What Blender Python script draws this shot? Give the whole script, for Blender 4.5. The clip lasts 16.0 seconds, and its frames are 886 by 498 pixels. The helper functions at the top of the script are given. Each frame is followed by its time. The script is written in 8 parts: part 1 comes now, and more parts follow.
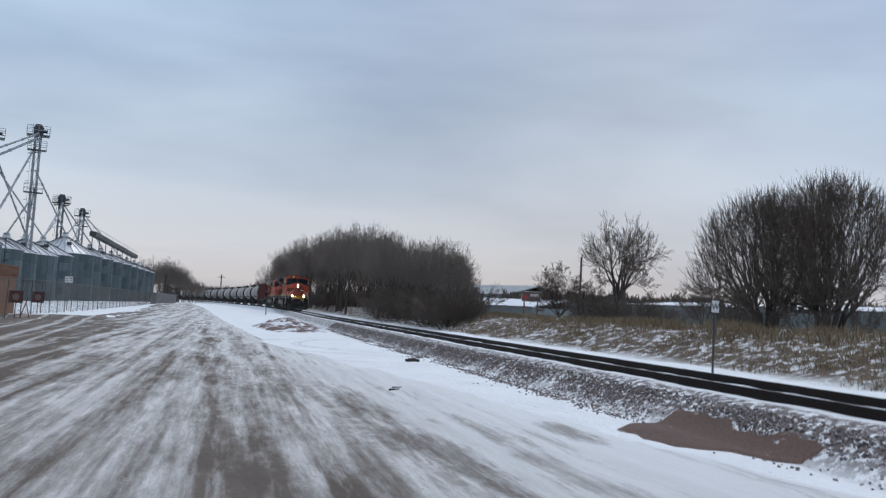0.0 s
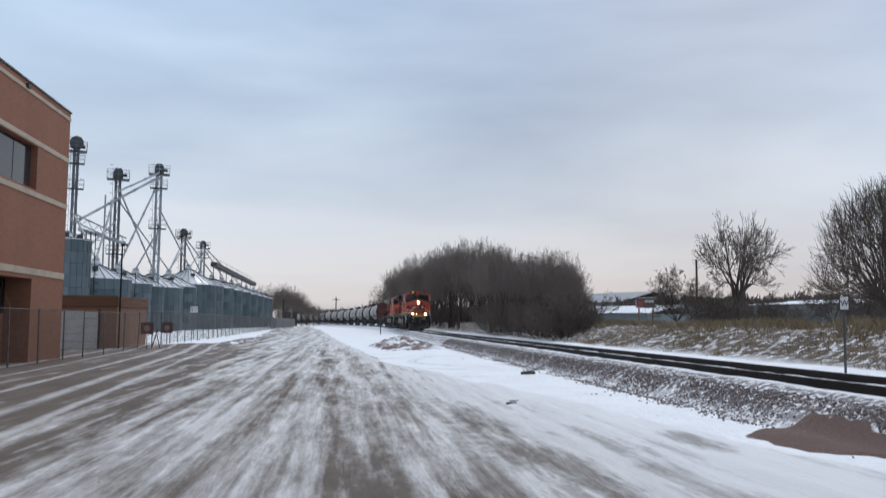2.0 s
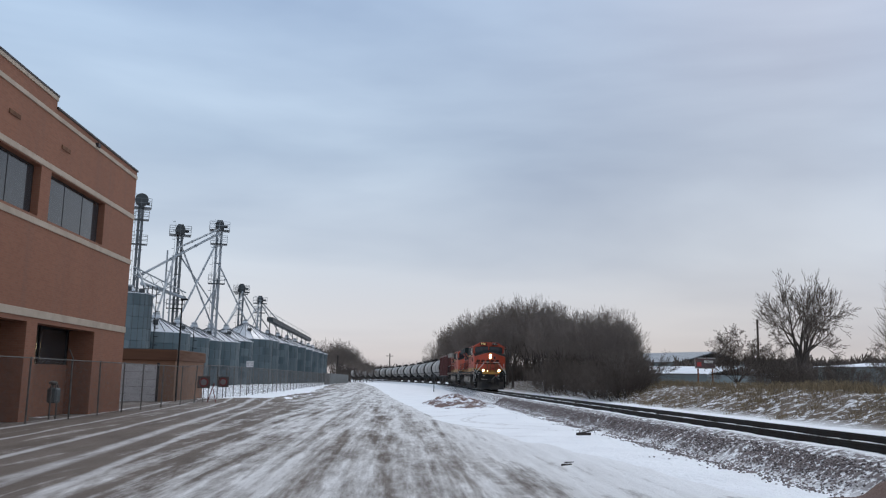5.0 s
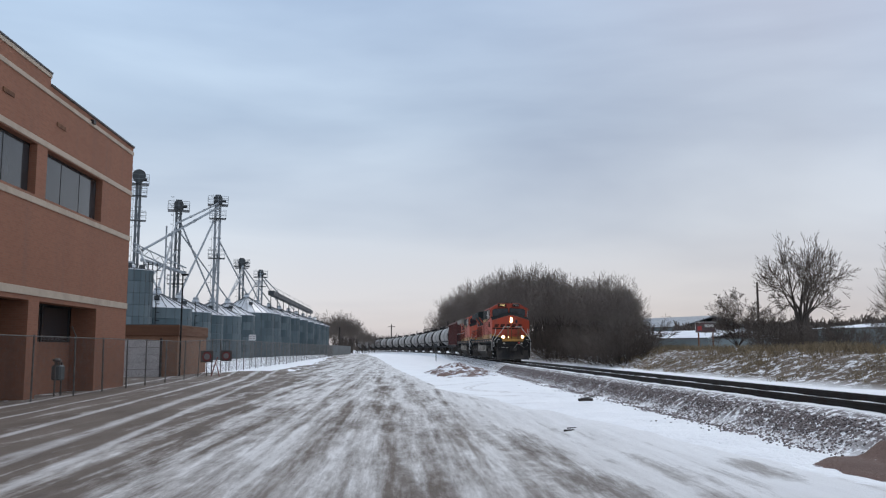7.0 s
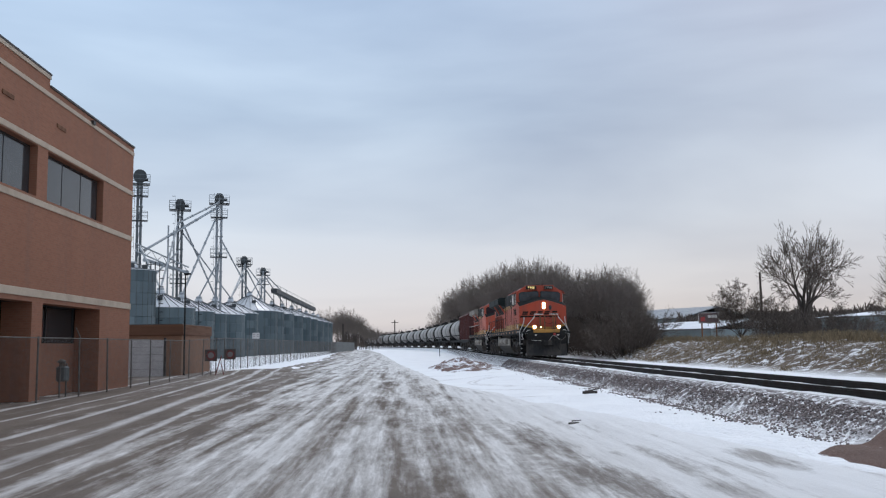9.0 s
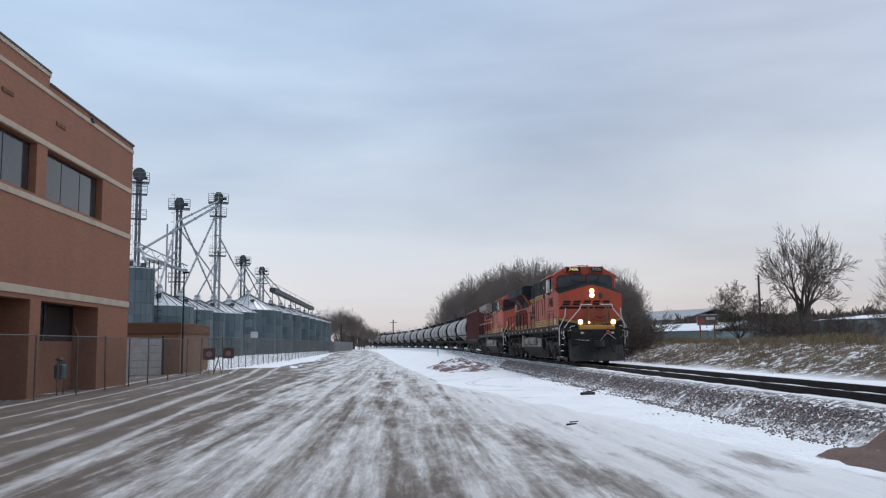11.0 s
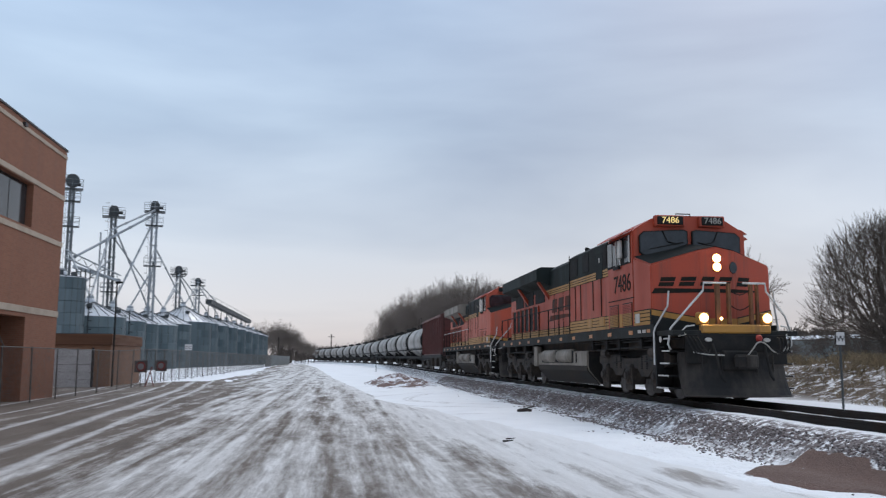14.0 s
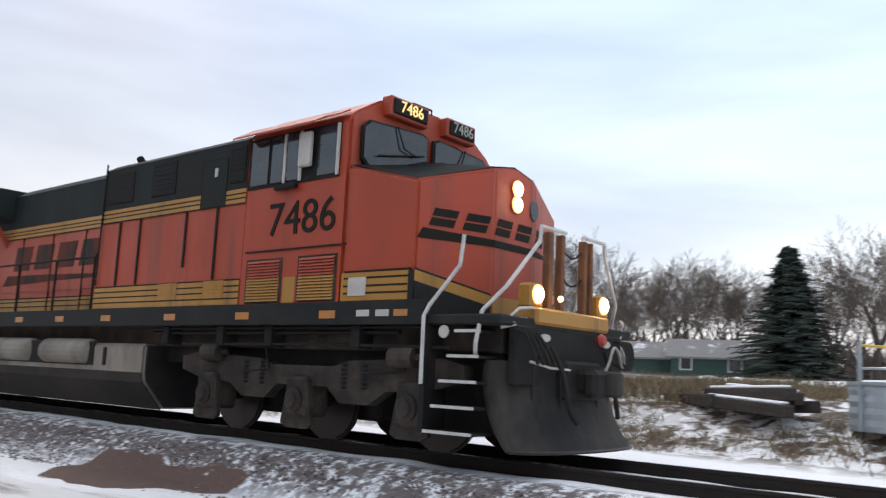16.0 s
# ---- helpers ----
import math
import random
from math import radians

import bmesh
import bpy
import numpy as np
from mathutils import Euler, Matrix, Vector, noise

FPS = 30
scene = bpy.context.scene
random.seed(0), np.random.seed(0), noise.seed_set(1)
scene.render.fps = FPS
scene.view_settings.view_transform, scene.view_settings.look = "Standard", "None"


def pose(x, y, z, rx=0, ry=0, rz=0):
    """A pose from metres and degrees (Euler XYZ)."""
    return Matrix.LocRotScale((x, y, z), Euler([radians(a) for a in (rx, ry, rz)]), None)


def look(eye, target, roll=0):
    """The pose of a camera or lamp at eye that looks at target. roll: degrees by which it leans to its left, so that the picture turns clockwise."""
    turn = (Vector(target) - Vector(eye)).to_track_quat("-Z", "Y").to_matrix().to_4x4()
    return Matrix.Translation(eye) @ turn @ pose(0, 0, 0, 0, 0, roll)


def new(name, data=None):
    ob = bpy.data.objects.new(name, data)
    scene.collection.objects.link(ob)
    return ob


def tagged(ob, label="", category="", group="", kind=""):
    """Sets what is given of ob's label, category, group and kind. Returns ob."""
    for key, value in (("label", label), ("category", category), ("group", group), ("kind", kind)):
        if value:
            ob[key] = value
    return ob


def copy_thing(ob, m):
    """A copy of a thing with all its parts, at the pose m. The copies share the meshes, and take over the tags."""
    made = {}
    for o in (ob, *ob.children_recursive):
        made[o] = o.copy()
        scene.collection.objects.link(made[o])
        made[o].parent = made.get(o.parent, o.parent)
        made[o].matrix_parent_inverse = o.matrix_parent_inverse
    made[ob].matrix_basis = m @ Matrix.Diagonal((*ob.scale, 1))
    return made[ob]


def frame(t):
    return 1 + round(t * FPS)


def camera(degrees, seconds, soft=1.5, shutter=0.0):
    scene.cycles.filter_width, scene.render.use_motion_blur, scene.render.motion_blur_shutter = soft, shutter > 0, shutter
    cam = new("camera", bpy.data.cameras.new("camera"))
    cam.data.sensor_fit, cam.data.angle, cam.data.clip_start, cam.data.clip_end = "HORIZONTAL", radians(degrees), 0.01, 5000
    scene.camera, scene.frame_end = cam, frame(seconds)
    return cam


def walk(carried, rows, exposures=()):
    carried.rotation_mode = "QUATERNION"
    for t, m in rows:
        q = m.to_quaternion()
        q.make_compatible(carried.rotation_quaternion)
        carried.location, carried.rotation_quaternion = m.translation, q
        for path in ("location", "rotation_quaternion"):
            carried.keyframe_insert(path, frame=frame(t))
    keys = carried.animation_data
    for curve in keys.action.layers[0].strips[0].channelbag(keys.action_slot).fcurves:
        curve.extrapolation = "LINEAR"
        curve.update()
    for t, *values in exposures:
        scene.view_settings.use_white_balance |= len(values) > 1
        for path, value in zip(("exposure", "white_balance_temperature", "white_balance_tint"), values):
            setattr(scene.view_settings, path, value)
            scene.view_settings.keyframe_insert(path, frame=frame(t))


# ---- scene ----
# ---- camera ----
cam = camera(54.8, 16.0, soft=1.2, shutter=0.3)
EYE = (0.0, 0.0, 1.6)
TURNS = [
    (0.0, -14.09, 4.28, -3.26),
    (0.5, -14.47, 2.01, 1.17),
    (1.0, -13.32, 0.29, -0.05),
    (1.5, -10.50, 0.23, -0.53),
    (2.0, -6.58, 4.95, -0.45),
    (2.5, -7.78, 7.55, -0.74),
    (3.0, -10.46, 7.55, -0.75),
    (3.5, -9.34, 7.92, -2.09),
    (4.0, -5.76, 8.33, -3.65),
    (4.2, -4.23, 8.83, -3.20),
    (6.3, -3.34, 8.05, 0.25),
    (6.5, -3.29, 7.60, 0.28),
    (7.0, -2.89, 6.69, -0.08),
    (7.5, -2.33, 6.33, 0.57),
    (8.0, -2.42, 6.45, 0.78),
    (8.5, -2.69, 6.43, 0.83),
    (9.0, -2.65, 6.36, 0.85),
    (11.5, -2.90, 6.39, 0.33),
    (12.0, -3.21, 6.65, 0.21),
    (12.5, -3.75, 6.81, -0.00),
    (13.0, -4.31, 6.83, 0.04),
    (13.5, -5.14, 6.94, 0.03),
    (14.0, -6.86, 7.40, -0.25),
    (14.5, -13.79, 7.72, 0.23),
    (15.0, -27.04, 7.80, -0.18),
    (15.5, -40.46, 8.11, -1.42),
    (16.0, -50.37, 8.47, -2.55),
]
walk(cam, [(t, pose(*EYE, 90 + p, r, y)) for t, y, p, r in TURNS],
     exposures=[(0.0, -0.12, 6300, 9), (0.6, -0.10, 6350, 9), (1.0, 0.0, 6450, 10), (2.0, 0.05, 6500, 10), (3.0, -0.05, 6500, 10), (4.0, -0.06, 6450, 10), (6.5, -0.02, 6500, 10),
                (8.0, 0.05, 6500, 10), (14.0, 0.05, 6450, 10), (14.5, 0.0, 6450, 10), (15.2, -0.04, 6500, 10), (15.5, 0.02, 6600, 10), (15.7, 0.35, 6900, 11), (16.0, 0.50, 7000, 12)])

# ---- world and light ----
world = bpy.data.worlds.new("winter_sky")
scene.world = world
world.use_nodes = True


def build_sky():
    nt = world.node_tree
    nt.nodes.clear()
    out = nt.nodes.new("ShaderNodeOutputWorld")
    bg = nt.nodes.new("ShaderNodeBackground")
    sky = nt.nodes.new("ShaderNodeTexSky")
    sky.sky_type, sky.sun_disc = "NISHITA", False
    sky.sun_elevation, sky.sun_rotation = radians(30), radians(28)
    sky.air_density, sky.dust_density = 1.0, 2.5
    tc = nt.nodes.new("ShaderNodeTexCoord")
    sep = nt.nodes.new("ShaderNodeSeparateXYZ")
    nt.links.new(tc.outputs["Generated"], sep.inputs[0])
    # overcast gradient from the pale pink horizon to the blue-grey above
    grad = nt.nodes.new("ShaderNodeValToRGB")
    r = grad.color_ramp
    r.elements[0].position, r.elements[0].color = 0.0, (0.68, 0.61, 0.605, 1)
    r.elements[1].position, r.elements[1].color = 1.0, (1.05, 1.12, 1.25, 1)
    for p, c in ((0.06, (0.645, 0.64, 0.685, 1)), (0.14, (0.57, 0.63, 0.73, 1)), (0.26, (0.475, 0.58, 0.73, 1)), (0.42, (0.47, 0.60, 0.80, 1))):
        e = r.elements.new(p)
        e.color = c
    nt.links.new(sep.outputs["Z"], grad.inputs[0])
    # cloud streaks: long bands that lean across the sky
    mp = nt.nodes.new("ShaderNodeMapping")
    mp.inputs["Rotation"].default_value = (radians(8), radians(-21), radians(-20))
    mp.inputs["Scale"].default_value = (0.9, 0.9, 4.2)
    nt.links.new(tc.outputs["Generated"], mp.inputs["Vector"])
    ns = nt.nodes.new("ShaderNodeTexNoise")
    ns.inputs["Scale"].default_value, ns.inputs["Detail"].default_value, ns.inputs["Roughness"].default_value = 1.5, 5.0, 0.48
    ns.inputs["Distortion"].default_value = 0.35
    nt.links.new(mp.outputs[0], ns.inputs["Vector"])
    cr = nt.nodes.new("ShaderNodeValToRGB")
    cr.color_ramp.elements[0].position, cr.color_ramp.elements[0].color = 0.34, (0.68, 0.735, 0.80, 1)
    cr.color_ramp.elements[1].position, cr.color_ramp.elements[1].color = 0.66, (1.12, 1.135, 1.11, 1)
    nt.links.new(ns.outputs["Fac"], cr.inputs[0])
    mul = nt.nodes.new("ShaderNodeMixRGB")
    mul.blend_type = "MULTIPLY"
    mul.inputs[0].default_value = 1.0
    nt.links.new(grad.outputs[0], mul.inputs[1])
    nt.links.new(cr.outputs[0], mul.inputs[2])
    # thinner cloud, and so a brighter sky, round to the right of the line
    thin = nt.nodes.new("ShaderNodeValToRGB")
    half = nt.nodes.new("ShaderNodeMapRange")
    half.inputs["From Min"].default_value = -1.0
    nt.links.new(sep.outputs["X"], half.inputs["Value"])
    nt.links.new(half.outputs[0], thin.inputs[0])
    tr = thin.color_ramp.elements
    tr[0].position, tr[0].color = 0.30, (1.22, 1.22, 1.2, 1)
    tr[1].position, tr[1].color = 1.0, (1.5, 1.48, 1.42, 1)
    for p, c in ((0.45, 1.04), (0.57, 0.96), (0.66, 0.88), (0.71, 0.87), (0.80, 1.03)):
        el = tr.new(p)
        el.color = (c, c, c, 1)
    east = nt.nodes.new("ShaderNodeMixRGB")
    east.blend_type = "MULTIPLY"
    east.inputs[0].default_value = 1.0
    nt.links.new(mul.outputs[0], east.inputs[1])
    nt.links.new(thin.outputs[0], east.inputs[2])
    # the thin sky behind the cloud
    scl = nt.nodes.new("ShaderNodeMixRGB")
    scl.blend_type = "MULTIPLY"
    scl.inputs[0].default_value = 1.0
    scl.inputs[2].default_value = (0.006, 0.006, 0.007, 1)
    nt.links.new(sky.outputs[0], scl.inputs[1])
    add = nt.nodes.new("ShaderNodeMixRGB")
    add.blend_type = "ADD"
    add.inputs[0].default_value = 1.0
    nt.links.new(east.outputs[0], add.inputs[1])
    nt.links.new(scl.outputs[0], add.inputs[2])
    nt.links.new(add.outputs[0], bg.inputs[0])
    bg.inputs[1].default_value = SKY_STRENGTH
    nt.links.new(bg.outputs[0], out.inputs[0])


SKY_STRENGTH = 0.89
build_sky()
sun = new("sun", bpy.data.lights.new("sun", "SUN"))
sun.data.energy, sun.data.angle, sun.data.color = 0.75, radians(25), (1.0, 0.93, 0.86)
sun.matrix_world = look((0, 0, 60), (-20, -40, 0))

# ---- materials ----
def node_material(name):
    m = bpy.data.materials.new(name)
    m.use_nodes = True
    nt = m.node_tree
    return m, nt, nt.nodes["Principled BSDF"]


def nnode(nt, kind, **inputs):
    n = nt.nodes.new(kind)
    for k, v in inputs.items():
        n.inputs[k.replace("_", " ")].default_value = v
    return n


def coords(nt, scale=(1, 1, 1), rot=(0, 0, 0), source="Object"):
    tc = nt.nodes.new("ShaderNodeTexCoord")
    mp = nt.nodes.new("ShaderNodeMapping")
    mp.inputs["Scale"].default_value, mp.inputs["Rotation"].default_value = scale, rot
    nt.links.new(tc.outputs[source], mp.inputs["Vector"])
    return mp.outputs[0]


def noise_fac(nt, vec, scale, detail=4, rough=0.55, lo=0.35, hi=0.65, distort=0.0):
    n = nnode(nt, "ShaderNodeTexNoise", Scale=scale, Detail=detail, Roughness=rough, Distortion=distort)
    nt.links.new(vec, n.inputs["Vector"])
    mr = nnode(nt, "ShaderNodeMapRange", From_Min=lo, From_Max=hi)
    nt.links.new(n.outputs["Fac"], mr.inputs["Value"])
    return mr.outputs[0]


def mix(nt, fac, a, b, mode="MIX"):
    n = nt.nodes.new("ShaderNodeMixRGB")
    n.blend_type = mode
    for i, v in enumerate((fac, a, b)):
        if isinstance(v, (int, float)):
            n.inputs[i].default_value = v if i == 0 else (v, v, v, 1)
        elif isinstance(v, tuple):
            n.inputs[i].default_value = (*v[:3], 1)
        else:
            nt.links.new(v, n.inputs[i])
    return n.outputs[0]


def math_node(nt, op, a, b=0.0, clamp=False):
    n = nt.nodes.new("ShaderNodeMath")
    n.operation, n.use_clamp = op, clamp
    for i, v in enumerate((a, b)):
        if isinstance(v, (int, float)):
            n.inputs[i].default_value = v
        else:
            nt.links.new(v, n.inputs[i])
    return n.outputs[0]


def bump(nt, bsdf, height, strength=0.3, distance=0.02):
    b = nnode(nt, "ShaderNodeBump", Strength=strength, Distance=distance)
    nt.links.new(height, b.inputs["Height"])
    nt.links.new(b.outputs[0], bsdf.inputs["Normal"])


def worn(name, color, dirt=(0.12, 0.10, 0.09), rough=0.5, metal=0.0, amount=0.35, scale=1.2, grain=30.0, bumps=0.08, stretch=(1, 1, 1), vary=0.0):
    """Paint or metal with broad grime, fine grain and a little relief."""
    m, nt, b = node_material(name)
    v = coords(nt, stretch)
    big = noise_fac(nt, v, scale, 5, 0.6, 0.42, 0.75)
    fine = noise_fac(nt, v, grain, 3, 0.6, 0.3, 0.7)
    col = mix(nt, math_node(nt, "MULTIPLY", big, amount), color, dirt)
    col = mix(nt, 0.16, col, mix(nt, fine, (0.25, 0.25, 0.25), (1.0, 1.0, 1.0)), "MULTIPLY")
    if vary:
        oi = nt.nodes.new("ShaderNodeObjectInfo")
        mr = nnode(nt, "ShaderNodeMapRange", To_Min=1 - vary, To_Max=1 + vary)
        nt.links.new(oi.outputs["Random"], mr.inputs["Value"])
        col = mix(nt, 1.0, col, mr.outputs[0], "MULTIPLY")
    nt.links.new(col, b.inputs["Base Color"])
    rr = nnode(nt, "ShaderNodeMapRange", To_Min=max(rough - 0.1, 0.05), To_Max=min(rough + 0.2, 1))
    nt.links.new(big, rr.inputs["Value"])
    nt.links.new(rr.outputs[0], b.inputs["Roughness"])
    b.inputs["Metallic"].default_value = metal
    if rough > 0.7:
        b.inputs["Specular IOR Level"].default_value = 0.2
    if bumps:
        bump(nt, b, fine, bumps, 0.01)
    return m


def glowing(name, color, strength):
    m, nt, b = node_material(name)
    b.inputs["Base Color"].default_value = (*color, 1)
    b.inputs["Emission Color"].default_value = (*color, 1)
    b.inputs["Emission Strength"].default_value = strength
    return m

MAT_UNDER = worn("grimy_underframe", (0.030, 0.025, 0.022), (0.115, 0.088, 0.07), 0.8, 0.0, 0.85, 2.2, 18, 0.25)
MAT_BLACK = worn("sooty_black_steel", (0.015, 0.0145, 0.0145), (0.055, 0.047, 0.041), 0.8, 0.0, 0.6, 2.5, 20, 0.15)
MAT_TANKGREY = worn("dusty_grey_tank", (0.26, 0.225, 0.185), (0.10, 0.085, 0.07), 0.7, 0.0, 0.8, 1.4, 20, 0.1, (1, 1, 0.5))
# soot, together with the shade of the down-facing tank slope, in one colour
MAT_SOOT_SHADE = worn("soot_and_shade_coat", (0.022, 0.019, 0.017), (0.09, 0.075, 0.062), 0.8, 0.0, 0.7, 1.1, 20, 0.1, (1, 0.6, 1))
MAT_RAILWHITE = worn("chipped_white_handrail", (0.62, 0.60, 0.57), (0.25, 0.2, 0.17), 0.5, 0, 0.5, 6)
MAT_POST = worn("rusty_brown_post", (0.20, 0.09, 0.045), (0.06, 0.04, 0.035), 0.75, 0, 0.7, 4)
MAT_WHEEL = worn("worn_wheel_steel", (0.05, 0.043, 0.04), (0.10, 0.07, 0.055), 0.5, 0.7, 0.5, 4)
MAT_REFLECT = worn("orange_reflector", (0.55, 0.22, 0.06), (0.2, 0.12, 0.08), 0.4, 0, 0.5, 5)
MAT_PALE = worn("pale_enamel", (0.55, 0.52, 0.48), (0.3, 0.25, 0.2), 0.5, 0, 0.4, 5)
MAT_RED = worn("red_gladhand_paint", (0.38, 0.03, 0.025), (0.1, 0.05, 0.04), 0.5, 0, 0.4, 5)
MAT_LOGO = worn("dark_lettering_paint", (0.010, 0.011, 0.009), (0.06, 0.035, 0.02), 0.75, 0, 0.45, 3)
MAT_LOGO_WORN = worn("faded_lettering_paint", (0.035, 0.026, 0.02), (0.22, 0.05, 0.028), 0.75, 0, 0.95, 2.2, 20, 0.05, (1, 1, 0.4))
MAT_LAMP = glowing("headlight_glow", (1.0, 0.78, 0.44), 30.0)
# orange glow that imitates the halo round the lit lamps
MAT_HALO = glowing("lamp_halo_glow", (1.0, 0.50, 0.13), 2.2)
MAT_MARKER = glowing("small_lamp_glow", (1.0, 0.62, 0.22), 16.0)
MAT_DIGIT = glowing("lit_number", (0.9, 0.66, 0.26), 0.6)
MAT_DIGIT_DIM = glowing("dim_number", (0.35, 0.33, 0.30), 0.05)
MAT_GLARE = worn("matt_anti_glare_paint", (0.016, 0.019, 0.019), (0.05, 0.042, 0.036), 0.95, 0, 0.5, 2.0)
MAT_GLARE.node_tree.nodes["Principled BSDF"].inputs["Specular IOR Level"].default_value = 0.08

# ---- mesh tools ----
def link_bm(name, bm, material, smooth=False):
    me = bpy.data.meshes.new(name)
    bm.normal_update()
    bm.to_mesh(me)
    bm.free()
    me.materials.append(material)
    if smooth:
        me.shade_smooth()
    return new(name, me)


def part(name, bm, material, parent, label="", at=None, smooth=False):
    ob = link_bm(name, bm, material, smooth)
    ob.parent = parent
    if at is not None:
        ob.matrix_basis = at
    return tagged(ob, label)


def thing(name, label, category, m=None, group="", kind=""):
    ob = new(name)
    ob.empty_display_size = 0.3
    if m is not None:
        ob.matrix_basis = m
    return tagged(ob, label, category, group, kind)


def box(bm, x0, x1, y0, y1, z0, z1, bevel=0.0, m=None):
    vs = [bm.verts.new((x, y, z)) for x in (x0, x1) for y in (y0, y1) for z in (z0, z1)]
    if m is not None:
        for v in vs:
            v.co = m @ v.co
    fs = [(0, 1, 3, 2), (4, 6, 7, 5), (0, 4, 5, 1), (2, 3, 7, 6), (0, 2, 6, 4), (1, 5, 7, 3)]
    faces = [bm.faces.new([vs[i] for i in f]) for f in fs]
    if bevel:
        es = list({e for f in faces for e in f.edges})
        bmesh.ops.bevel(bm, geom=es, offset=bevel, segments=1, affect="EDGES")
    return bm


def boxed(*a, **k):
    return box(bmesh.new(), *a, **k)


def tube(bm, a, b, r0, r1=None, n=8, caps=True):
    """A tapered round bar from a to b."""
    r1 = r0 if r1 is None else r1
    a, b = Vector(a), Vector(b)
    d = (b - a).normalized()
    u = d.orthogonal().normalized()
    w = d.cross(u)
    rings = []
    for p, r in ((a, r0), (b, r1)):
        rings.append([bm.verts.new(p + (u * math.cos(i * math.tau / n) + w * math.sin(i * math.tau / n)) * r) for i in range(n)])
    for i in range(n):
        bm.faces.new((rings[0][i], rings[0][(i + 1) % n], rings[1][(i + 1) % n], rings[1][i]))
    if caps:
        bm.faces.new(rings[0][::-1])
        bm.faces.new(rings[1])
    return bm


def bent_tube(bm, pts, r, n=6):
    """A round bar bent through all the points, in one skin."""
    pts = [Vector(p) for p in pts]
    rings = []
    u = None
    for i, p in enumerate(pts):
        d = (pts[min(i + 1, len(pts) - 1)] - pts[max(i - 1, 0)]).normalized()
        u = d.orthogonal().normalized() if u is None else (u - d * u.dot(d)).normalized()
        w = d.cross(u)
        rings.append([bm.verts.new(p + (u * math.cos(k * math.tau / n) + w * math.sin(k * math.tau / n)) * r) for k in range(n)])
    for a, b in zip(rings, rings[1:]):
        for k in range(n):
            bm.faces.new((a[k], a[(k + 1) % n], b[(k + 1) % n], b[k]))
    bm.faces.new(rings[0][::-1])
    bm.faces.new(rings[-1])
    return bm


def lathe(bm, axis_pts, n=24, m=None):
    """Rings (offset along z, radius) turned round z, closed at the ends."""
    rings = []
    for z, r in axis_pts:
        rings.append([bm.verts.new((r * math.cos(i * math.tau / n), r * math.sin(i * math.tau / n), z)) for i in range(n)])
    if m is not None:
        for ring in rings:
            for v in ring:
                v.co = m @ v.co
    for p, q in zip(rings, rings[1:]):
        for i in range(n):
            bm.faces.new((p[i], p[(i + 1) % n], q[(i + 1) % n], q[i]))
    bm.faces.new(rings[0][::-1])
    bm.faces.new(rings[-1])
    return bm


def prism(bm, outline, h0, h1, axis="x", m=None):
    """A closed outline (two coordinates a point) pushed along an axis. Points run through the two other axes in order."""
    def at(p, h):
        return {"x": (h, p[0], p[1]), "y": (p[0], h, p[1]), "z": (p[0], p[1], h)}[axis]
    rows = [[bm.verts.new(at(p, h)) for p in outline] for h in (h0, h1)]
    if m is not None:
        for row in rows:
            for v in row:
                v.co = m @ v.co
    k = len(outline)
    fs = [bm.faces.new((rows[0][i], rows[0][(i + 1) % k], rows[1][(i + 1) % k], rows[1][i])) for i in range(k)]
    fs += [bm.faces.new(rows[0][::-1]), bm.faces.new(rows[1])]
    bmesh.ops.recalc_face_normals(bm, faces=fs)
    return bm


def grid_mesh(name, xs, ys, height, material, keep=None):
    """A sheet over all xs and ys with its height from a function."""
    vs = [(x, y, height(x, y)) for y in ys for x in xs]
    n = len(xs)
    fs = [(j * n + i, j * n + i + 1, (j + 1) * n + i + 1, (j + 1) * n + i) for j in range(len(ys) - 1) for i in range(n - 1)]
    me = bpy.data.meshes.new(name)
    me.from_pydata(vs, [], fs)
    me.materials.append(material)
    me.shade_smooth()
    return new(name, me)


def smooth(a, b, v):
    u = min(max((v - a) / (b - a), 0.0), 1.0)
    return u * u * (3 - 2 * u)

# ---- trees ----
def bark(name, a, b):
    m, nt, s = node_material(name)
    v = coords(nt, (1, 1, 0.2))
    f = noise_fac(nt, v, 9.0, 5, 0.7, 0.3, 0.7)
    nt.links.new(mix(nt, f, a, b), s.inputs["Base Color"])
    s.inputs["Roughness"].default_value = 0.9
    s.inputs["Specular IOR Level"].default_value = 0.1
    bump(nt, s, f, 0.5, 0.03)
    return m


MAT_BARK = bark("grey_brown_bark", (0.055, 0.045, 0.04), (0.115, 0.095, 0.082))
MAT_TWIG = bark("brown_twigs", (0.092, 0.074, 0.064), (0.168, 0.136, 0.115))
MAT_WOODTWIG = bark("pale_brown_wood_twigs", (0.135, 0.112, 0.10), (0.235, 0.195, 0.168))


class Sticks:
    """Collects tapered sticks into one mesh."""

    def __init__(self):
        self.v, self.f = [], []

    def add(self, a, b, r0, r1, n=4):
        d = (b - a)
        if d.length < 1e-5:
            return
        d = d.normalized()
        u = d.orthogonal().normalized()
        w = d.cross(u)
        k = len(self.v)
        for p, r in ((a, r0), (b, r1)):
            for i in range(n):
                t = i * math.tau / n
                self.v.append(p + (u * math.cos(t) + w * math.sin(t)) * r)
        for i in range(n):
            self.f.append((k + i, k + (i + 1) % n, k + n + (i + 1) % n, k + n + i))

    def mesh(self, name, material):
        me = bpy.data.meshes.new(name)
        me.from_pydata(self.v, [], self.f)
        me.materials.append(material)
        me.shade_smooth()
        return me


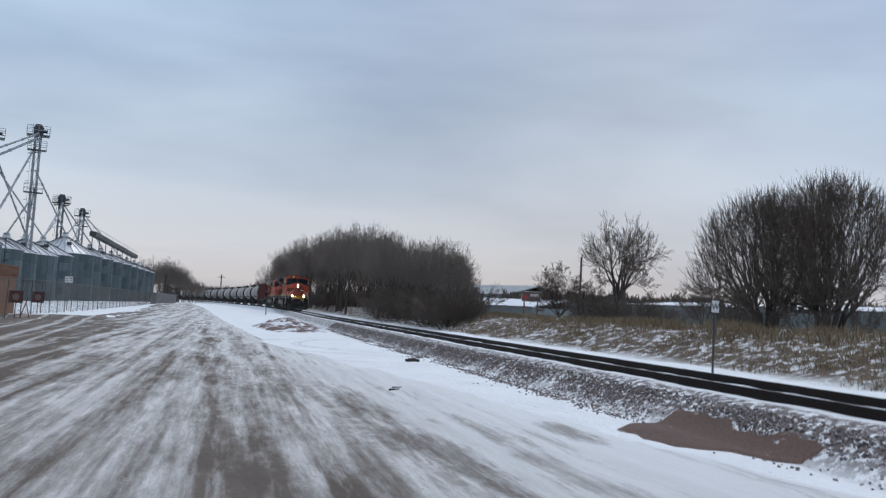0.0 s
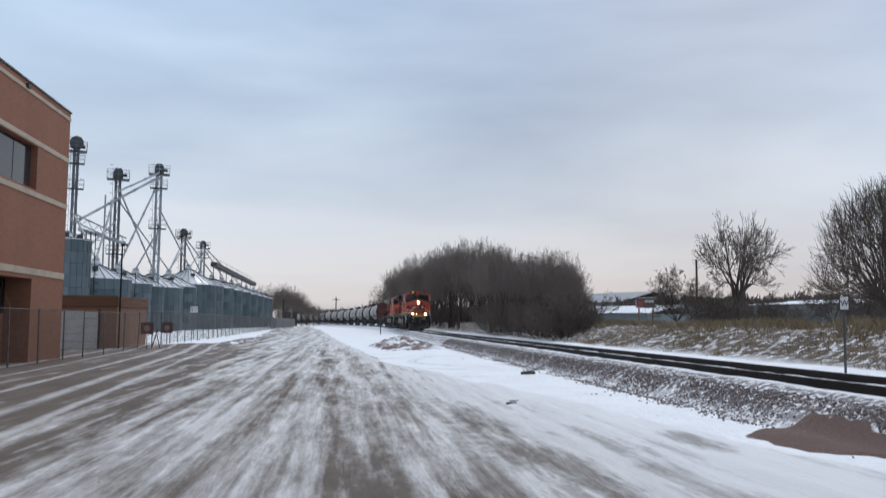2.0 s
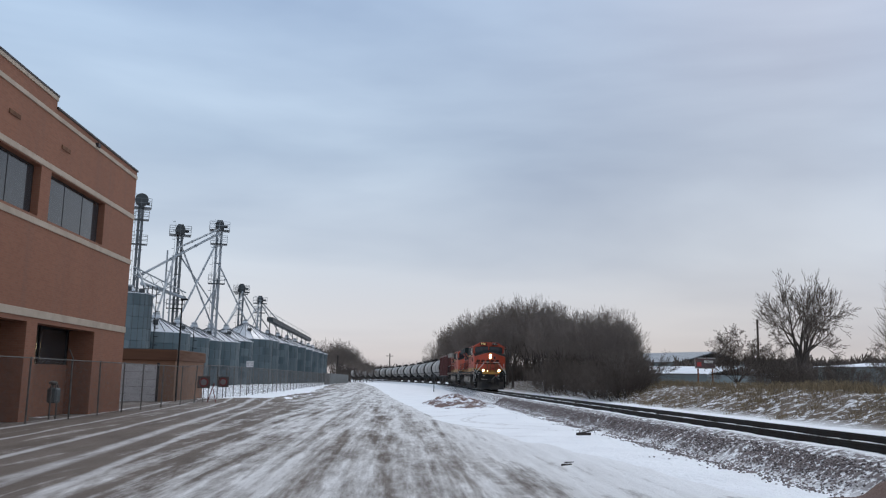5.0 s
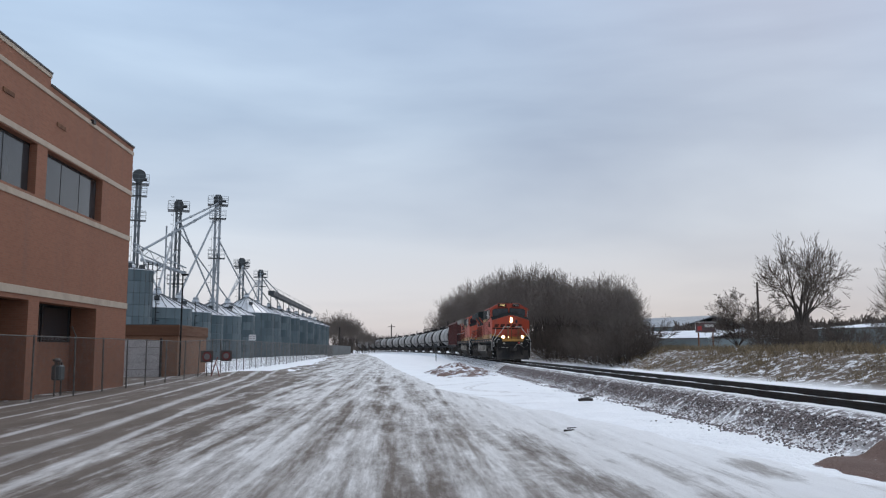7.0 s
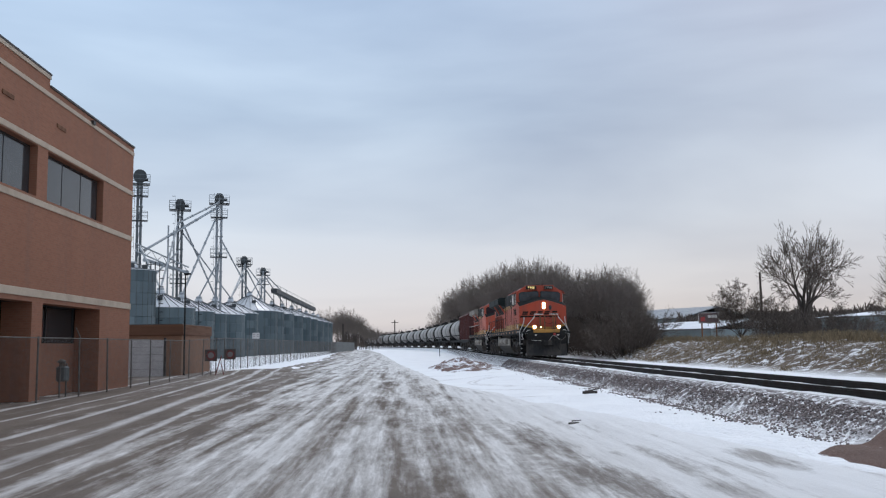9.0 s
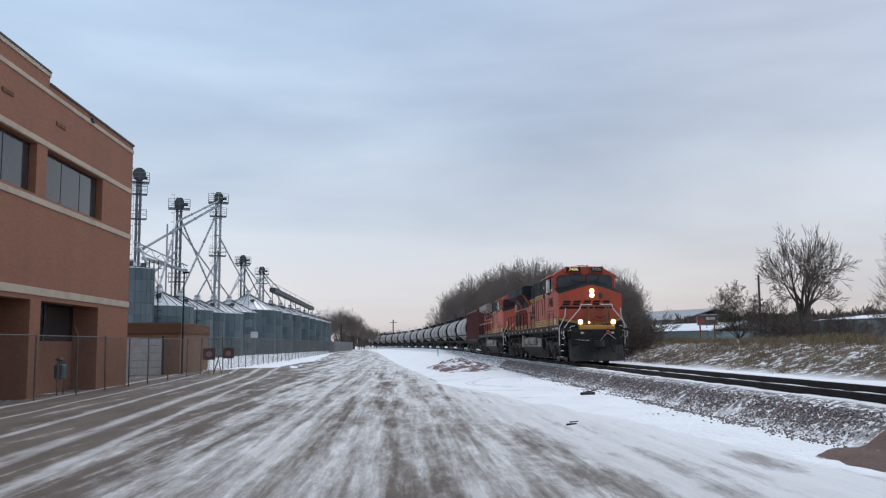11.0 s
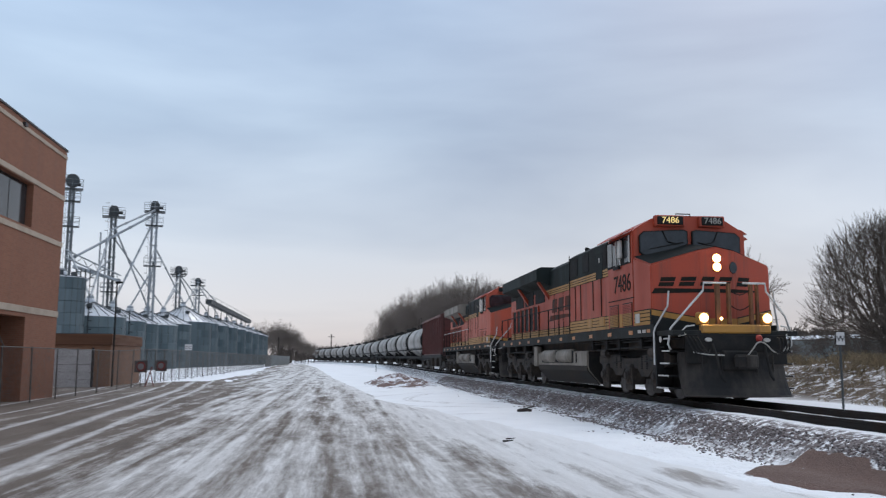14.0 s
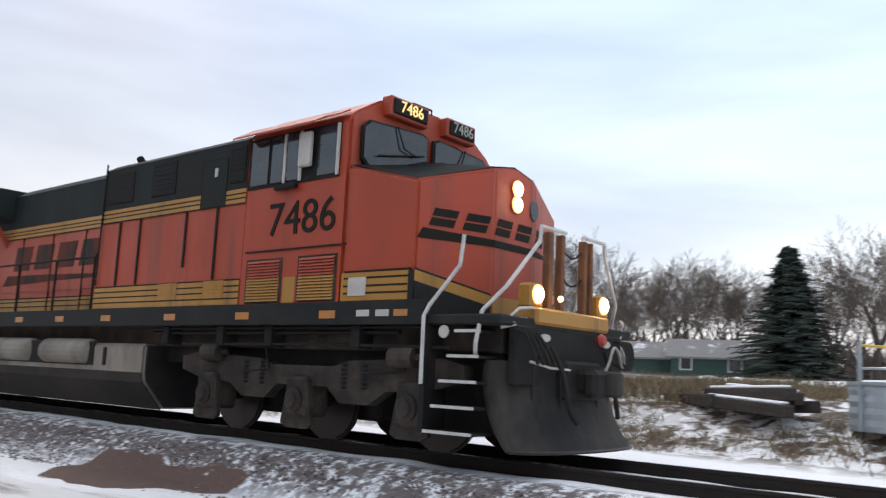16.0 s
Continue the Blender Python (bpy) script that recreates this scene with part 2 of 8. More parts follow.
def grow(rng, trunk, twigs, p, d, length, r, level, levels, spread, up, thin, dens=1.0):
    """One bough in bent pieces, with side boughs of the next level all along it."""
    pieces = (7, 5, 4, 2)[min(level, 3)]
    q, dd = p.copy(), d.copy()
    step = length / pieces
    jig = (0.055, 0.09, 0.12, 0.16)[min(level, 3)]
    for i in range(pieces):
        u = (i + 1) / pieces
        dd = (dd + Vector((rng.gauss(0, jig), rng.gauss(0, jig), rng.gauss(0, jig) + up * 0.12))).normalized()
        e = q + dd * step
        ra, rb = r * (1 - 0.82 * i / pieces), r * (1 - 0.82 * u)
        (trunk if level < 1 else twigs).add(q, e, max(ra, thin), max(rb, thin), 6 if level == 0 else (4 if level == 1 else 3))
        q = e
        if level < levels and (u > 0.2 or level > 0):
            want = (1.7, 1.6, 1.7)[min(level, 2)] * dens
            for _ in range(int(want) + (rng.random() < want % 1)):
                side = dd.orthogonal().normalized()
                side.rotate(Matrix.Rotation(rng.uniform(0, math.tau), 3, dd))
                t = spread * rng.uniform(0.65, 1.25)
                nd = (dd * math.cos(t) + side * math.sin(t)).normalized()
                frac = rng.uniform(0.38, 0.62) * (1.12 - 0.55 * u)
                grow(rng, trunk, twigs, q.copy(), nd, length * frac, max(rb * 0.55, thin), level + 1, levels, spread, up, thin, dens)


def bare_tree(name, seed, height, stems=5, levels=3, spread=0.7, up=0.6, thin=0.008, trunk_r=0.16, fan=0.7, fork=0.18, label="leafless grey-brown deciduous tree", dens=1.0, reach=0.85):
    """A bare tree: a trunk to the fork, then limbs fanned round it; with fork 0 the stems rise from the ground."""
    rng = random.Random(seed)
    trunk, twigs = Sticks(), Sticks()
    foot = Vector((0, 0, -0.3))
    if fork > 0:
        top = Vector((rng.gauss(0, 0.1), rng.gauss(0, 0.1), height * fork))
        trunk.add(foot, Vector((0, 0, 0.35)), trunk_r * 1.6, trunk_r * 1.1, 8)
        trunk.add(Vector((0, 0, 0.35)), top, trunk_r * 1.1, trunk_r * 0.9, 8)
    for k in range(stems):
        a = k * math.tau / stems + rng.uniform(-0.5, 0.5)
        t = fan * (0.12 if k == 0 else rng.uniform(0.45, 1.0))
        d = Vector((math.cos(a) * math.sin(t), math.sin(a) * math.sin(t), math.cos(t)))
        if fork > 0:
            p = top - Vector((0, 0, rng.uniform(0, 0.12) * height * fork))
            L = height * (1 - fork) * reach * (1.0 if k == 0 else rng.uniform(0.8, 1.05))
            r = trunk_r * rng.uniform(0.45, 0.7)
        else:
            p = foot + Vector((math.cos(a), math.sin(a), 0)) * rng.uniform(0.1, 0.7)
            L = height * reach * rng.uniform(0.85, 1.05)
            r = trunk_r * rng.uniform(0.7, 1.0)
        grow(rng, trunk, twigs, p, d, L, r, 0, levels, spread, up, thin, dens)
    high = max(v.z for v in twigs.v)
    f = height / high
    trunk.v = [v * f for v in trunk.v]
    twigs.v = [v * f for v in twigs.v]
    ob = thing(name, label, "tree")
    for nm, st, mt in (("trunk" if fork > 0 else "brushwood", trunk, MAT_BARK), ("crown", twigs, MAT_TWIG)):
        c = new(nm, st.mesh(nm, mt))
        c.parent = ob
        if fork <= 0:
            tagged(c, kind="stuff")
    return ob


def ramify(rng, trunk, twigs, p, d, length, r, level, levels, ang, up, thin):
    """A bough that forks and forks again, each time into a leader and a side bough."""
    q, dd = p, d
    for i in range(2):
        dd = (dd + Vector((rng.gauss(0, 0.09), rng.gauss(0, 0.09), rng.gauss(0, 0.07) + up * 0.07))).normalized()
        e = q + dd * (length * 0.5)
        ra, rb = r * (1 - 0.14 * i), r * (0.86 - 0.14 * i)
        (trunk if level < 2 else twigs).add(q, e, max(ra, thin), max(rb, thin), 6 if level < 2 else (4 if level < 4 else 3))
        q = e
        if level >= levels:
            continue
        if i == 0:
            if level > 0 and rng.random() < 0.65:
                kids = ((1.0, 0.55, 0.45, 2),)
            else:
                kids = ()
        else:
            kids = ((rng.uniform(0.1, 0.4), 0.87, 0.80, 1), (rng.uniform(0.75, 1.2), rng.uniform(0.62, 0.85), 0.62, 1))
        for k, fl, fr, dl in kids:
            side = dd.orthogonal().normalized()
            side.rotate(Matrix.Rotation(rng.uniform(0, math.tau), 3, dd))
            t = ang * k
            nd = (dd * math.cos(t) + side * math.sin(t)).normalized()
            ramify(rng, trunk, twigs, q, nd, length * fl, rb * fr, level + dl, levels, ang, up, thin)


def forked_tree(name, seed, height, wide, stems, levels, ang, up, thin, trunk_r, fan, fork, label, twig=MAT_TWIG):
    """A bare tree whose boughs fork down to fine twigs; wide is its crown's width over its height."""
    rng = random.Random(seed)
    trunk, twigs = Sticks(), Sticks()
    stem_sticks = [trunk] if fork > 0 else []
    foot = Vector((0, 0, -0.3))
    top = Vector((rng.gauss(0, 0.1), rng.gauss(0, 0.1), height * fork))
    if fork > 0:
        trunk.add(foot, Vector((0, 0, 0.35)), trunk_r * 1.6, trunk_r * 1.1, 8)
        trunk.add(Vector((0, 0, 0.35)), top, trunk_r * 1.1, trunk_r * 0.95, 8)
    for k in range(stems):
        a = k * 2.4 + rng.uniform(-0.4, 0.4)
        t = fan * (0.1 if k == 0 else ((k + 0.5) / stems) ** 0.7)
        d = Vector((math.cos(a) * math.sin(t), math.sin(a) * math.sin(t), math.cos(t)))
        p = top.copy() if fork > 0 else foot + Vector((math.cos(a), math.sin(a), 0)) * rng.uniform(0.1, 0.6)
        L = height * (1 - fork) * 0.2 * rng.uniform(0.88, 1.08)
        r = trunk_r * (rng.uniform(0.55, 0.8) if fork > 0 else rng.uniform(0.7, 1.0))
        if fork <= 0:
            stem_sticks.append(Sticks())
        ramify(rng, stem_sticks[-1], twigs, p, d, L, r, 0, levels, ang, up, thin)
    f = height / max(v.z for v in twigs.v)
    spreadout = sorted(math.hypot(v.x, v.y) for v in twigs.v)[int(len(twigs.v) * 0.97)]
    g = 0.5 * wide * height / spreadout
    for st in stem_sticks + [twigs]:
        st.v = [Vector((v.x * (g if v.z > height * 0.1 else 1.0 + (g - 1.0) * max(v.z, 0.0) / (height * 0.1)), v.y * (g if v.z > height * 0.1 else 1.0 + (g - 1.0) * max(v.z, 0.0) / (height * 0.1)), v.z * f)) for v in st.v]
    ob = thing(name, label, "tree")
    for nm, st, mt in [("trunk" if fork > 0 else "stem", s, MAT_BARK) for s in stem_sticks] + [("crown", twigs, twig)]:
        c = new(nm, st.mesh(nm, mt))
        c.parent = ob
    return ob


def dome_tree(name, seed, height, width, stems, label):
    """A many-stemmed tree: stems fan out of one stool and split four times into a dome of fine upright twigs."""
    rng = random.Random(seed)
    stem_sticks, twigs = [], Sticks()
    reach = (0.0, 0.36, 0.60, 0.80, 0.93)
    split = (0, 4, 4, 4, 3)
    spread = (0.0, 0.28, 0.20, 0.15, 0.11)
    thick = (0.10, 0.055, 0.024, 0.012, 0.0072)

    def spot(tilt, turn, far):
        h = math.sin(tilt) ** 0.9 * far
        up = math.cos(tilt) ** 0.72 * far
        return Vector((math.cos(turn) * h * width * 0.5, math.sin(turn) * h * width * 0.5, height * up))

    def split_on(p, tilt, turn, level, bin_):
        for _ in range(split[level] + (rng.random() < 0.4)):
            t = min(abs(tilt + rng.gauss(0, spread[level]) * 1.2), 1.36 + 0.05 * rng.random())
            a = turn + rng.gauss(0, spread[level]) * 1.6 / max(math.sin(t), 0.2)
            q = spot(t, a, reach[level] * rng.uniform(0.88, 1.08)) if level < 4 else spot(t, a, rng.uniform(0.86, 1.03))
            mid = p.lerp(q, 0.55) + Vector((rng.gauss(0, 0.05), rng.gauss(0, 0.05), -0.05 * (q - p).length * math.sin(t)))
            r0, r1 = thick[level - 1] * 0.8, thick[level] * 0.9
            bin_.add(p, mid, r0, (r0 + r1) / 2, 4 if level < 3 else 3)
            bin_.add(mid, q, (r0 + r1) / 2, r1, 4 if level < 3 else 3)
            if level < 4:
                split_on(q, t, a, level + 1, twigs)
            else:
                # hair-fine shoots that turn upwards at the skin of the dome
                for _ in range(2):
                    o = mid.lerp(q, rng.random())
                    out = Vector((o.x, o.y, 0)) * (0.05 / max(width, 1))
                    twigs.add(o, o + (q - p).normalized() * rng.uniform(0.2, 0.42) + out + Vector((rng.gauss(0, 0.1), rng.gauss(0, 0.1), rng.uniform(0.08, 0.26))), 0.0078, 0.0055, 3)

    for k in range(stems):
        tilt = 1.22 * ((k + 0.7) / stems) ** 0.58
        turn = k * 2.4 + rng.uniform(-0.3, 0.3)
        foot = Vector((math.cos(turn), math.sin(turn), 0)) * rng.uniform(0.05, 0.45) + Vector((0, 0, -0.3))
        q = spot(tilt, turn, reach[1] * rng.uniform(0.7, 1.0))
        st = Sticks()
        stem_sticks.append(st)
        mid = foot.lerp(q, 0.5) + Vector((0, 0, 0.06 * height * math.sin(tilt)))
        st.add(foot, mid, thick[0] * rng.uniform(0.9, 1.3), thick[0] * 0.8, 6)
        st.add(mid, q, thick[0] * 0.8, thick[1], 6)
        split_on(mid.lerp(q, 0.5), tilt, turn, 2, twigs)
        split_on(q, tilt, turn, 2, twigs)
    ob = thing(name, label, "tree")
    for nm, st, mt in [("stem", st, MAT_BARK) for st in stem_sticks] + [("crown", twigs, MAT_TWIG)]:
        c = new(nm, st.mesh(nm, mt))
        c.parent = ob
    return ob


def place(ob, x, y, turn=0.0, size=1.0, sink=0.05):
    ob.scale = (size, size, size)
    ob.matrix_basis = pose(x, y, ground_z(x, y) - sink, 0, 0, turn) @ Matrix.Diagonal((size, size, size, 1))
    return ob


def copy_tree(ob, x, y, turn, size, sink=0.05):
    c = copy_thing(ob, Matrix.Identity(4))
    return place(c, x, y, turn, size, sink)


def polar(az, dist):
    return dist * math.sin(radians(az)), dist * math.cos(radians(az))

# ---- the lie of the land ----
TRACK_X, RAIL_TOP, CURVE_AT, RADIUS = 8.99, 0.683, 100.0, 1500.0


def on_track(s, lat=0.0, z=0.0):
    """A place at s metres along the line from abreast of the camera, lat metres to the right of its middle."""
    th = max(s - CURVE_AT, 0.0) / RADIUS
    x = TRACK_X - RADIUS * (1 - math.cos(th)) + lat * math.cos(th)
    y = min(s, CURVE_AT) + RADIUS * math.sin(th) + lat * math.sin(th)
    return Vector((x, y, RAIL_TOP + 0.25 * smooth(70, 150, s) + z)), th


def lateral(x, y):
    if y <= CURVE_AT:
        return x - TRACK_X
    return math.hypot(x - (TRACK_X - RADIUS), y - CURVE_AT) - RADIUS


def ground_z(x, y):
    lat = lateral(x, y)
    lift = 0.25 * smooth(70, 150, y)
    n = noise.noise(Vector((x * 0.35, y * 0.35, 0)))
    n2 = noise.noise(Vector((x * 1.3, y * 1.3, 4)))
    n3 = noise.noise(Vector((x * 3.7, y * 3.7, 9)))
    z = 0.012 * n + 0.006 * n2
    berm = smooth(-6.6, -4.6, lat) * (1 - smooth(-3.0, -2.0, lat))
    z += berm * (0.07 + 0.05 * n + 0.03 * n2 + 0.012 * n3)
    z += 0.46 * smooth(-2.3, -1.42, lat)
    z += (0.075 + 0.02 * n2) * smooth(-1.5, -1.2, lat) * (1 - smooth(1.3, 1.8, lat))
    # the mound of spoil and snow beside the line
    z += 0.34 * math.exp(-((x - 3.6) / 1.7) ** 2 - ((y - 57) / 7.0) ** 2) * (1 + 0.8 * n2 + 0.5 * n3)
    # snow pushed up against the fence
    z += 0.16 * smooth(44, 54, y) * (1 - smooth(-8.6, -7.0, x + 0.02 * (y - 60))) * smooth(-13.5, -11.5, x) * (1 + 0.7 * n + 0.4 * n2)
    # across the line: a level snowy strip, a bank, and the higher land behind
    z += smooth(2.0, 3.6, lat) * (0.02 + 0.05 * n)
    wob = 0.5 * n + 0.25 * n2
    up = smooth(4.0 + wob, 7.4 + wob, lat)
    z += up * (1.02 + 0.14 * n + 0.10 * n2 + 0.075 * n3)
    z += (0.75 - 0.45 * smooth(25, 45, y)) * smooth(8, 45, lat)
    return z + lift


def spaced(stops):
    """Grid lines: (from, to, step), ..."""
    out = []
    for a, b, st in stops:
        k = max(int(round((b - a) / st)), 1)
        out += [a + (b - a) * i / k for i in range(k)]
    return out + [stops[-1][1]]


def snow_base(nt, v):
    """Old snow: blue-white, dimpled, with thin grey dust."""
    a = noise_fac(nt, v, 0.5, 5, 0.6, 0.35, 0.7)
    b = noise_fac(nt, v, 6.0, 4, 0.6, 0.3, 0.7)
    return mix(nt, a, (0.92, 0.92, 0.93), (0.84, 0.84, 0.855)), b


def band(nt, val, a, b):
    mr = nnode(nt, "ShaderNodeMapRange", From_Min=a, From_Max=b)
    nt.links.new(val, mr.inputs["Value"])
    return mr.outputs[0]


def arc(nt, v, cx, cy, r, w):
    """A wheel mark of half width w along a circle."""
    d = nt.nodes.new("ShaderNodeVectorMath")
    d.operation = "DISTANCE"
    d.inputs[1].default_value = (cx, cy, 0)
    nt.links.new(v, d.inputs[0])
    off = math_node(nt, "ABSOLUTE", math_node(nt, "SUBTRACT", d.outputs["Value"], r))
    return math_node(nt, "MULTIPLY", band(nt, off, w, w * 0.4), noise_fac(nt, v, 1.6, 5, 0.75, 0.36, 0.56))


def ground_material():
    """Snow, broken by dead grass on the bank and stones by the line."""
    m, nt, b = node_material("snowy_ground")
    v = coords(nt)
    sep = nt.nodes.new("ShaderNodeSeparateXYZ")
    nt.links.new(v, sep.inputs[0])
    x = sep.outputs["X"]
    snow, dimple = snow_base(nt, v)
    # bank: dead grass and clods, snow caught between
    g1 = noise_fac(nt, coords(nt, (1.0, 0.75, 1.0), (0, 0, 0.5)), 3.3, 7, 0.74, 0.43, 0.48, 0.5)
    g2 = noise_fac(nt, v, 0.35, 3, 0.5, 0.3, 0.6)
    onbank = math_node(nt, "MULTIPLY", band(nt, x, 12.9, 13.8), band(nt, x, 24.0, 18.0))
    fine = noise_fac(nt, coords(nt, (1, 1, 0.4)), 9.0, 5, 0.7, 0.3, 0.7)
    grass = mix(nt, fine, (0.048, 0.036, 0.028), (0.165, 0.118, 0.08))
    grass = mix(nt, math_node(nt, "MULTIPLY", g2, 0.35), grass, (0.18, 0.125, 0.08))
    thaw = nnode(nt, "ShaderNodeMapRange", From_Min=3.0, From_Max=14.0, To_Min=0.0, To_Max=1.0)
    nt.links.new(sep.outputs["Y"], thaw.inputs["Value"])
    g0 = noise_fac(nt, coords(nt, (1.0, 0.7, 1.0), (0, 0, 0.5)), 2.6, 6, 0.7, 0.455, 0.53, 0.5)
    g1 = mix(nt, thaw.outputs[0], g0, g1)
    g2 = math_node(nt, "MULTIPLY", g2, thaw.outputs[0])
    f = math_node(nt, "MULTIPLY", onbank, math_node(nt, "MAXIMUM", g1, math_node(nt, "MULTIPLY", g2, 0.3)), True)
    col = mix(nt, f, snow, grass)
    # plateau: thin tufts standing out of the snow
    tuft = math_node(nt, "MULTIPLY", noise_fac(nt, v, 1.1, 6, 0.7, 0.52, 0.6), band(nt, x, 17.0, 20.0))
    col = mix(nt, math_node(nt, "MULTIPLY", tuft, 0.75), col, (0.26, 0.20, 0.13))
    # stones and grit strewn beside the line
    st = noise_fac(nt, v, 6.0, 6, 0.78, 0.43, 0.51)
    near = math_node(nt, "MULTIPLY", band(nt, x, 6.6, 7.15), band(nt, x, 8.0, 7.75))
    col = mix(nt, math_node(nt, "MULTIPLY", st, near), col, (0.16, 0.134, 0.13))
    # clods and twigs strewn thinly over the snow
    clod = math_node(nt, "MULTIPLY", noise_fac(nt, coords(nt, (1.0, 0.6, 1.0), (0, 0, 0.4)), 9.0, 5, 0.7, 0.66, 0.70), band(nt, x, 2.0, 5.5))
    clod = math_node(nt, "MULTIPLY", clod, noise_fac(nt, v, 0.5, 3, 0.5, 0.42, 0.6))
    col = mix(nt, math_node(nt, "MULTIPLY", clod, band(nt, x, 8.0, 7.0)), col, (0.13, 0.105, 0.09))
    # bare earth and dead weeds along the fence and the building's foot
    bare = math_node(nt, "MULTIPLY", band(nt, x, -10.2, -11.4), band(nt, sep.outputs["Y"], 56.0, 46.0))
    bare = math_node(nt, "MULTIPLY", bare, noise_fac(nt, coords(nt, (1, 0.4, 1)), 1.8, 6, 0.7, 0.36, 0.46))
    col = mix(nt, bare, col, mix(nt, fine, (0.10, 0.08, 0.066), (0.21, 0.175, 0.145)))
    # wheel marks swung across the open snow
    for r in (6.3, 6.55, 8.0, 8.25, 11.4):
        col = mix(nt, math_node(nt, "MULTIPLY", arc(nt, v, 9.2, 35.0, r, 0.10), math_node(nt, "MULTIPLY", 0.5, band(nt, x, 5.6, 4.2))), col, (0.42, 0.39, 0.37))
    nt.links.new(col, b.inputs["Base Color"])
    b.inputs["Roughness"].default_value = 0.75
    b.inputs["Specular IOR Level"].default_value = 0.25
    bump(nt, b, mix(nt, f, dimple, fine), 0.7, 0.06)
    return m


def road_material():
    """Packed snow and ice over grey-brown dirt, drawn out into wheel tracks."""
    m, nt, b = node_material("icy_dirt_road")
    lean = radians(2.4)
    v = coords(nt)
    run = coords(nt, (1.0, 0.024, 1.0), (0, 0, -lean))
    run2 = coords(nt, (1.0, 0.05, 1.0), (0, 0, -lean))
    sep = nt.nodes.new("ShaderNodeSeparateXYZ")
    nt.links.new(coords(nt, (1, 1, 1), (0, 0, -lean)), sep.inputs[0])
    x, y = sep.outputs["X"], sep.outputs["Y"]
    ruts = noise_fac(nt, run, 1.9, 6, 0.55, 0.39, 0.61, 0.1)
    fine = noise_fac(nt, run2, 4.5, 5, 0.6, 0.36, 0.64)
    patch = noise_fac(nt, coords(nt, (1.0, 0.24, 1.0), (0, 0, -lean)), 1.0, 9, 0.68, 0.36, 0.64)
    speck = noise_fac(nt, v, 24.0, 6, 0.8, 0.3, 0.7)
    # packed snow: thick on the right, worn to brown in the middle track, all but gone by the fence
    cover = math_node(nt, "ADD", math_node(nt, "MULTIPLY", ruts, 0.46), math_node(nt, "MULTIPLY", fine, 0.26))
    cover = math_node(nt, "ADD", cover, math_node(nt, "MULTIPLY", patch, 0.36))
    side = nt.nodes.new("ShaderNodeValToRGB")
    mr = nnode(nt, "ShaderNodeMapRange", From_Min=-12.0, From_Max=8.0)
    nt.links.new(math_node(nt, "ADD", x, math_node(nt, "MULTIPLY", math_node(nt, "SUBTRACT", patch, 0.5), 0.9)), mr.inputs["Value"])
    nt.links.new(mr.outputs[0], side.inputs[0])
    e = side.color_ramp.elements
    e[0].position, e[0].color = 0.0, (0.0, 0.0, 0.0, 1)
    e[1].position, e[1].color = 1.0, (1.0, 1.0, 1.0, 1)
    for p, c in ((0.35, 0.05), (0.40, 0.24), (0.47, 0.50), (0.535, 0.64), (0.575, 0.52), (0.615, 0.46), (0.66, 0.58), (0.71, 0.66), (0.755, 0.84), (0.82, 0.97)):
        el = side.color_ramp.elements.new(p)
        el.color = (c, c, c, 1)
    far = band(nt, y, 18.0, 70.0)
    bias = math_node(nt, "ADD", side.outputs[0], math_node(nt, "MULTIPLY", far, 0.16))
    cover = math_node(nt, "ADD", cover, math_node(nt, "SUBTRACT", bias, 0.5))
    # thinner where vehicles turn and stand
    turned = math_node(nt, "MULTIPLY", band(nt, y, 11.0, 5.0), band(nt, x, 6.0, 3.5))
    cover = math_node(nt, "SUBTRACT", cover, math_node(nt, "MULTIPLY", turned, 0.16))
    grit = noise_fac(nt, coords(nt, (1.0, 0.13, 1.0), (0, 0, -lean)), 8.0, 8, 0.85, 0.36, 0.64)
    cover = math_node(nt, "ADD", cover, math_node(nt, "MULTIPLY", math_node(nt, "SUBTRACT", grit, 0.5), 0.24))
    mask = band(nt, cover, 0.27, 0.85)
    dirt = mix(nt, patch, (0.135, 0.108, 0.09), (0.215, 0.178, 0.15))
    dirt = mix(nt, 0.5, dirt, mix(nt, speck, (0.5, 0.49, 0.48), (1.15, 1.12, 1.1)), "MULTIPLY")
    ice = mix(nt, math_node(nt, "MULTIPLY", math_node(nt, "ADD", fine, grit), 0.5), (0.46, 0.43, 0.405), (0.85, 0.83, 0.815))
    ice = mix(nt, 0.3, ice, mix(nt, speck, (0.55, 0.54, 0.53), (1.1, 1.1, 1.1)), "MULTIPLY")
    ice = mix(nt, math_node(nt, "MULTIPLY", band(nt, x, 2.4, 5.0), 0.75), ice, (0.87, 0.865, 0.87))
    col = mix(nt, mask, dirt, ice)
    pebble = noise_fac(nt, coords(nt, (1, 0.8, 1)), 15.0, 4, 0.7, 0.66, 0.70)
    col = mix(nt, math_node(nt, "MULTIPLY", pebble, band(nt, x, 4.0, 1.0)), col, (0.10, 0.08, 0.068))
    # paired tyre marks that veer across the lane
    for cx, cy, r in ((82.2, 17.9, 80.6), (82.2, 17.9, 80.35), (82.2, 17.9, 82.4), (120.1, 15.8, 120.1), (120.1, 15.8, 119.7), (-60, 14.0, 61.9), (-60, 14.0, 61.65), (-90, -4, 87.6), (-90, -4, 87.3)):
        col = mix(nt, math_node(nt, "MULTIPLY", arc(nt, v, cx, cy, r, 0.12), math_node(nt, "MULTIPLY", 0.6, band(nt, y, 26.0, 8.0))), col, dirt)
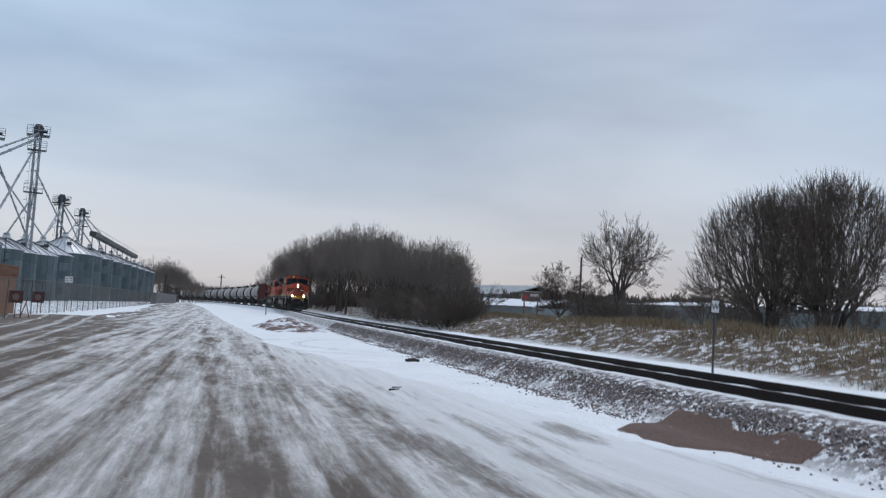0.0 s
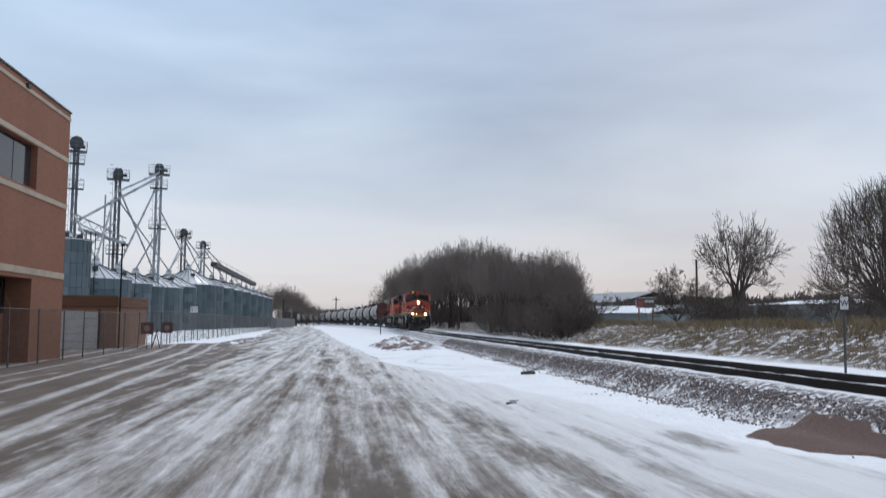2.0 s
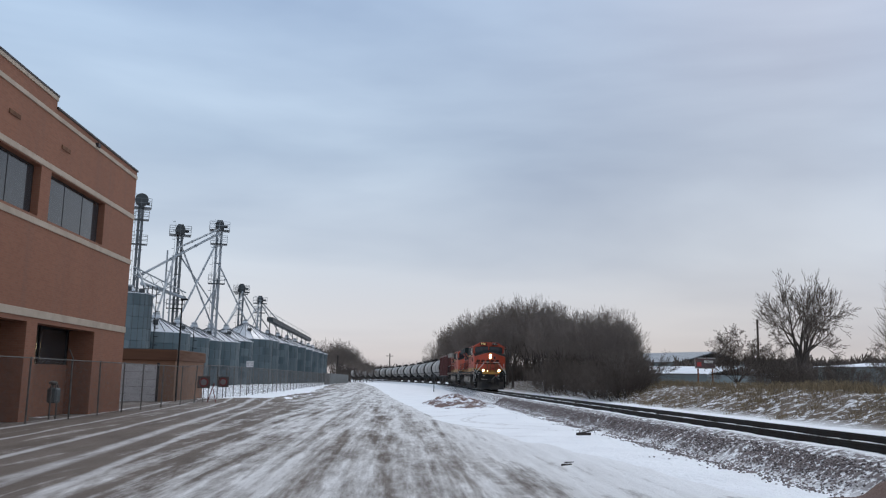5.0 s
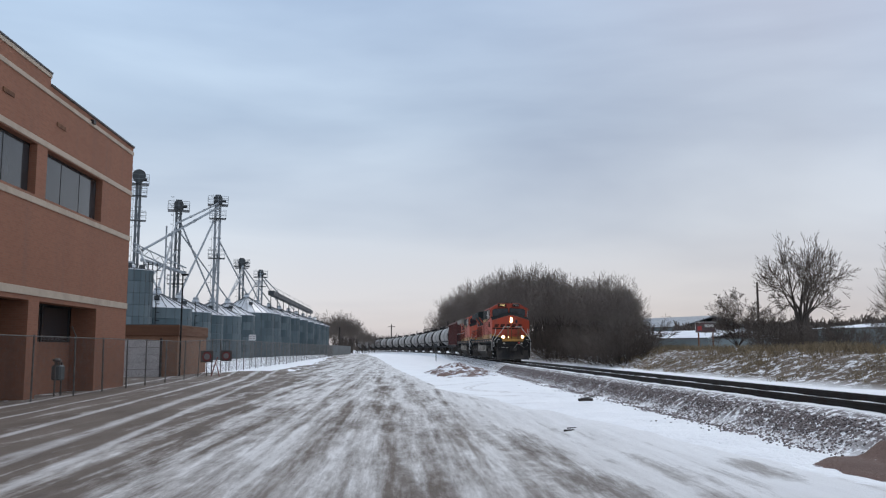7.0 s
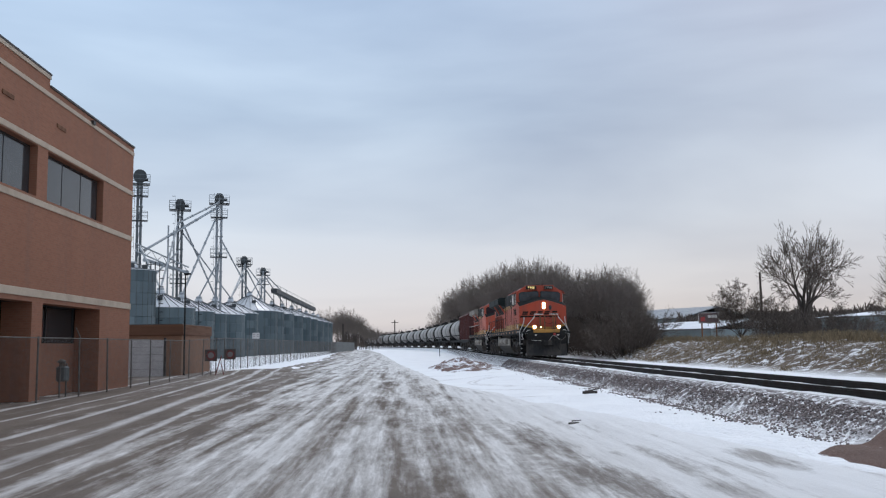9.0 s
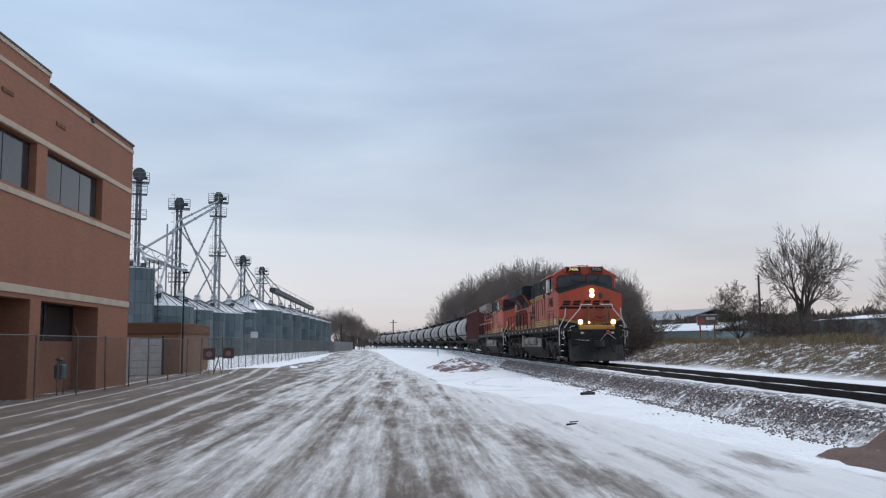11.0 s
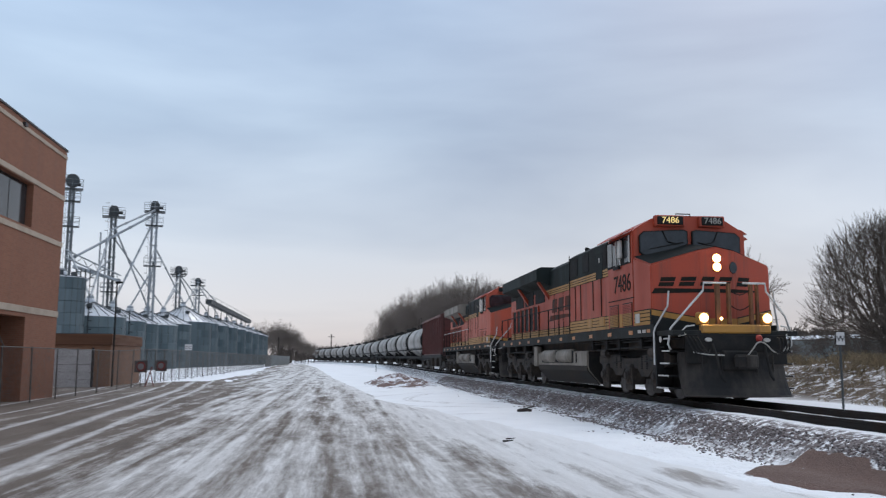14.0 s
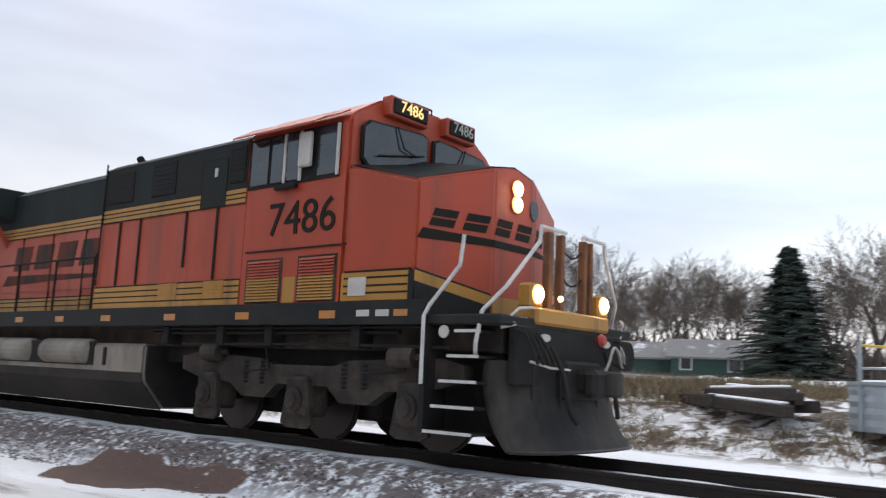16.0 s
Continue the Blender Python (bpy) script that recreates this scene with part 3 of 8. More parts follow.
    # two bare brown scrapes where the packed snow has gone on the outer side
    for px, py, w, l in ((4.7, 10.9, 0.35, 1.2), (2.5, 9.6, 0.45, 2.4)):
        dx = math_node(nt, "DIVIDE", math_node(nt, "SUBTRACT", x, px + 0.042 * py), w)
        dy = math_node(nt, "DIVIDE", math_node(nt, "SUBTRACT", y, py), l)
        rad = math_node(nt, "ADD", math_node(nt, "MULTIPLY", dx, dx), math_node(nt, "MULTIPLY", dy, dy))
        hole = band(nt, math_node(nt, "ADD", rad, math_node(nt, "MULTIPLY", grit, 0.9)), 1.35, 0.5)
        col = mix(nt, math_node(nt, "MULTIPLY", hole, 0.75), col, dirt)
    # long ridges of packed snow left between the wheel tracks on the bare side; they draw in towards the fence
    bare = math_node(nt, "MULTIPLY", band(nt, x, -2.6, -4.2), band(nt, grit, -0.5, 0.5))
    bent = math_node(nt, "ADD", x, math_node(nt, "MULTIPLY", y, 0.036))
    wob = math_node(nt, "MULTIPLY", math_node(nt, "SUBTRACT", noise_fac(nt, coords(nt, (0.3, 0.12, 1)), 1.0, 3), 0.5), 0.12)
    bent = math_node(nt, "ADD", bent, wob)
    for at, w in ((-3.65, 0.15), (-4.6, 0.24), (-5.93, 0.15), (-7.5, 0.09), (-8.9, 0.16)):
        off = math_node(nt, "ABSOLUTE", math_node(nt, "SUBTRACT", bent, at))
        line = math_node(nt, "MULTIPLY", band(nt, off, w, w * 0.3), noise_fac(nt, coords(nt, (1, 0.15, 1), (0, 0, at)), 1.3, 5, 0.7, 0.26, 0.5))
        col = mix(nt, math_node(nt, "MULTIPLY", line, math_node(nt, "MULTIPLY", bare, 0.85)), col, (0.64, 0.62, 0.61))
    nt.links.new(col, b.inputs["Base Color"])
    rr = nnode(nt, "ShaderNodeMapRange", To_Min=0.85, To_Max=0.5)
    nt.links.new(mask, rr.inputs["Value"])
    nt.links.new(rr.outputs[0], b.inputs["Roughness"])
    b.inputs["Specular IOR Level"].default_value = 0.3
    h = math_node(nt, "ADD", math_node(nt, "MULTIPLY", cover, 1.0), math_node(nt, "MULTIPLY", speck, 0.25))
    bump(nt, b, h, 0.6, 0.05)
    return m


def road_edges(y):
    """Left and right edge of the driven surface at y metres ahead."""
    w = 0.5 * noise.noise(Vector((1.7, y * 0.16, 3))) + 0.25 * noise.noise(Vector((5.7, y * 0.6, 3)))
    right = np.interp(y, [-30, 4, 10, 15, 20, 27, 35, 78, 140, 260], [6.5, 6.3, 5.6, 4.7, 3.9, 3.1, 1.6, -0.6, -3.6, -10.5])
    left = np.interp(y, [-30, 36.5, 38, 46, 52, 55, 58, 92, 180, 260], [-11.9, -11.9, -21.0, -18.0, -14.0, -10.0, -8.3, -8.7, -12.6, -17.0])
    return left + 0.5 * w, right + w * (0.6 if y < 60 else 0.3)


def build_ground():
    xs = spaced([(-4000, -400, 900), (-400, -60, 40), (-60, -14, 4), (-14, 4, 0.6), (4, 18, 0.2), (18, 30, 0.6), (30, 60, 3), (60, 400, 34), (400, 4000, 900)])
    ys = spaced([(-4000, -300, 900), (-300, -20, 20), (-20, 2, 1.0), (2, 60, 0.33), (60, 130, 1.2), (130, 320, 4), (320, 700, 40), (700, 4000, 550)])
    g = grid_mesh("ground", xs, ys, ground_z, ground_material())
    tagged(g, "snow-covered open ground with dead grass on the bank", "ground", kind="structure")
    rows = spaced([(-20, 2, 1.0), (2, 60, 0.4), (60, 260, 2.0)])
    cols = 44
    vs, fs = [], []
    for y in rows:
        a, b = road_edges(y)
        for i in range(cols + 1):
            u = i / cols
            x = a + (b - a) * u
            edge = min(u, 1 - u) * (b - a)
            vs.append((x, y, ground_z(x, y) + 0.012 * smooth(0, 0.5, edge) - 0.004 + 0.016 * noise.noise(Vector((x * 1.6 + 0.06 * y, y * 0.12, 2))) * smooth(0, 0.6, edge) + 0.008))
    n = cols + 1
    for j in range(len(rows) - 1):
        for i in range(cols):
            fs.append((j * n + i, j * n + i + 1, (j + 1) * n + i + 1, (j + 1) * n + i))
    me = bpy.data.meshes.new("road")
    me.from_pydata(vs, [], fs)
    me.materials.append(road_material())
    me.shade_smooth()
    tagged(new("road", me), "wide dirt road under packed snow and ice with wheel ruts", "road", kind="structure")


build_ground()

# ---- the railway ----
MAT_RAIL = worn("dark_rail_steel", (0.016, 0.013, 0.012), (0.042, 0.028, 0.022), 0.8, 0.0, 0.6, 3.0)
MAT_RAILHEAD = worn("polished_rail_head", (0.30, 0.30, 0.31), (0.12, 0.09, 0.08), 0.35, 0.9, 0.3, 2.0)
MAT_TIE = worn("creosoted_tie_wood", (0.05, 0.04, 0.035), (0.12, 0.10, 0.09), 0.85, 0, 0.5, 2.0, stretch=(1, 8, 8))


def build_rail(side):
    prof = [(-0.075, -0.18), (0.075, -0.18), (0.07, -0.165), (0.012, -0.14), (0.012, -0.045), (0.036, -0.035), (0.036, -0.004), (0.028, 0.0), (-0.028, 0.0), (-0.036, -0.004), (-0.036, -0.035), (-0.012, -0.045), (-0.012, -0.14), (-0.07, -0.165)]
    ss = spaced([(-60, 100, 20), (100, 430, 5)])
    rings, fs = [], []
    vs = []
    k = len(prof)
    for s in ss:
        for px, pz in prof:
            p, _ = on_track(s, side * 0.754 + px, pz)
            vs.append(p)
    heads = []
    for j in range(len(ss) - 1):
        for i in range(k):
            fs.append((j * k + i, j * k + (i + 1) % k, (j + 1) * k + (i + 1) % k, (j + 1) * k + i))
            heads.append(i in (7,))
    me = bpy.data.meshes.new("rail")
    me.from_pydata(vs, [], fs)
    me.materials.append(MAT_RAIL)
    me.materials.append(MAT_RAILHEAD)
    for p, h in zip(me.polygons, heads):
        p.material_index = 1 if h else 0
    return me


def build_track():
    t = thing("railway_track", "single railway track on snowy ballast, dark steel rails", "railway track", kind="structure")
    for side in (-1, 1):
        ob = new("rail", build_rail(side))
        ob.parent = t
    me = None
    for i in range(-30, 110):
        s = i * 0.5 + 4
        p, th = on_track(s, 0, -0.18)
        if me is None:
            bm = boxed(-1.3, 1.3, -0.115, 0.115, -0.17, 0.0, 0.01)
            ob = part("tie", bm, MAT_TIE, t)
            me = ob.data
        else:
            ob = new("tie", me)
            ob.parent = t
        ob.matrix_basis = pose(p.x, p.y, p.z - 0.012 + random.uniform(-0.008, 0.008), 0, 0, math.degrees(th) + random.uniform(-1, 1))


build_track()

# ---- the brick building, the fence and the annex ----
def brick_material(name, a, b, mortar):
    m, nt, s = node_material(name)
    tc = nt.nodes.new("ShaderNodeTexCoord")
    sep = nt.nodes.new("ShaderNodeSeparateXYZ")
    nt.links.new(tc.outputs["Object"], sep.inputs[0])
    com = nt.nodes.new("ShaderNodeCombineXYZ")
    nt.links.new(math_node(nt, "ADD", sep.outputs["X"], sep.outputs["Y"]), com.inputs[0])
    nt.links.new(sep.outputs["Z"], com.inputs[1])
    br = nnode(nt, "ShaderNodeTexBrick", Scale=1.0, Mortar_Size=0.006, Brick_Width=0.21, Row_Height=0.075, Bias=-0.1)
    nt.links.new(com.outputs[0], br.inputs["Vector"])
    br.inputs["Color1"].default_value, br.inputs["Color2"].default_value, br.inputs["Mortar"].default_value = (*a, 1), (*b, 1), (*mortar, 1)
    big = noise_fac(nt, coords(nt, (1, 1, 0.4)), 0.5, 5, 0.6, 0.35, 0.7)
    col = mix(nt, math_node(nt, "MULTIPLY", big, 0.35), br.outputs["Color"], mix(nt, 1.0, br.outputs["Color"], (0.72, 0.72, 0.74), "MULTIPLY"))
    streak = noise_fac(nt, coords(nt, (1.0, 1.0, 0.06)), 1.6, 4, 0.6, 0.52, 0.7)
    col = mix(nt, math_node(nt, "MULTIPLY", streak, 0.22), col, (0.16, 0.10, 0.08))
    nt.links.new(col, s.inputs["Base Color"])
    s.inputs["Roughness"].default_value = 0.88
    bump(nt, s, br.outputs["Fac"], -0.3, 0.01)
    return m


MAT_BRICK = brick_material("red_brown_brick", (0.292, 0.120, 0.069), (0.25, 0.10, 0.057), (0.265, 0.138, 0.088))
MAT_TANBRICK = brick_material("tan_brick", (0.26, 0.13, 0.075), (0.22, 0.11, 0.065), (0.25, 0.16, 0.11))
MAT_STONE = worn("pale_stone_band", (0.52, 0.42, 0.33), (0.25, 0.19, 0.15), 0.8, 0, 0.4, 1.5, 12, 0.15)
MAT_COPING = worn("dark_metal_coping", (0.05, 0.045, 0.045), (0.1, 0.08, 0.07), 0.5, 0.3, 0.4)
MAT_FRAMEDARK = worn("dark_bronze_frame", (0.03, 0.027, 0.026), (0.06, 0.05, 0.05), 0.45, 0.3, 0.3)
MAT_GALV = worn("galvanised_wire", (0.16, 0.15, 0.14), (0.09, 0.06, 0.045), 0.6, 0.5, 0.6, 4)
MAT_DOORWHITE = worn("off_white_door", (0.55, 0.53, 0.52), (0.3, 0.27, 0.25), 0.6, 0, 0.4, 1.0)
MAT_INNER = worn("dark_room_lining", (0.03, 0.028, 0.027), (0.02, 0.02, 0.02), 0.9, 0, 0.3)


def pane_material():
    m, nt, b = node_material("window_glass")
    v = coords(nt)
    f = noise_fac(nt, coords(nt, (1, 1, 0.25)), 1.2, 4, 0.6, 0.3, 0.7)
    nt.links.new(mix(nt, f, (0.02, 0.023, 0.026), (0.05, 0.055, 0.06)), b.inputs["Base Color"])
    b.inputs["Roughness"].default_value = 0.08
    b.inputs["IOR"].default_value = 1.5
    return m


MAT_PANE = pane_material()


def build_brick_building():
    X, Y1, Y0 = -11.7, 37.3, 2.0
    b = thing("brick_office_building", "red-brown brick two-storey building with pale stone bands", "building")
    zt = 10.35
    ups = [(Y0 + 2, Y0 + 7.4), (11.0, 15.6), (16.4, 21.0), (22.0, 27.6), (28.40, 33.68)]
    wall_t = 0.5
    # facade cut by the openings of both storeys, in strips
    def strip(y0, y1, z0, z1):
        return part("wall_panel", boxed(X - wall_t, X, y0, y1, z0, z1), MAT_BRICK, b)
    edges = [Y0] + [v for o in ups for v in o] + [Y1]
    piers = [(edges[i], edges[i + 1]) for i in range(0, len(edges), 2)]
    for y0, y1 in piers:
        strip(y0, y1, 0.0, 3.28)
        strip(y0, y1, 6.42, 8.20)
    strip(Y0, Y1, 3.53, 6.22)
    strip(Y0, Y1, 8.39, 9.98)
    strip(Y0, Y1, 10.13, 10.32)
    strip(Y0, 28.35, 10.32, 10.58)
    for y0, y1 in ups:
        strip(y0, y1, 8.16, 8.20)
        strip(y0, y1, 3.13, 3.28)
    for z0, z1, y1 in ((3.28, 3.53, Y1), (6.22, 6.42, Y1), (8.20, 8.39, Y1), (9.98, 10.13, Y1), (10.58, 10.72, 28.35)):
        part("stone_band", boxed(X - wall_t, X + 0.03, Y0, y1 + 0.03, z0, z1, 0.006), MAT_STONE, b)
    part("coping", boxed(X - 0.55, X + 0.05, 28.36, Y1 + 0.05, 10.32, 10.40, 0.01), MAT_COPING, b)
    part("coping", boxed(X - 0.55, X + 0.05, Y0, 28.40, 10.72, 10.79, 0.01), MAT_COPING, b)
    part("end_wall", boxed(X - 22, X - wall_t, Y1 - 0.4, Y1, 0.0, 10.32), MAT_BRICK, b)
    part("end_wall", boxed(X - 22, X - wall_t, Y0, Y0 + 0.4, 0.0, 10.32), MAT_BRICK, b)
    part("rear_wall", boxed(X - 22.4, X - 22, Y0, Y1, 0.0, 10.32), MAT_BRICK, b)
    part("roof", boxed(X - 22, X - wall_t, Y0 + 0.4, Y1 - 0.4, 9.7, 9.9), MAT_COPING, b)
    part("floor_slab", boxed(X - 22, X - wall_t, Y0 + 0.4, Y1 - 0.4, 3.2, 3.5), MAT_INNER, b)
    for y0, y1 in ups:
        # upper window, set back in its reveal, in three lights
        w = part("window", boxed(X - 0.34, X - 0.25, y0, y1, 6.42, 8.16), MAT_FRAMEDARK, b)
        n, a0, a1 = 3, y0 + 0.05, y1 - 0.05
        for k in range(n):
            step = (a1 - a0) / n
            part("pane", boxed(X - 0.25, X - 0.235, a0 + k * step + 0.035, a0 + (k + 1) * step - 0.035, 6.60, 8.09), MAT_PANE, w, "dark reflecting window pane")
        part("window_sill", boxed(X - 0.24, X + 0.02, y0 + 0.004, y1 - 0.004, 6.42, 6.50), MAT_BRICK, b)
        # ground-floor porch: back wall with a dark window over a brick sill
        part("porch_wall", boxed(X - 1.15, X - 0.95, y0 - 0.3, y1 + 0.3, 0.0, 1.84), MAT_BRICK, b)
        part("porch_window", boxed(X - 1.12, X - 1.0, y0 - 0.3, y1 + 0.3, 1.84, 3.14), MAT_PANE, b, "dark porch window")
        for yy in (y0 + 0.02, (y0 + y1) / 2, y1 - 0.08):
            part("mullion", boxed(X - 1.0, X - 0.96, yy, yy + 0.06, 1.84, 3.14), MAT_FRAMEDARK, b)
        part("porch_side", boxed(X - 0.95, X - wall_t, y1, y1 + 0.3, 0.0, 3.14), MAT_BRICK, b)
        part("porch_side", boxed(X - 0.95, X - wall_t, y0 - 0.3, y0, 0.0, 3.14), MAT_BRICK, b)
        part("porch_ceiling", boxed(X - 1.15, X - wall_t, y0 - 0.3, y1 + 0.3, 3.14, 3.19), MAT_INNER, b)
    for y in (25.0, 29.0):
        part("wall_vent", boxed(X, X + 0.03, y, y + 0.75, 9.13, 9.26), MAT_POST, b)
    part("downspout_outlet", boxed(X, X + 0.12, 32.1, 32.35, 10.06, 10.2), MAT_COPING, b)
    return b


build_brick_building()


def build_meter():
    g = thing("gas_meter", "grey-green gas meter with pipes against the brick wall", "meter", pose(-11.45, 29.6, 0))
    bm = boxed(-0.16, 0.16, -0.2, 0.2, 0.55, 1.05, 0.05)
    part("meter_body", bm, worn("meter_enamel", (0.10, 0.115, 0.115), (0.05, 0.05, 0.05), 0.5), g)
    part("pipe", bent_tube(bmesh.new(), [(0, 0.3, 0.0), (0, 0.3, 1.15), (0, 0.1, 1.15), (0, 0.1, 1.0)], 0.03), MAT_GALV, g)
    part("pipe", bent_tube(bmesh.new(), [(0, -0.25, 0.0), (0, -0.25, 1.2), (0, -0.1, 1.2), (0, -0.1, 1.0)], 0.03), MAT_GALV, g)
    part("regulator", lathe(bmesh.new(), [(0, 0.05), (0.04, 0.14), (0.09, 0.14), (0.14, 0.04)], 14, Matrix.Translation((0.05, -0.25, 1.15))), MAT_GALV, g)


build_meter()

FENCE_X = -11.05


def build_fence():
    f = thing("chain_link_fence", "tall galvanised chain-link fence on steel posts", "fence")
    rng = random.Random(4)
    ys = [3 + 3.0 * i for i in range(7)] + [23.6, 26.6, 30.0, 32.8, 35.6, 38.2, 41.4, 45.0, 48.0, 51.4] + [54.0 + 2.6 * i for i in range(34)]
    for y in ys:
        z = ground_z(FENCE_X, y)
        lean = rng.gauss(0, 0.035) if y < 55 else rng.gauss(0, 0.012)
        part("post", tube(bmesh.new(), (FENCE_X, y, z - 0.1), (FENCE_X + lean * 0.4, y + lean * 2, 2.02 + 0.2 * smooth(44, 54, y)), 0.03, n=8), MAT_GALV, f)
    def top(y):
        return 1.98 + 0.2 * smooth(44, 54, y)
    part("top_rail", bent_tube(bmesh.new(), [(FENCE_X, y, top(y)) for y in (3, 44, 48, 54, 143)], 0.018), MAT_GALV, f)
    st = Sticks()
    def wires(y0, y1, step, r):
        n = int((y1 - y0) / step)
        for i in range(n):
            y = y0 + i * step
            for sg in (-1, 1):
                a = Vector((FENCE_X + 0.03, y, ground_z(FENCE_X, y) + 0.05))
                b = Vector((FENCE_X + 0.03, y + sg * 1.9, top(y)))
                st.add(a, b, r, r, 3)
    wires(14, 48, 0.11, 0.0022)
    wires(48, 90, 0.22, 0.004)
    wires(90, 143, 0.5, 0.008)
    m = new("mesh_wire", st.mesh("mesh_wire", MAT_GALV))
    m.parent = f
    tagged(m, kind="stuff")
    # outstretched arm of a bent top bracket
    part("bracket_arm", tube(bmesh.new(), (FENCE_X, 30.0, 2.0), (FENCE_X + 0.1, 29.3, 2.34), 0.02), MAT_GALV, f)
    # far part: solid slatted screen past the bins
    part("screen", boxed(FENCE_X - 0.9, FENCE_X - 0.82, 143.0, 210.0, 0.05, 2.3), worn("grey_screen", (0.20, 0.21, 0.21), (0.12, 0.12, 0.12), 0.8), f)


def build_annex():
    a = thing("brick_annex", "low tan brick annex with a pale garage door", "building")
    x, y0, y1 = -12.75, 50.2, 57.5
    part("front_wall", boxed(-24, x, y0, y0 + 0.4, 0, 2.35), MAT_TANBRICK, a)
    part("side_wall", boxed(x - 0.4, x, y0 + 0.4, y1, 0, 2.35), MAT_TANBRICK, a)
    part("fascia", boxed(-24.1, x + 0.08, y0 - 0.08, y1 + 0.08, 2.35, 2.96, 0.02), worn("brown_fascia", (0.16, 0.078, 0.046), (0.09, 0.055, 0.04), 0.8, 0, 0.5, 1.4, 20, 0.1, (0.3, 0.3, 4)), a)
    part("roof", boxed(-24.05, x + 0.04, y0 - 0.04, y1 + 0.04, 2.96, 3.0, 0.01), MAT_COPING, a)
    part("rear_wall", boxed(-24, x - 0.4, y1 - 0.4, y1, 0, 2.35), MAT_TANBRICK, a)
    d = part("garage_door", boxed(-15.75, -13.75, y0 - 0.05, y0, 0.0, 2.1), MAT_DOORWHITE, a, "pale sectional garage door")
    for k in range(1, 5):
        part("door_joint", boxed(-15.75, -13.75, y0 - 0.058, y0 - 0.05, k * 0.42 - 0.008, k * 0.42 + 0.008), MAT_GALV, d)
    part("door_post", boxed(-13.75, -13.62, y0 - 0.07, y0, 0, 2.2), MAT_FRAMEDARK, a)
    p = thing("light_pole", "slender dark light pole standing by the annex", "pole", pose(-12.5, 49.8, 0))
    part("shaft", tube(bmesh.new(), (0, 0, 0), (0, 0, 5.85), 0.055, 0.04), MAT_BLACK, p)
    part("lamp_head", boxed(-0.08, 0.3, -0.1, 0.1, 5.8, 5.9, 0.02), MAT_BLACK, p)


def build_fence_signs():
    white = worn("sign_white_paint", (0.60, 0.58, 0.57), (0.35, 0.3, 0.28), 0.5, 0, 0.4, 3)
    red = worn("sign_red_paint", (0.20, 0.04, 0.036), (0.2, 0.1, 0.08), 0.5, 0, 0.4, 3)
    for x, y in ((-10.85, 49.2), (-10.85, 54.6)):
        s = thing("round_warning_sign", "small square fence sign with a red ring", "sign", pose(x, y, 0, 0, 0, 0), "warning signs on the fence")
        part("panel", boxed(-0.35, 0.35, -0.02, 0.0, 0.85, 1.5, 0.004), worn("sign_brown_panel", (0.09, 0.066, 0.06), (0.1, 0.08, 0.07), 0.6), s)
        bm = lathe(bmesh.new(), [(0, 0.26), (0.006, 0.26)], 22, Matrix.Translation((0, -0.021, 1.17)) @ Matrix.Rotation(radians(90), 4, "X"))
        ring = part("ring", bm, red, s)
        part("disc", lathe(bmesh.new(), [(0, 0.17), (0.006, 0.17)], 22, Matrix.Translation((0, -0.028, 1.17)) @ Matrix.Rotation(radians(90), 4, "X")), worn("sign_grey_disc", (0.22, 0.2, 0.2), (0.1, 0.1, 0.1), 0.5), ring)
        part("leg", tube(bmesh.new(), (0, 0.02, 0), (0, 0.02, 1.5), 0.025), MAT_GALV, s)
    r = thing("red_barrier_leg", "leaning red steel barrier leg beside the fence", "barrier", pose(-10.4, 49.4, 0))
    part("leg", tube(bmesh.new(), (-0.25, 0, 0), (0.1, 0.0, 1.15), 0.03), red, r)
    part("brace", tube(bmesh.new(), (0.25, 0, 0), (0.05, 0.0, 0.8), 0.025), red, r)
    n = thing("notice_sign", "white two-panel notice on a thin post by the bins", "sign", pose(-12.2, 72.0, 0))
    part("post", tube(bmesh.new(), (0, 0, 0), (0, 0, 2.8), 0.03), MAT_GALV, n)
    for x in (-0.15, 0.15):
        p = part("panel", boxed(x - 0.14, x + 0.14, -0.06, -0.03, 2.3, 2.78, 0.004), white, n)
        for k in range(2):
            part("text_bar", boxed(x - 0.09, x + 0.09, -0.066, -0.06, 2.42 + k * 0.17, 2.47 + k * 0.17), MAT_GALV, p)


# ---- grain bins, elevator legs and spouts ----
def corrugated():
    m, nt, b = node_material("weathered_galvanised_bin")
    v = coords(nt)
    sep = nt.nodes.new("ShaderNodeSeparateXYZ")
    nt.links.new(v, sep.inputs[0])
    wv = math_node(nt, "SINE", math_node(nt, "MULTIPLY", sep.outputs["Z"], 60.0))
    big = noise_fac(nt, coords(nt, (1, 1, 0.5)), 0.6, 5, 0.6, 0.35, 0.7)
    oi = nt.nodes.new("ShaderNodeObjectInfo")
    tone = mix(nt, oi.outputs["Random"], (0.062, 0.095, 0.108), (0.135, 0.172, 0.185))
    col = mix(nt, math_node(nt, "MULTIPLY", big, 0.5), tone, (0.09, 0.10, 0.105))
    nt.links.new(col, b.inputs["Base Color"])
    b.inputs["Metallic"].default_value = 0.35
    b.inputs["Roughness"].default_value = 0.55
    bump(nt, b, wv, 0.25, 0.02)
    return m


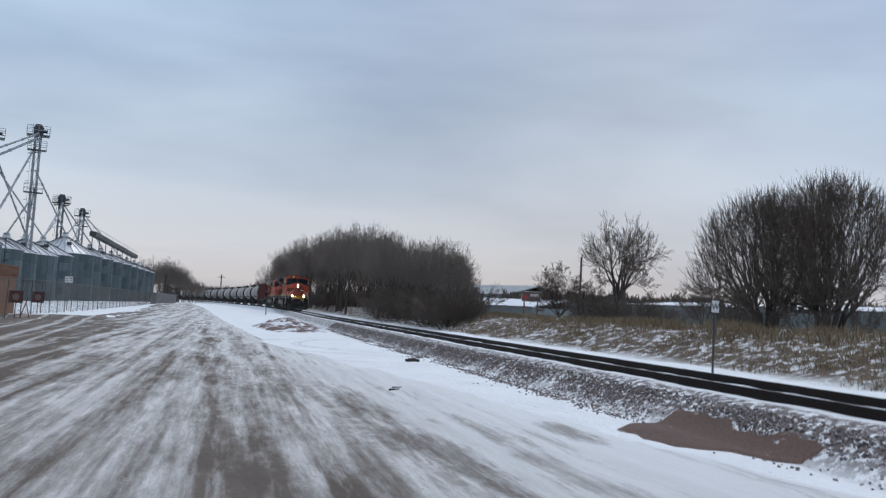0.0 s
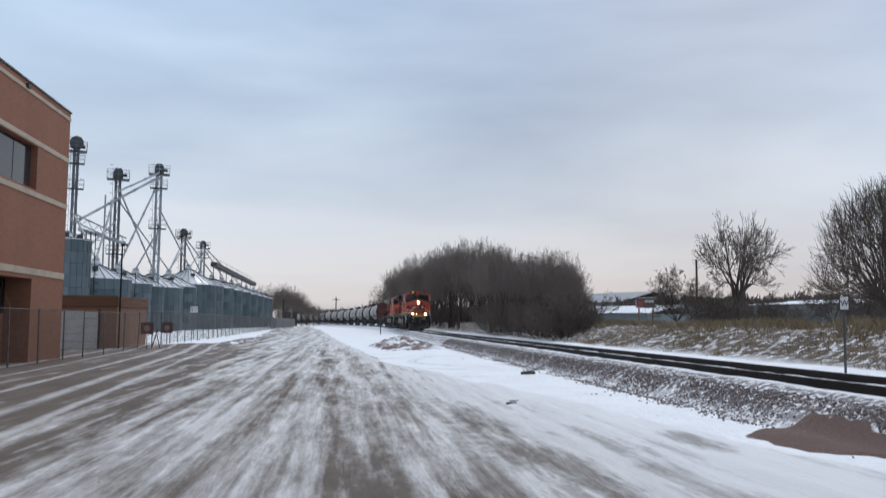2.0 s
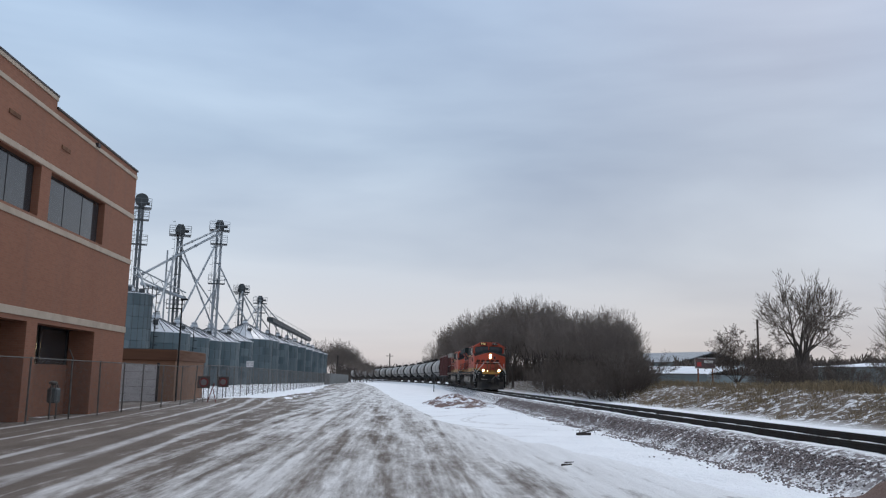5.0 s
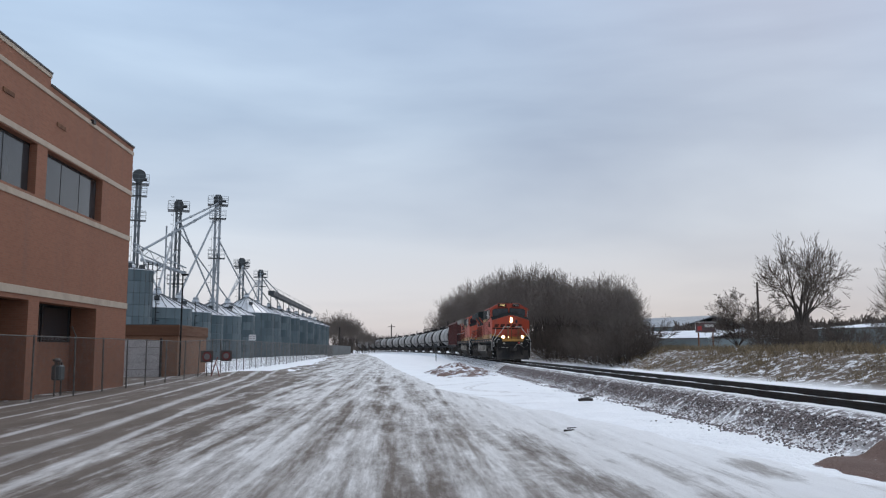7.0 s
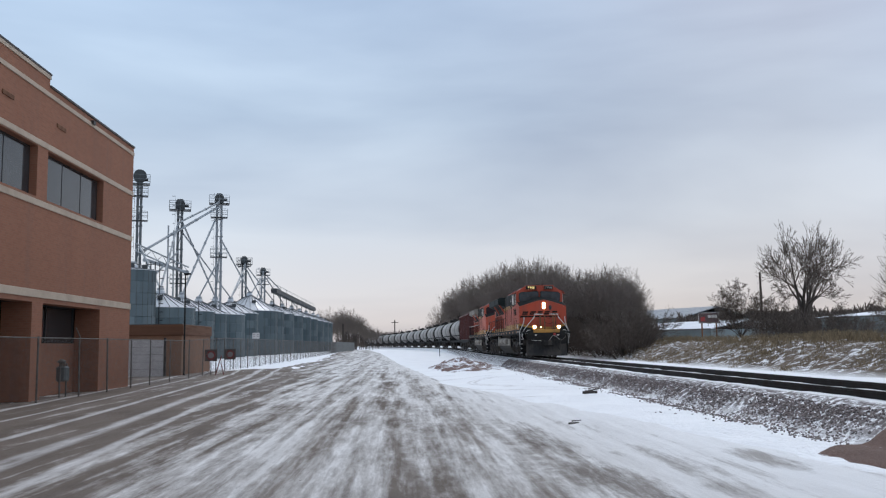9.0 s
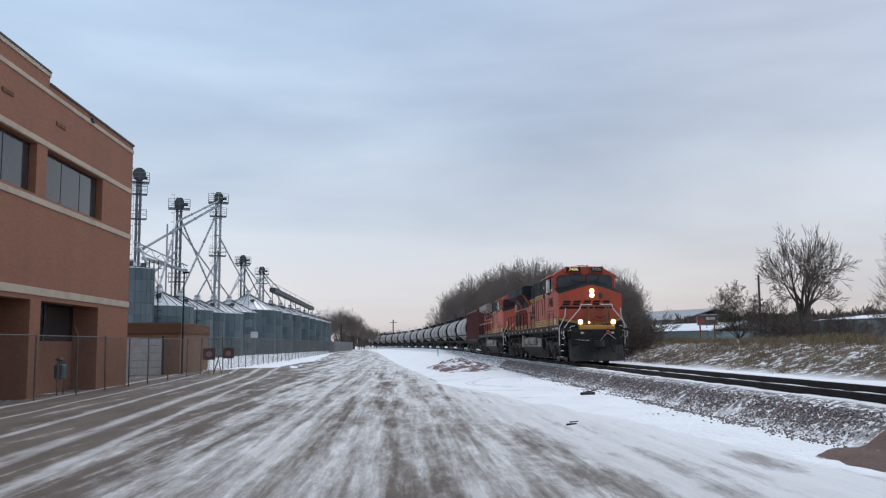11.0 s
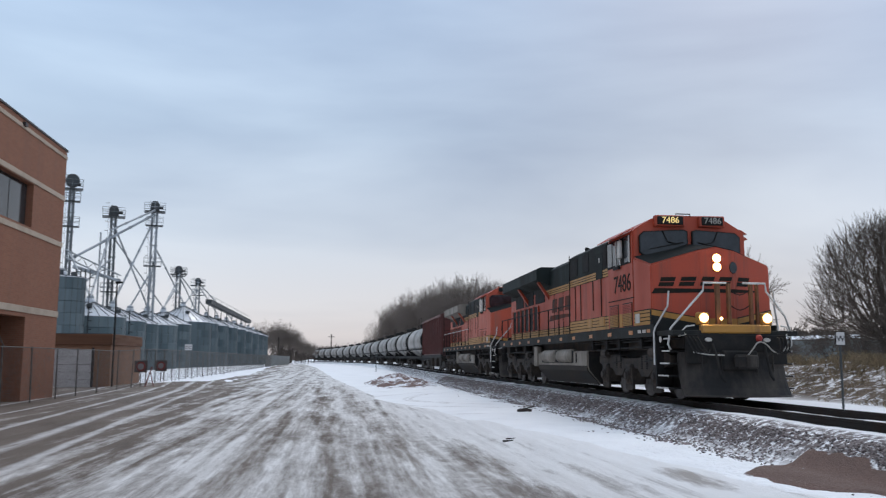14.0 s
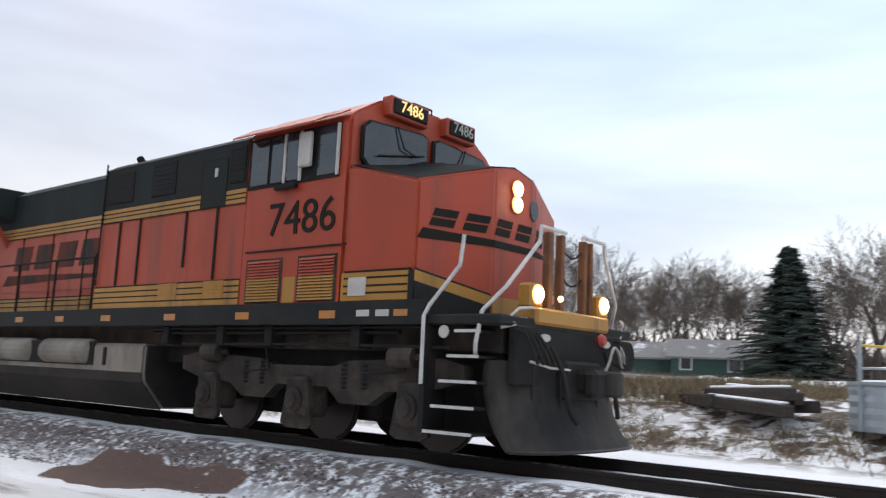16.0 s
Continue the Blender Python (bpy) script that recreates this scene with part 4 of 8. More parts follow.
MAT_BIN = corrugated()
MAT_BINROOF = worn("galvanised_roof_sheet", (0.62, 0.64, 0.67), (0.36, 0.37, 0.38), 0.4, 0.25, 0.4, 0.6)
MAT_ROOFRIB = worn("dark_roof_seam", (0.13, 0.14, 0.15), (0.08, 0.08, 0.08), 0.6, 0.3, 0.4)
MAT_STEEL = worn("galvanised_tower_steel", (0.36, 0.385, 0.405), (0.22, 0.22, 0.22), 0.5, 0.4, 0.5, 0.8)
MAT_LEG = worn("dull_grey_leg_steel", (0.16, 0.175, 0.185), (0.09, 0.09, 0.09), 0.55, 0.4, 0.5, 0.8)
MAT_DARKSTEEL = worn("dark_painted_steel", (0.055, 0.062, 0.066), (0.09, 0.08, 0.07), 0.6, 0.2, 0.5)


def grain_bin(x, y, r, eave, peak, sides=22, ladder=False):
    b = thing("grain_bin", "round corrugated steel grain bin with a ribbed cone roof", "grain bin", pose(x, y, 0, 0, 0, (x * 37) % 30), "grain bins in a row")
    rows = max(int(eave / 1.12), 3)
    h = eave / rows
    # rings of curved wall sheets, each a piece with a small lap
    n = 16
    for j in range(rows):
        for i in range(n):
            a0 = (i + (j % 2) / 2) * math.tau / n
            key = (round(r, 3), round(h, 3))
            if key not in SHEETS:
                bm = bmesh.new()
                w = math.tau / n
                k = 3
                inner = [[bm.verts.new(((r - 0.02 + q) * math.cos(w * t / k), (r - 0.02 + q) * math.sin(w * t / k), z)) for t in range(k + 1)] for q, z in ((0.03, 0.05), (0.05, h - 0.05), (0.0, h), (0.0, 0.0))]
                for u in range(4):
                    for t in range(k):
                        bm.faces.new((inner[u][t], inner[u][t + 1], inner[(u + 1) % 4][t + 1], inner[(u + 1) % 4][t]))
                bm.faces.new([inner[u][0] for u in range(4)][::-1])
                bm.faces.new([inner[u][k] for u in range(4)])
                bmesh.ops.recalc_face_normals(bm, faces=bm.faces)
                me = bpy.data.meshes.new("wall_sheet")
                bm.to_mesh(me)
                bm.free()
                me.materials.append(MAT_BIN)
                SHEETS[key] = me
            ob = new("wall_sheet", SHEETS[key])
            ob.parent = b
            ob.matrix_basis = pose(0, 0, j * h, 0, 0, math.degrees(a0))
    for i in range(24):
        a = i * math.tau / 24
        if i == 0:
            first = part("stiffener", tube(bmesh.new(), (r + 0.012, 0, 0), (r + 0.012, 0, eave), 0.028, n=4), MAT_DARKSTEEL, b)
        else:
            ob = new("stiffener", first.data)
            ob.parent = b
            ob.matrix_basis = pose(0, 0, 0, 0, 0, math.degrees(a))
    roof = part("roof", lathe(bmesh.new(), [(eave - 0.05, r + 0.12), (eave, r + 0.14), (peak - 0.35, 0.55), (peak, 0.5), (peak + 0.12, 0.35)], 24), MAT_BINROOF, b, "pale ribbed cone roof")
    rib = None
    for i in range(24):
        if rib is None:
            rib = part("roof_rib", tube(bmesh.new(), (r + 0.14, 0, eave + 0.03), (0.55, 0, peak - 0.31), 0.045, n=4), MAT_ROOFRIB, roof)
        else:
            ob = new("roof_rib", rib.data)
            ob.parent = roof
            ob.matrix_basis = pose(0, 0, 0, 0, 0, i * 15)
    part("roof_cap", lathe(bmesh.new(), [(peak, 0.4), (peak + 0.35, 0.4), (peak + 0.45, 0.15)], 12), MAT_STEEL, roof)
    for k in range(3):
        a = 0.5 + k * 2.1
        part("roof_vent", boxed(-0.25, 0.25, -0.3, 0.3, 0, 0.45, 0.05), MAT_DARKSTEEL, roof, at=pose(math.cos(a) * r * 0.55, math.sin(a) * r * 0.55, eave + (peak - eave) * 0.45, 0, 0, math.degrees(a)))
    if ladder:
        for sx in (-0.25, 0.25):
            part("ladder_rail", tube(bmesh.new(), (r + 0.35, sx, 0.3), (r + 0.35, sx, eave + 0.9), 0.03, n=5), MAT_BLACK, b)
        for k in range(int(eave / 0.9)):
            bm = bmesh.new()
            bent_tube(bm, [(r + 0.35, -0.3, 1 + k * 0.9), (r + 0.75, -0.3, 1 + k * 0.9), (r + 0.75, 0.3, 1 + k * 0.9), (r + 0.35, 0.3, 1 + k * 0.9)], 0.025, 4)
            part("cage_hoop", bm, MAT_BLACK, b)
    return b


SHEETS = {}


# nearest to farthest: bearing, distance, radius, eave, peak
BINS = [(-17.3, 97, 2.4, 9.9, 10.5), (-15.6, 104, 3.9, 6.2, 8.2), (-14.25, 112, 3.9, 6.1, 8.15), (-13.25, 120, 3.7, 6.1, 8.1), (-12.21, 129, 4.2, 6.3, 8.6), (-11.25, 138, 4.2, 6.8, 9.0),
        (-10.06, 149, 4.7, 7.6, 10.6), (-9.35, 158, 4.2, 7.8, 10.0), (-8.6, 168, 4.2, 7.8, 10.0), (-7.95, 178, 4.2, 7.8, 10.0), (-7.35, 188, 4.2, 7.8, 10.0),
        (-6.85, 198, 4.2, 7.7, 9.8), (-6.4, 208, 4.2, 7.6, 9.7), (-5.95, 219, 4.0, 7.6, 9.6), (-5.66, 230, 4.0, 7.6, 9.6)]


def railing(t, mat, x0, x1, y0, y1, z):
    pts = [(x0, y0), (x1, y0), (x1, y1), (x0, y1), (x0, y0)]
    for h in (0.55, 1.1):
        part("rail", bent_tube(bmesh.new(), [(x, y, z + h) for x, y in pts], 0.035, 4), mat, t)
    for (xa, ya), (xb, yb) in zip(pts, pts[1:]):
        for u in (0, 0.5):
            part("rail_post", tube(bmesh.new(), (xa + (xb - xa) * u, ya + (yb - ya) * u, z), (xa + (xb - xa) * u, ya + (yb - ya) * u, z + 1.1), 0.035, n=4), mat, t)


def elevator_leg(az, dist, height, width=1.1, twin=0.55, dark=False, dome=False, mids=()):
    x, y = polar(az, dist)
    mat = MAT_LEG if dark else MAT_STEEL
    t = thing("grain_elevator_leg", "tall steel bucket elevator leg with a railed head platform", "elevator", pose(x, y, 0, 0, 0, az * -1), "bucket elevator legs")
    for sx in (-1, 1):
        part("trunk", boxed(sx * twin - 0.16, sx * twin + 0.16, -0.2, 0.2, 0, height - 1.4, 0.02), mat, t)
    n = int(height / 2.4)
    for k in range(n):
        z0, z1 = k * 2.4, min((k + 1) * 2.4, height - 1.4)
        bm = bmesh.new()
        tube(bm, (-twin, -0.34, z0), (twin, -0.34, z1), 0.04, n=4)
        part("brace", bm, mat, t)
        part("collar", boxed(-twin - 0.22, twin + 0.22, -0.26, 0.26, z1 - 0.05, z1 + 0.05), mat, t)
    for sx in (-1, 1):
        part("ladder_rail", tube(bmesh.new(), (-twin - 0.38, sx * 0.18, 0), (-twin - 0.38, sx * 0.18, height - 0.5), 0.025, n=4), mat, t)
    for k in range(int(height / 1.2)):
        part("ladder_hoop", bent_tube(bmesh.new(), [(-twin - 0.38, -0.25, 1 + k * 1.2), (-twin - 0.72, -0.25, 1 + k * 1.2), (-twin - 0.72, 0.25, 1 + k * 1.2), (-twin - 0.38, 0.25, 1 + k * 1.2)], 0.02, 4), mat, t)
    for z, w in [(height - 2.0, width)] + [(m_, width * 0.75) for m_ in mids]:
        part("platform", boxed(-w - 0.4, w + 0.4, -w, w, z - 0.08, z, 0.01), MAT_DARKSTEEL, t)
        railing(t, mat, -w - 0.4, w + 0.4, -w, w, z)
    if dome:
        part("head", lathe(bmesh.new(), [(-0.4, 0.8), (0.4, 0.8)], 20, Matrix.Translation((0, 0, height - 1.0)) @ Matrix.Rotation(radians(90), 4, "X")), MAT_DARKSTEEL, t)
    else:
        part("head", prism(bmesh.new(), [(-0.62 * width, height - 1.9), (-0.62 * width, height - 1.05), (-0.35 * width, height - 0.6), (0.35 * width, height - 0.6), (0.62 * width, height - 1.05), (0.62 * width, height - 1.9)], -0.4, 0.4, "y"), MAT_DARKSTEEL, t)
    part("drive_motor", tube(bmesh.new(), (0.6 * width, 0, height - 1.4), (0.6 * width + 0.5, 0, height - 1.4), 0.2, n=10), MAT_DARKSTEEL, t)
    return x, y, height


def spout(a, b, r=0.16, name="grain_spout", label="long pale steel grain spout slanting between leg and bins"):
    s = thing(name, label, "spout", None, "grain spouts")
    r *= 0.72
    part("tube", tube(bmesh.new(), a, b, r, n=8), MAT_STEEL, s)
    a, b = Vector(a), Vector(b)
    for u in (0.0, 0.33, 0.66, 1.0):
        p = a.lerp(b, u)
        d = (b - a).normalized()
        part("flange", tube(bmesh.new(), p - d * 0.08, p + d * 0.08, r * 1.35, n=8), MAT_STEEL, s)


def build_bins():
    for i, (az, d, r, e, p) in enumerate(BINS):
        x, y = polar(az, d)
        grain_bin(x, y, r, e, p, ladder=i in (0, 1))
    t1 = elevator_leg(-17.0, 112, 24.1, 0.8, 0.2, True, True, (20.6, 17.5, 9.0))
    t2 = elevator_leg(-14.5, 116, 21.6, 0.95, 0.24, True, False, (10.0,))
    t3 = elevator_leg(-12.05, 121, 23.4, 0.95, 0.3, False, False, (14.0, 19.5))
    t4 = elevator_leg(-10.42, 152, 17.9, 0.95, 0.3, True, False, (15.6,))
    t5 = elevator_leg(-9.2, 167, 17.3, 0.9, 0.3, False, False, (13.5,))
    def at(az, d, z):
        x, y = polar(az, d)
        return (x, y, z)
    # spouts fan out from the heads to the bin tops
    runs = [((-12.1, 120, 20.8), (-16.6, 110, 13.6), 0.22), ((-12.1, 120, 21.4), (-14.6, 114, 17.6), 0.18), ((-12.3, 120.4, 19.0), (-14.25, 112, 8.4), 0.18),
            ((-11.95, 120.4, 16.5), (-10.06, 149, 10.9), 0.16), ((-12.15, 120.4, 13.0), (-13.25, 120, 8.4), 0.15), ((-12.0, 120.4, 14.5), (-12.21, 129, 8.9), 0.16),
            ((-14.5, 115.4, 18.6), (-12.21, 129, 8.9), 0.17), ((-14.5, 115.4, 17.0), (-11.25, 138, 9.3), 0.14), ((-14.6, 115.4, 17.8), (-15.6, 104, 8.5), 0.17),
            ((-14.6, 115.4, 14.0), (-16.4, 108, 9.5), 0.15), ((-16.9, 111, 14.0), (-15.6, 104, 8.5), 0.17), ((-16.6, 111, 12.5), (-14.0, 116, 11.4), 0.3),
            ((-10.4, 151, 15.2), (-11.25, 138, 9.3), 0.17), ((-10.4, 151, 15.6), (-9.35, 158, 10.6), 0.16), ((-10.4, 151, 14.0), (-11.25, 138, 9.3), 0.14), ((-10.35, 151, 15.8), (-8.6, 168, 10.7), 0.15),
            ((-9.2, 166, 15.2), (-10.0, 150, 10.6), 0.15), ((-9.2, 166, 15.4), (-7.95, 178, 10.7), 0.15), ((-9.2, 166, 15.8), (-7.0, 195, 10.4), 0.15), ((-9.2, 166, 14.2), (-9.6, 158, 10.4), 0.13)]
    for a, b, r in runs:
        spout(at(*a), at(*b), r)
    # the railed bridge between two legs and the covered conveyor along the far roofs
    br = thing("conveyor_bridge", "pale steel lattice conveyor bridge between the elevator legs", "conveyor")
    p, q = Vector(at(-17.2, 109, 13.4)), Vector(at(-13.9, 114, 11.0))
    for dz in (0.0, 0.9):
        part("chord", tube(bmesh.new(), p + Vector((0, 0, dz)), q + Vector((0, 0, dz)), 0.09, n=5), MAT_STEEL, br)
    for k in range(10):
        u, w = k / 10, (k + 1) / 10
        part("lattice_bar", tube(bmesh.new(), p.lerp(q, u) + Vector((0, 0, 0.9 * (k % 2))), p.lerp(q, w) + Vector((0, 0, 0.9 * ((k + 1) % 2))), 0.045, n=4), MAT_STEEL, br)
    sup = thing("pipe_scaffold", "slender pipe scaffold standing among the bins", "scaffold")
    for az in (-15.2, -14.85):
        part("upright", tube(bmesh.new(), at(az, 113, 0), at(az, 113, 17.5 - abs(az + 15.1) * 4), 0.11, n=5), MAT_STEEL, sup)
    for z in (10.5, 12.5, 14.5):
        part("ledger", tube(bmesh.new(), at(-15.2, 113, z), at(-14.85, 113, z - 0.2), 0.06, n=4), MAT_STEEL, sup)
    lad = thing("bin_ladder_tower", "dark caged ladder tower standing beside the tall bin", "ladder tower")
    for az in (-16.5, -16.22, -15.95):
        part("upright", tube(bmesh.new(), at(az, 99, 0), at(az, 99, 11.1), 0.07, n=5), MAT_DARKSTEEL, lad)
    for k in range(9):
        part("cage_bar", tube(bmesh.new(), at(-16.5, 98.9, 1.6 + k * 1.15), at(-15.95, 98.9, 1.6 + k * 1.15), 0.05, n=4), MAT_DARKSTEEL, lad)
    cv = thing("roof_conveyor", "dark covered conveyor running along the bin roofs", "conveyor")
    a, b = Vector(at(-8.5, 162, 11.6)), Vector(at(-5.9, 222, 10.6))
    d = (b - a).normalized()
    side = Vector((d.y, -d.x, 0)) * 0.55
    bm = bmesh.new()
    vs = [bm.verts.new(v) for v in (a - side, a + side, b + side, b - side)] + [bm.verts.new(v + Vector((0, 0, 0.8))) for v in (a - side, a + side, b + side, b - side)]
    for f in ((0, 1, 5, 4), (1, 2, 6, 5), (2, 3, 7, 6), (3, 0, 4, 7), (4, 5, 6, 7), (3, 2, 1, 0)):
        bm.faces.new([vs[i] for i in f])
    bmesh.ops.recalc_face_normals(bm, faces=bm.faces)
    part("trough", bm, MAT_DARKSTEEL, cv)
    for u in np.linspace(0, 1, 9):
        p = a.lerp(b, float(u))
        part("support", tube(bmesh.new(), (p.x, p.y, 7.5), (p.x, p.y, p.z + 0.1), 0.08, n=5), MAT_DARKSTEEL, cv)
        part("rail_post", tube(bmesh.new(), (p.x, p.y, p.z + 0.8), (p.x, p.y, p.z + 1.7), 0.04, n=4), MAT_STEEL, cv)
    part("hand_rail", tube(bmesh.new(), a + Vector((0, 0, 1.7)), b + Vector((0, 0, 1.7)), 0.04, n=4), MAT_STEEL, cv)


build_fence()
build_annex()
build_fence_signs()
build_bins()

# ---- the train ----
# Vehicles are built with x to the far side, y back from the front, z up from the rail.
def streaked(name, color, grime, amount):
    """Weathered body paint: broad fading, soot streaks run down by rain, chips and fine dust."""
    m, nt, b = node_material(name)
    fade = noise_fac(nt, coords(nt, (1, 1, 0.5)), 0.7, 5, 0.6, 0.38, 0.7)
    runs = noise_fac(nt, coords(nt, (1, 1, 0.07)), 3.2, 6, 0.68, 0.52, 0.76)
    chips = noise_fac(nt, coords(nt), 7.0, 6, 0.75, 0.66, 0.72)
    dust = noise_fac(nt, coords(nt), 34.0, 4, 0.7, 0.3, 0.7)
    col = mix(nt, math_node(nt, "MULTIPLY", fade, amount * 0.8), color, tuple(c * 0.55 + g * 0.45 for c, g in zip(color, grime)))
    col = mix(nt, math_node(nt, "MULTIPLY", runs, amount), col, grime)
    col = mix(nt, math_node(nt, "MULTIPLY", chips, 0.5), col, tuple(g * 0.5 for g in grime))
    col = mix(nt, 0.14, col, mix(nt, dust, (0.3, 0.3, 0.3), (1.0, 1.0, 1.0)), "MULTIPLY")
    nt.links.new(col, b.inputs["Base Color"])
    rr = nnode(nt, "ShaderNodeMapRange", To_Min=0.42, To_Max=0.7)
    nt.links.new(math_node(nt, "MAXIMUM", fade, runs), rr.inputs["Value"])
    nt.links.new(rr.outputs[0], b.inputs["Roughness"])
    bump(nt, b, fade, 0.05, 0.02)
    return m


def livery(name, orange, grime, amount):
    return {
        "orange": streaked(name + "_orange_paint", orange, grime, amount),
        "dark": worn(name + "_dark_green_paint", (0.016, 0.023, 0.022), grime, 0.78, 0, amount * 0.3, 1.0, 25, 0.08, (1, 1, 0.3)),
        "yellow": streaked(name + "_yellow_paint", (0.46, 0.22, 0.035), grime, amount),
        "sill": worn(name + "_sill_paint", (0.016, 0.018, 0.018), (0.07, 0.06, 0.05), 0.75, 0, 0.5, 2.0),
    }


LEAD = livery("bright", (0.44, 0.057, 0.021), (0.10, 0.058, 0.045), 0.65)
FADED = livery("faded", (0.50, 0.085, 0.04), (0.20, 0.13, 0.10), 0.75)


def glass_material():
    m, nt, b = node_material("dark_cab_glass")
    v = coords(nt)
    f = noise_fac(nt, v, 3.0, 4, 0.6, 0.3, 0.7)
    nt.links.new(mix(nt, f, (0.012, 0.016, 0.02), (0.035, 0.042, 0.05)), b.inputs["Base Color"])
    b.inputs["Roughness"].default_value = 0.06
    b.inputs["IOR"].default_value = 1.6
    return m


MAT_GLASS = glass_material()


def text_mesh(body, size, depth=0.006):
    cu = bpy.data.curves.new("lettering", "FONT")
    cu.body, cu.size, cu.extrude, cu.align_x, cu.align_y = body, size, depth, "CENTER", "CENTER"
    ob = bpy.data.objects.new("lettering", cu)
    scene.collection.objects.link(ob)
    me = bpy.data.meshes.new_from_object(ob.evaluated_get(bpy.context.evaluated_depsgraph_get()))
    bpy.data.objects.remove(ob)
    return me


def lettering(name, body, size, material, parent, m, stretch=1.0, label=""):
    me = text_mesh(body, size)
    me.materials.clear()
    me.materials.append(material)
    ob = new(name, me)
    ob.parent = parent
    ob.matrix_basis = m @ Matrix.Diagonal((stretch, 1, 1, 1))
    return tagged(ob, label)


NEAR = Matrix(((0, 0, -1, 0), (-1, 0, 0, 0), (0, 1, 0, 0), (0, 0, 0, 1)))   # x of a flat drawing runs forward on the near side
FRONT = Matrix(((1, 0, 0, 0), (0, 0, -1, 0), (0, 1, 0, 0), (0, 0, 0, 1)))


def flat_shape(bm, pts, m, depth=0.006):
    """A flat outline given in drawing coordinates, as a thin plate."""
    return prism(bm, pts, 0.0, depth, "z", m)


def logo_bars(parent, m, w, h, material):
    """The maker's mark as plain slanted bars over a swoosh bar."""
    n = 4
    bw = w / n
    for i in range(n):
        bm = bmesh.new()
        x = -w / 2 + i * bw
        sl = h * 0.5
        g = bw * 0.12
        flat_shape(bm, [(x, -h / 2), (x + bw - g - sl * 0.4, -h / 2), (x + bw - g, h / 2), (x + sl * 0.4, h / 2)], m)
        flat_shape(bm, [(x + bw * 0.42, -h * 0.14), (x + bw * 0.62, -h * 0.14), (x + bw * 0.66, h * 0.14), (x + bw * 0.46, h * 0.14)], m @ Matrix.Translation((0, 0, 0.002)))
        part("logo_bar", bm, material, parent)
    bm = flat_shape(bmesh.new(), [(-w * 0.62, -h * 1.12), (w * 0.05, -h * 1.0), (w * 0.48, -h * 0.98), (w * 0.48, -h * 0.86), (-w * 0.05, -h * 0.74), (-w * 0.56, -h * 0.68)], m)
    part("logo_swoosh", bm, material, parent)


def wheelset(parent, y, r=0.53):
    bm = bmesh.new()
    turn = Matrix.Rotation(radians(90), 4, "Y")
    for sx in (-1, 1):
        m = Matrix.Translation((sx * 0.755, 0, 0)) @ turn
        lathe(bm, [(-0.07, r * 0.45), (-0.07, r * 0.9), (-0.065, r), (0.05, r * 1.0), (0.065, r * 0.9), (0.03, r * 0.8), (0.03, r * 0.4)], 20, m)
        lathe(bm, [(-0.09, r + 0.028), (-0.065, r + 0.028)], 20, Matrix.Translation((sx * 0.69, 0, 0)) @ turn)
        for k in range(5):
            a = k * math.tau / 5
            tube(bm, (sx * 0.76, math.cos(a) * r * 0.5, math.sin(a) * r * 0.5), (sx * 0.83, math.cos(a) * r * 0.5, math.sin(a) * r * 0.5), 0.035, n=6)
    tube(bm, (-1.1, 0, 0), (1.1, 0, 0), 0.09, n=10)
    ob = part("wheelset", bm, MAT_WHEEL, parent, "worn steel wheels on their axle", pose(0, y, r))
    return ob


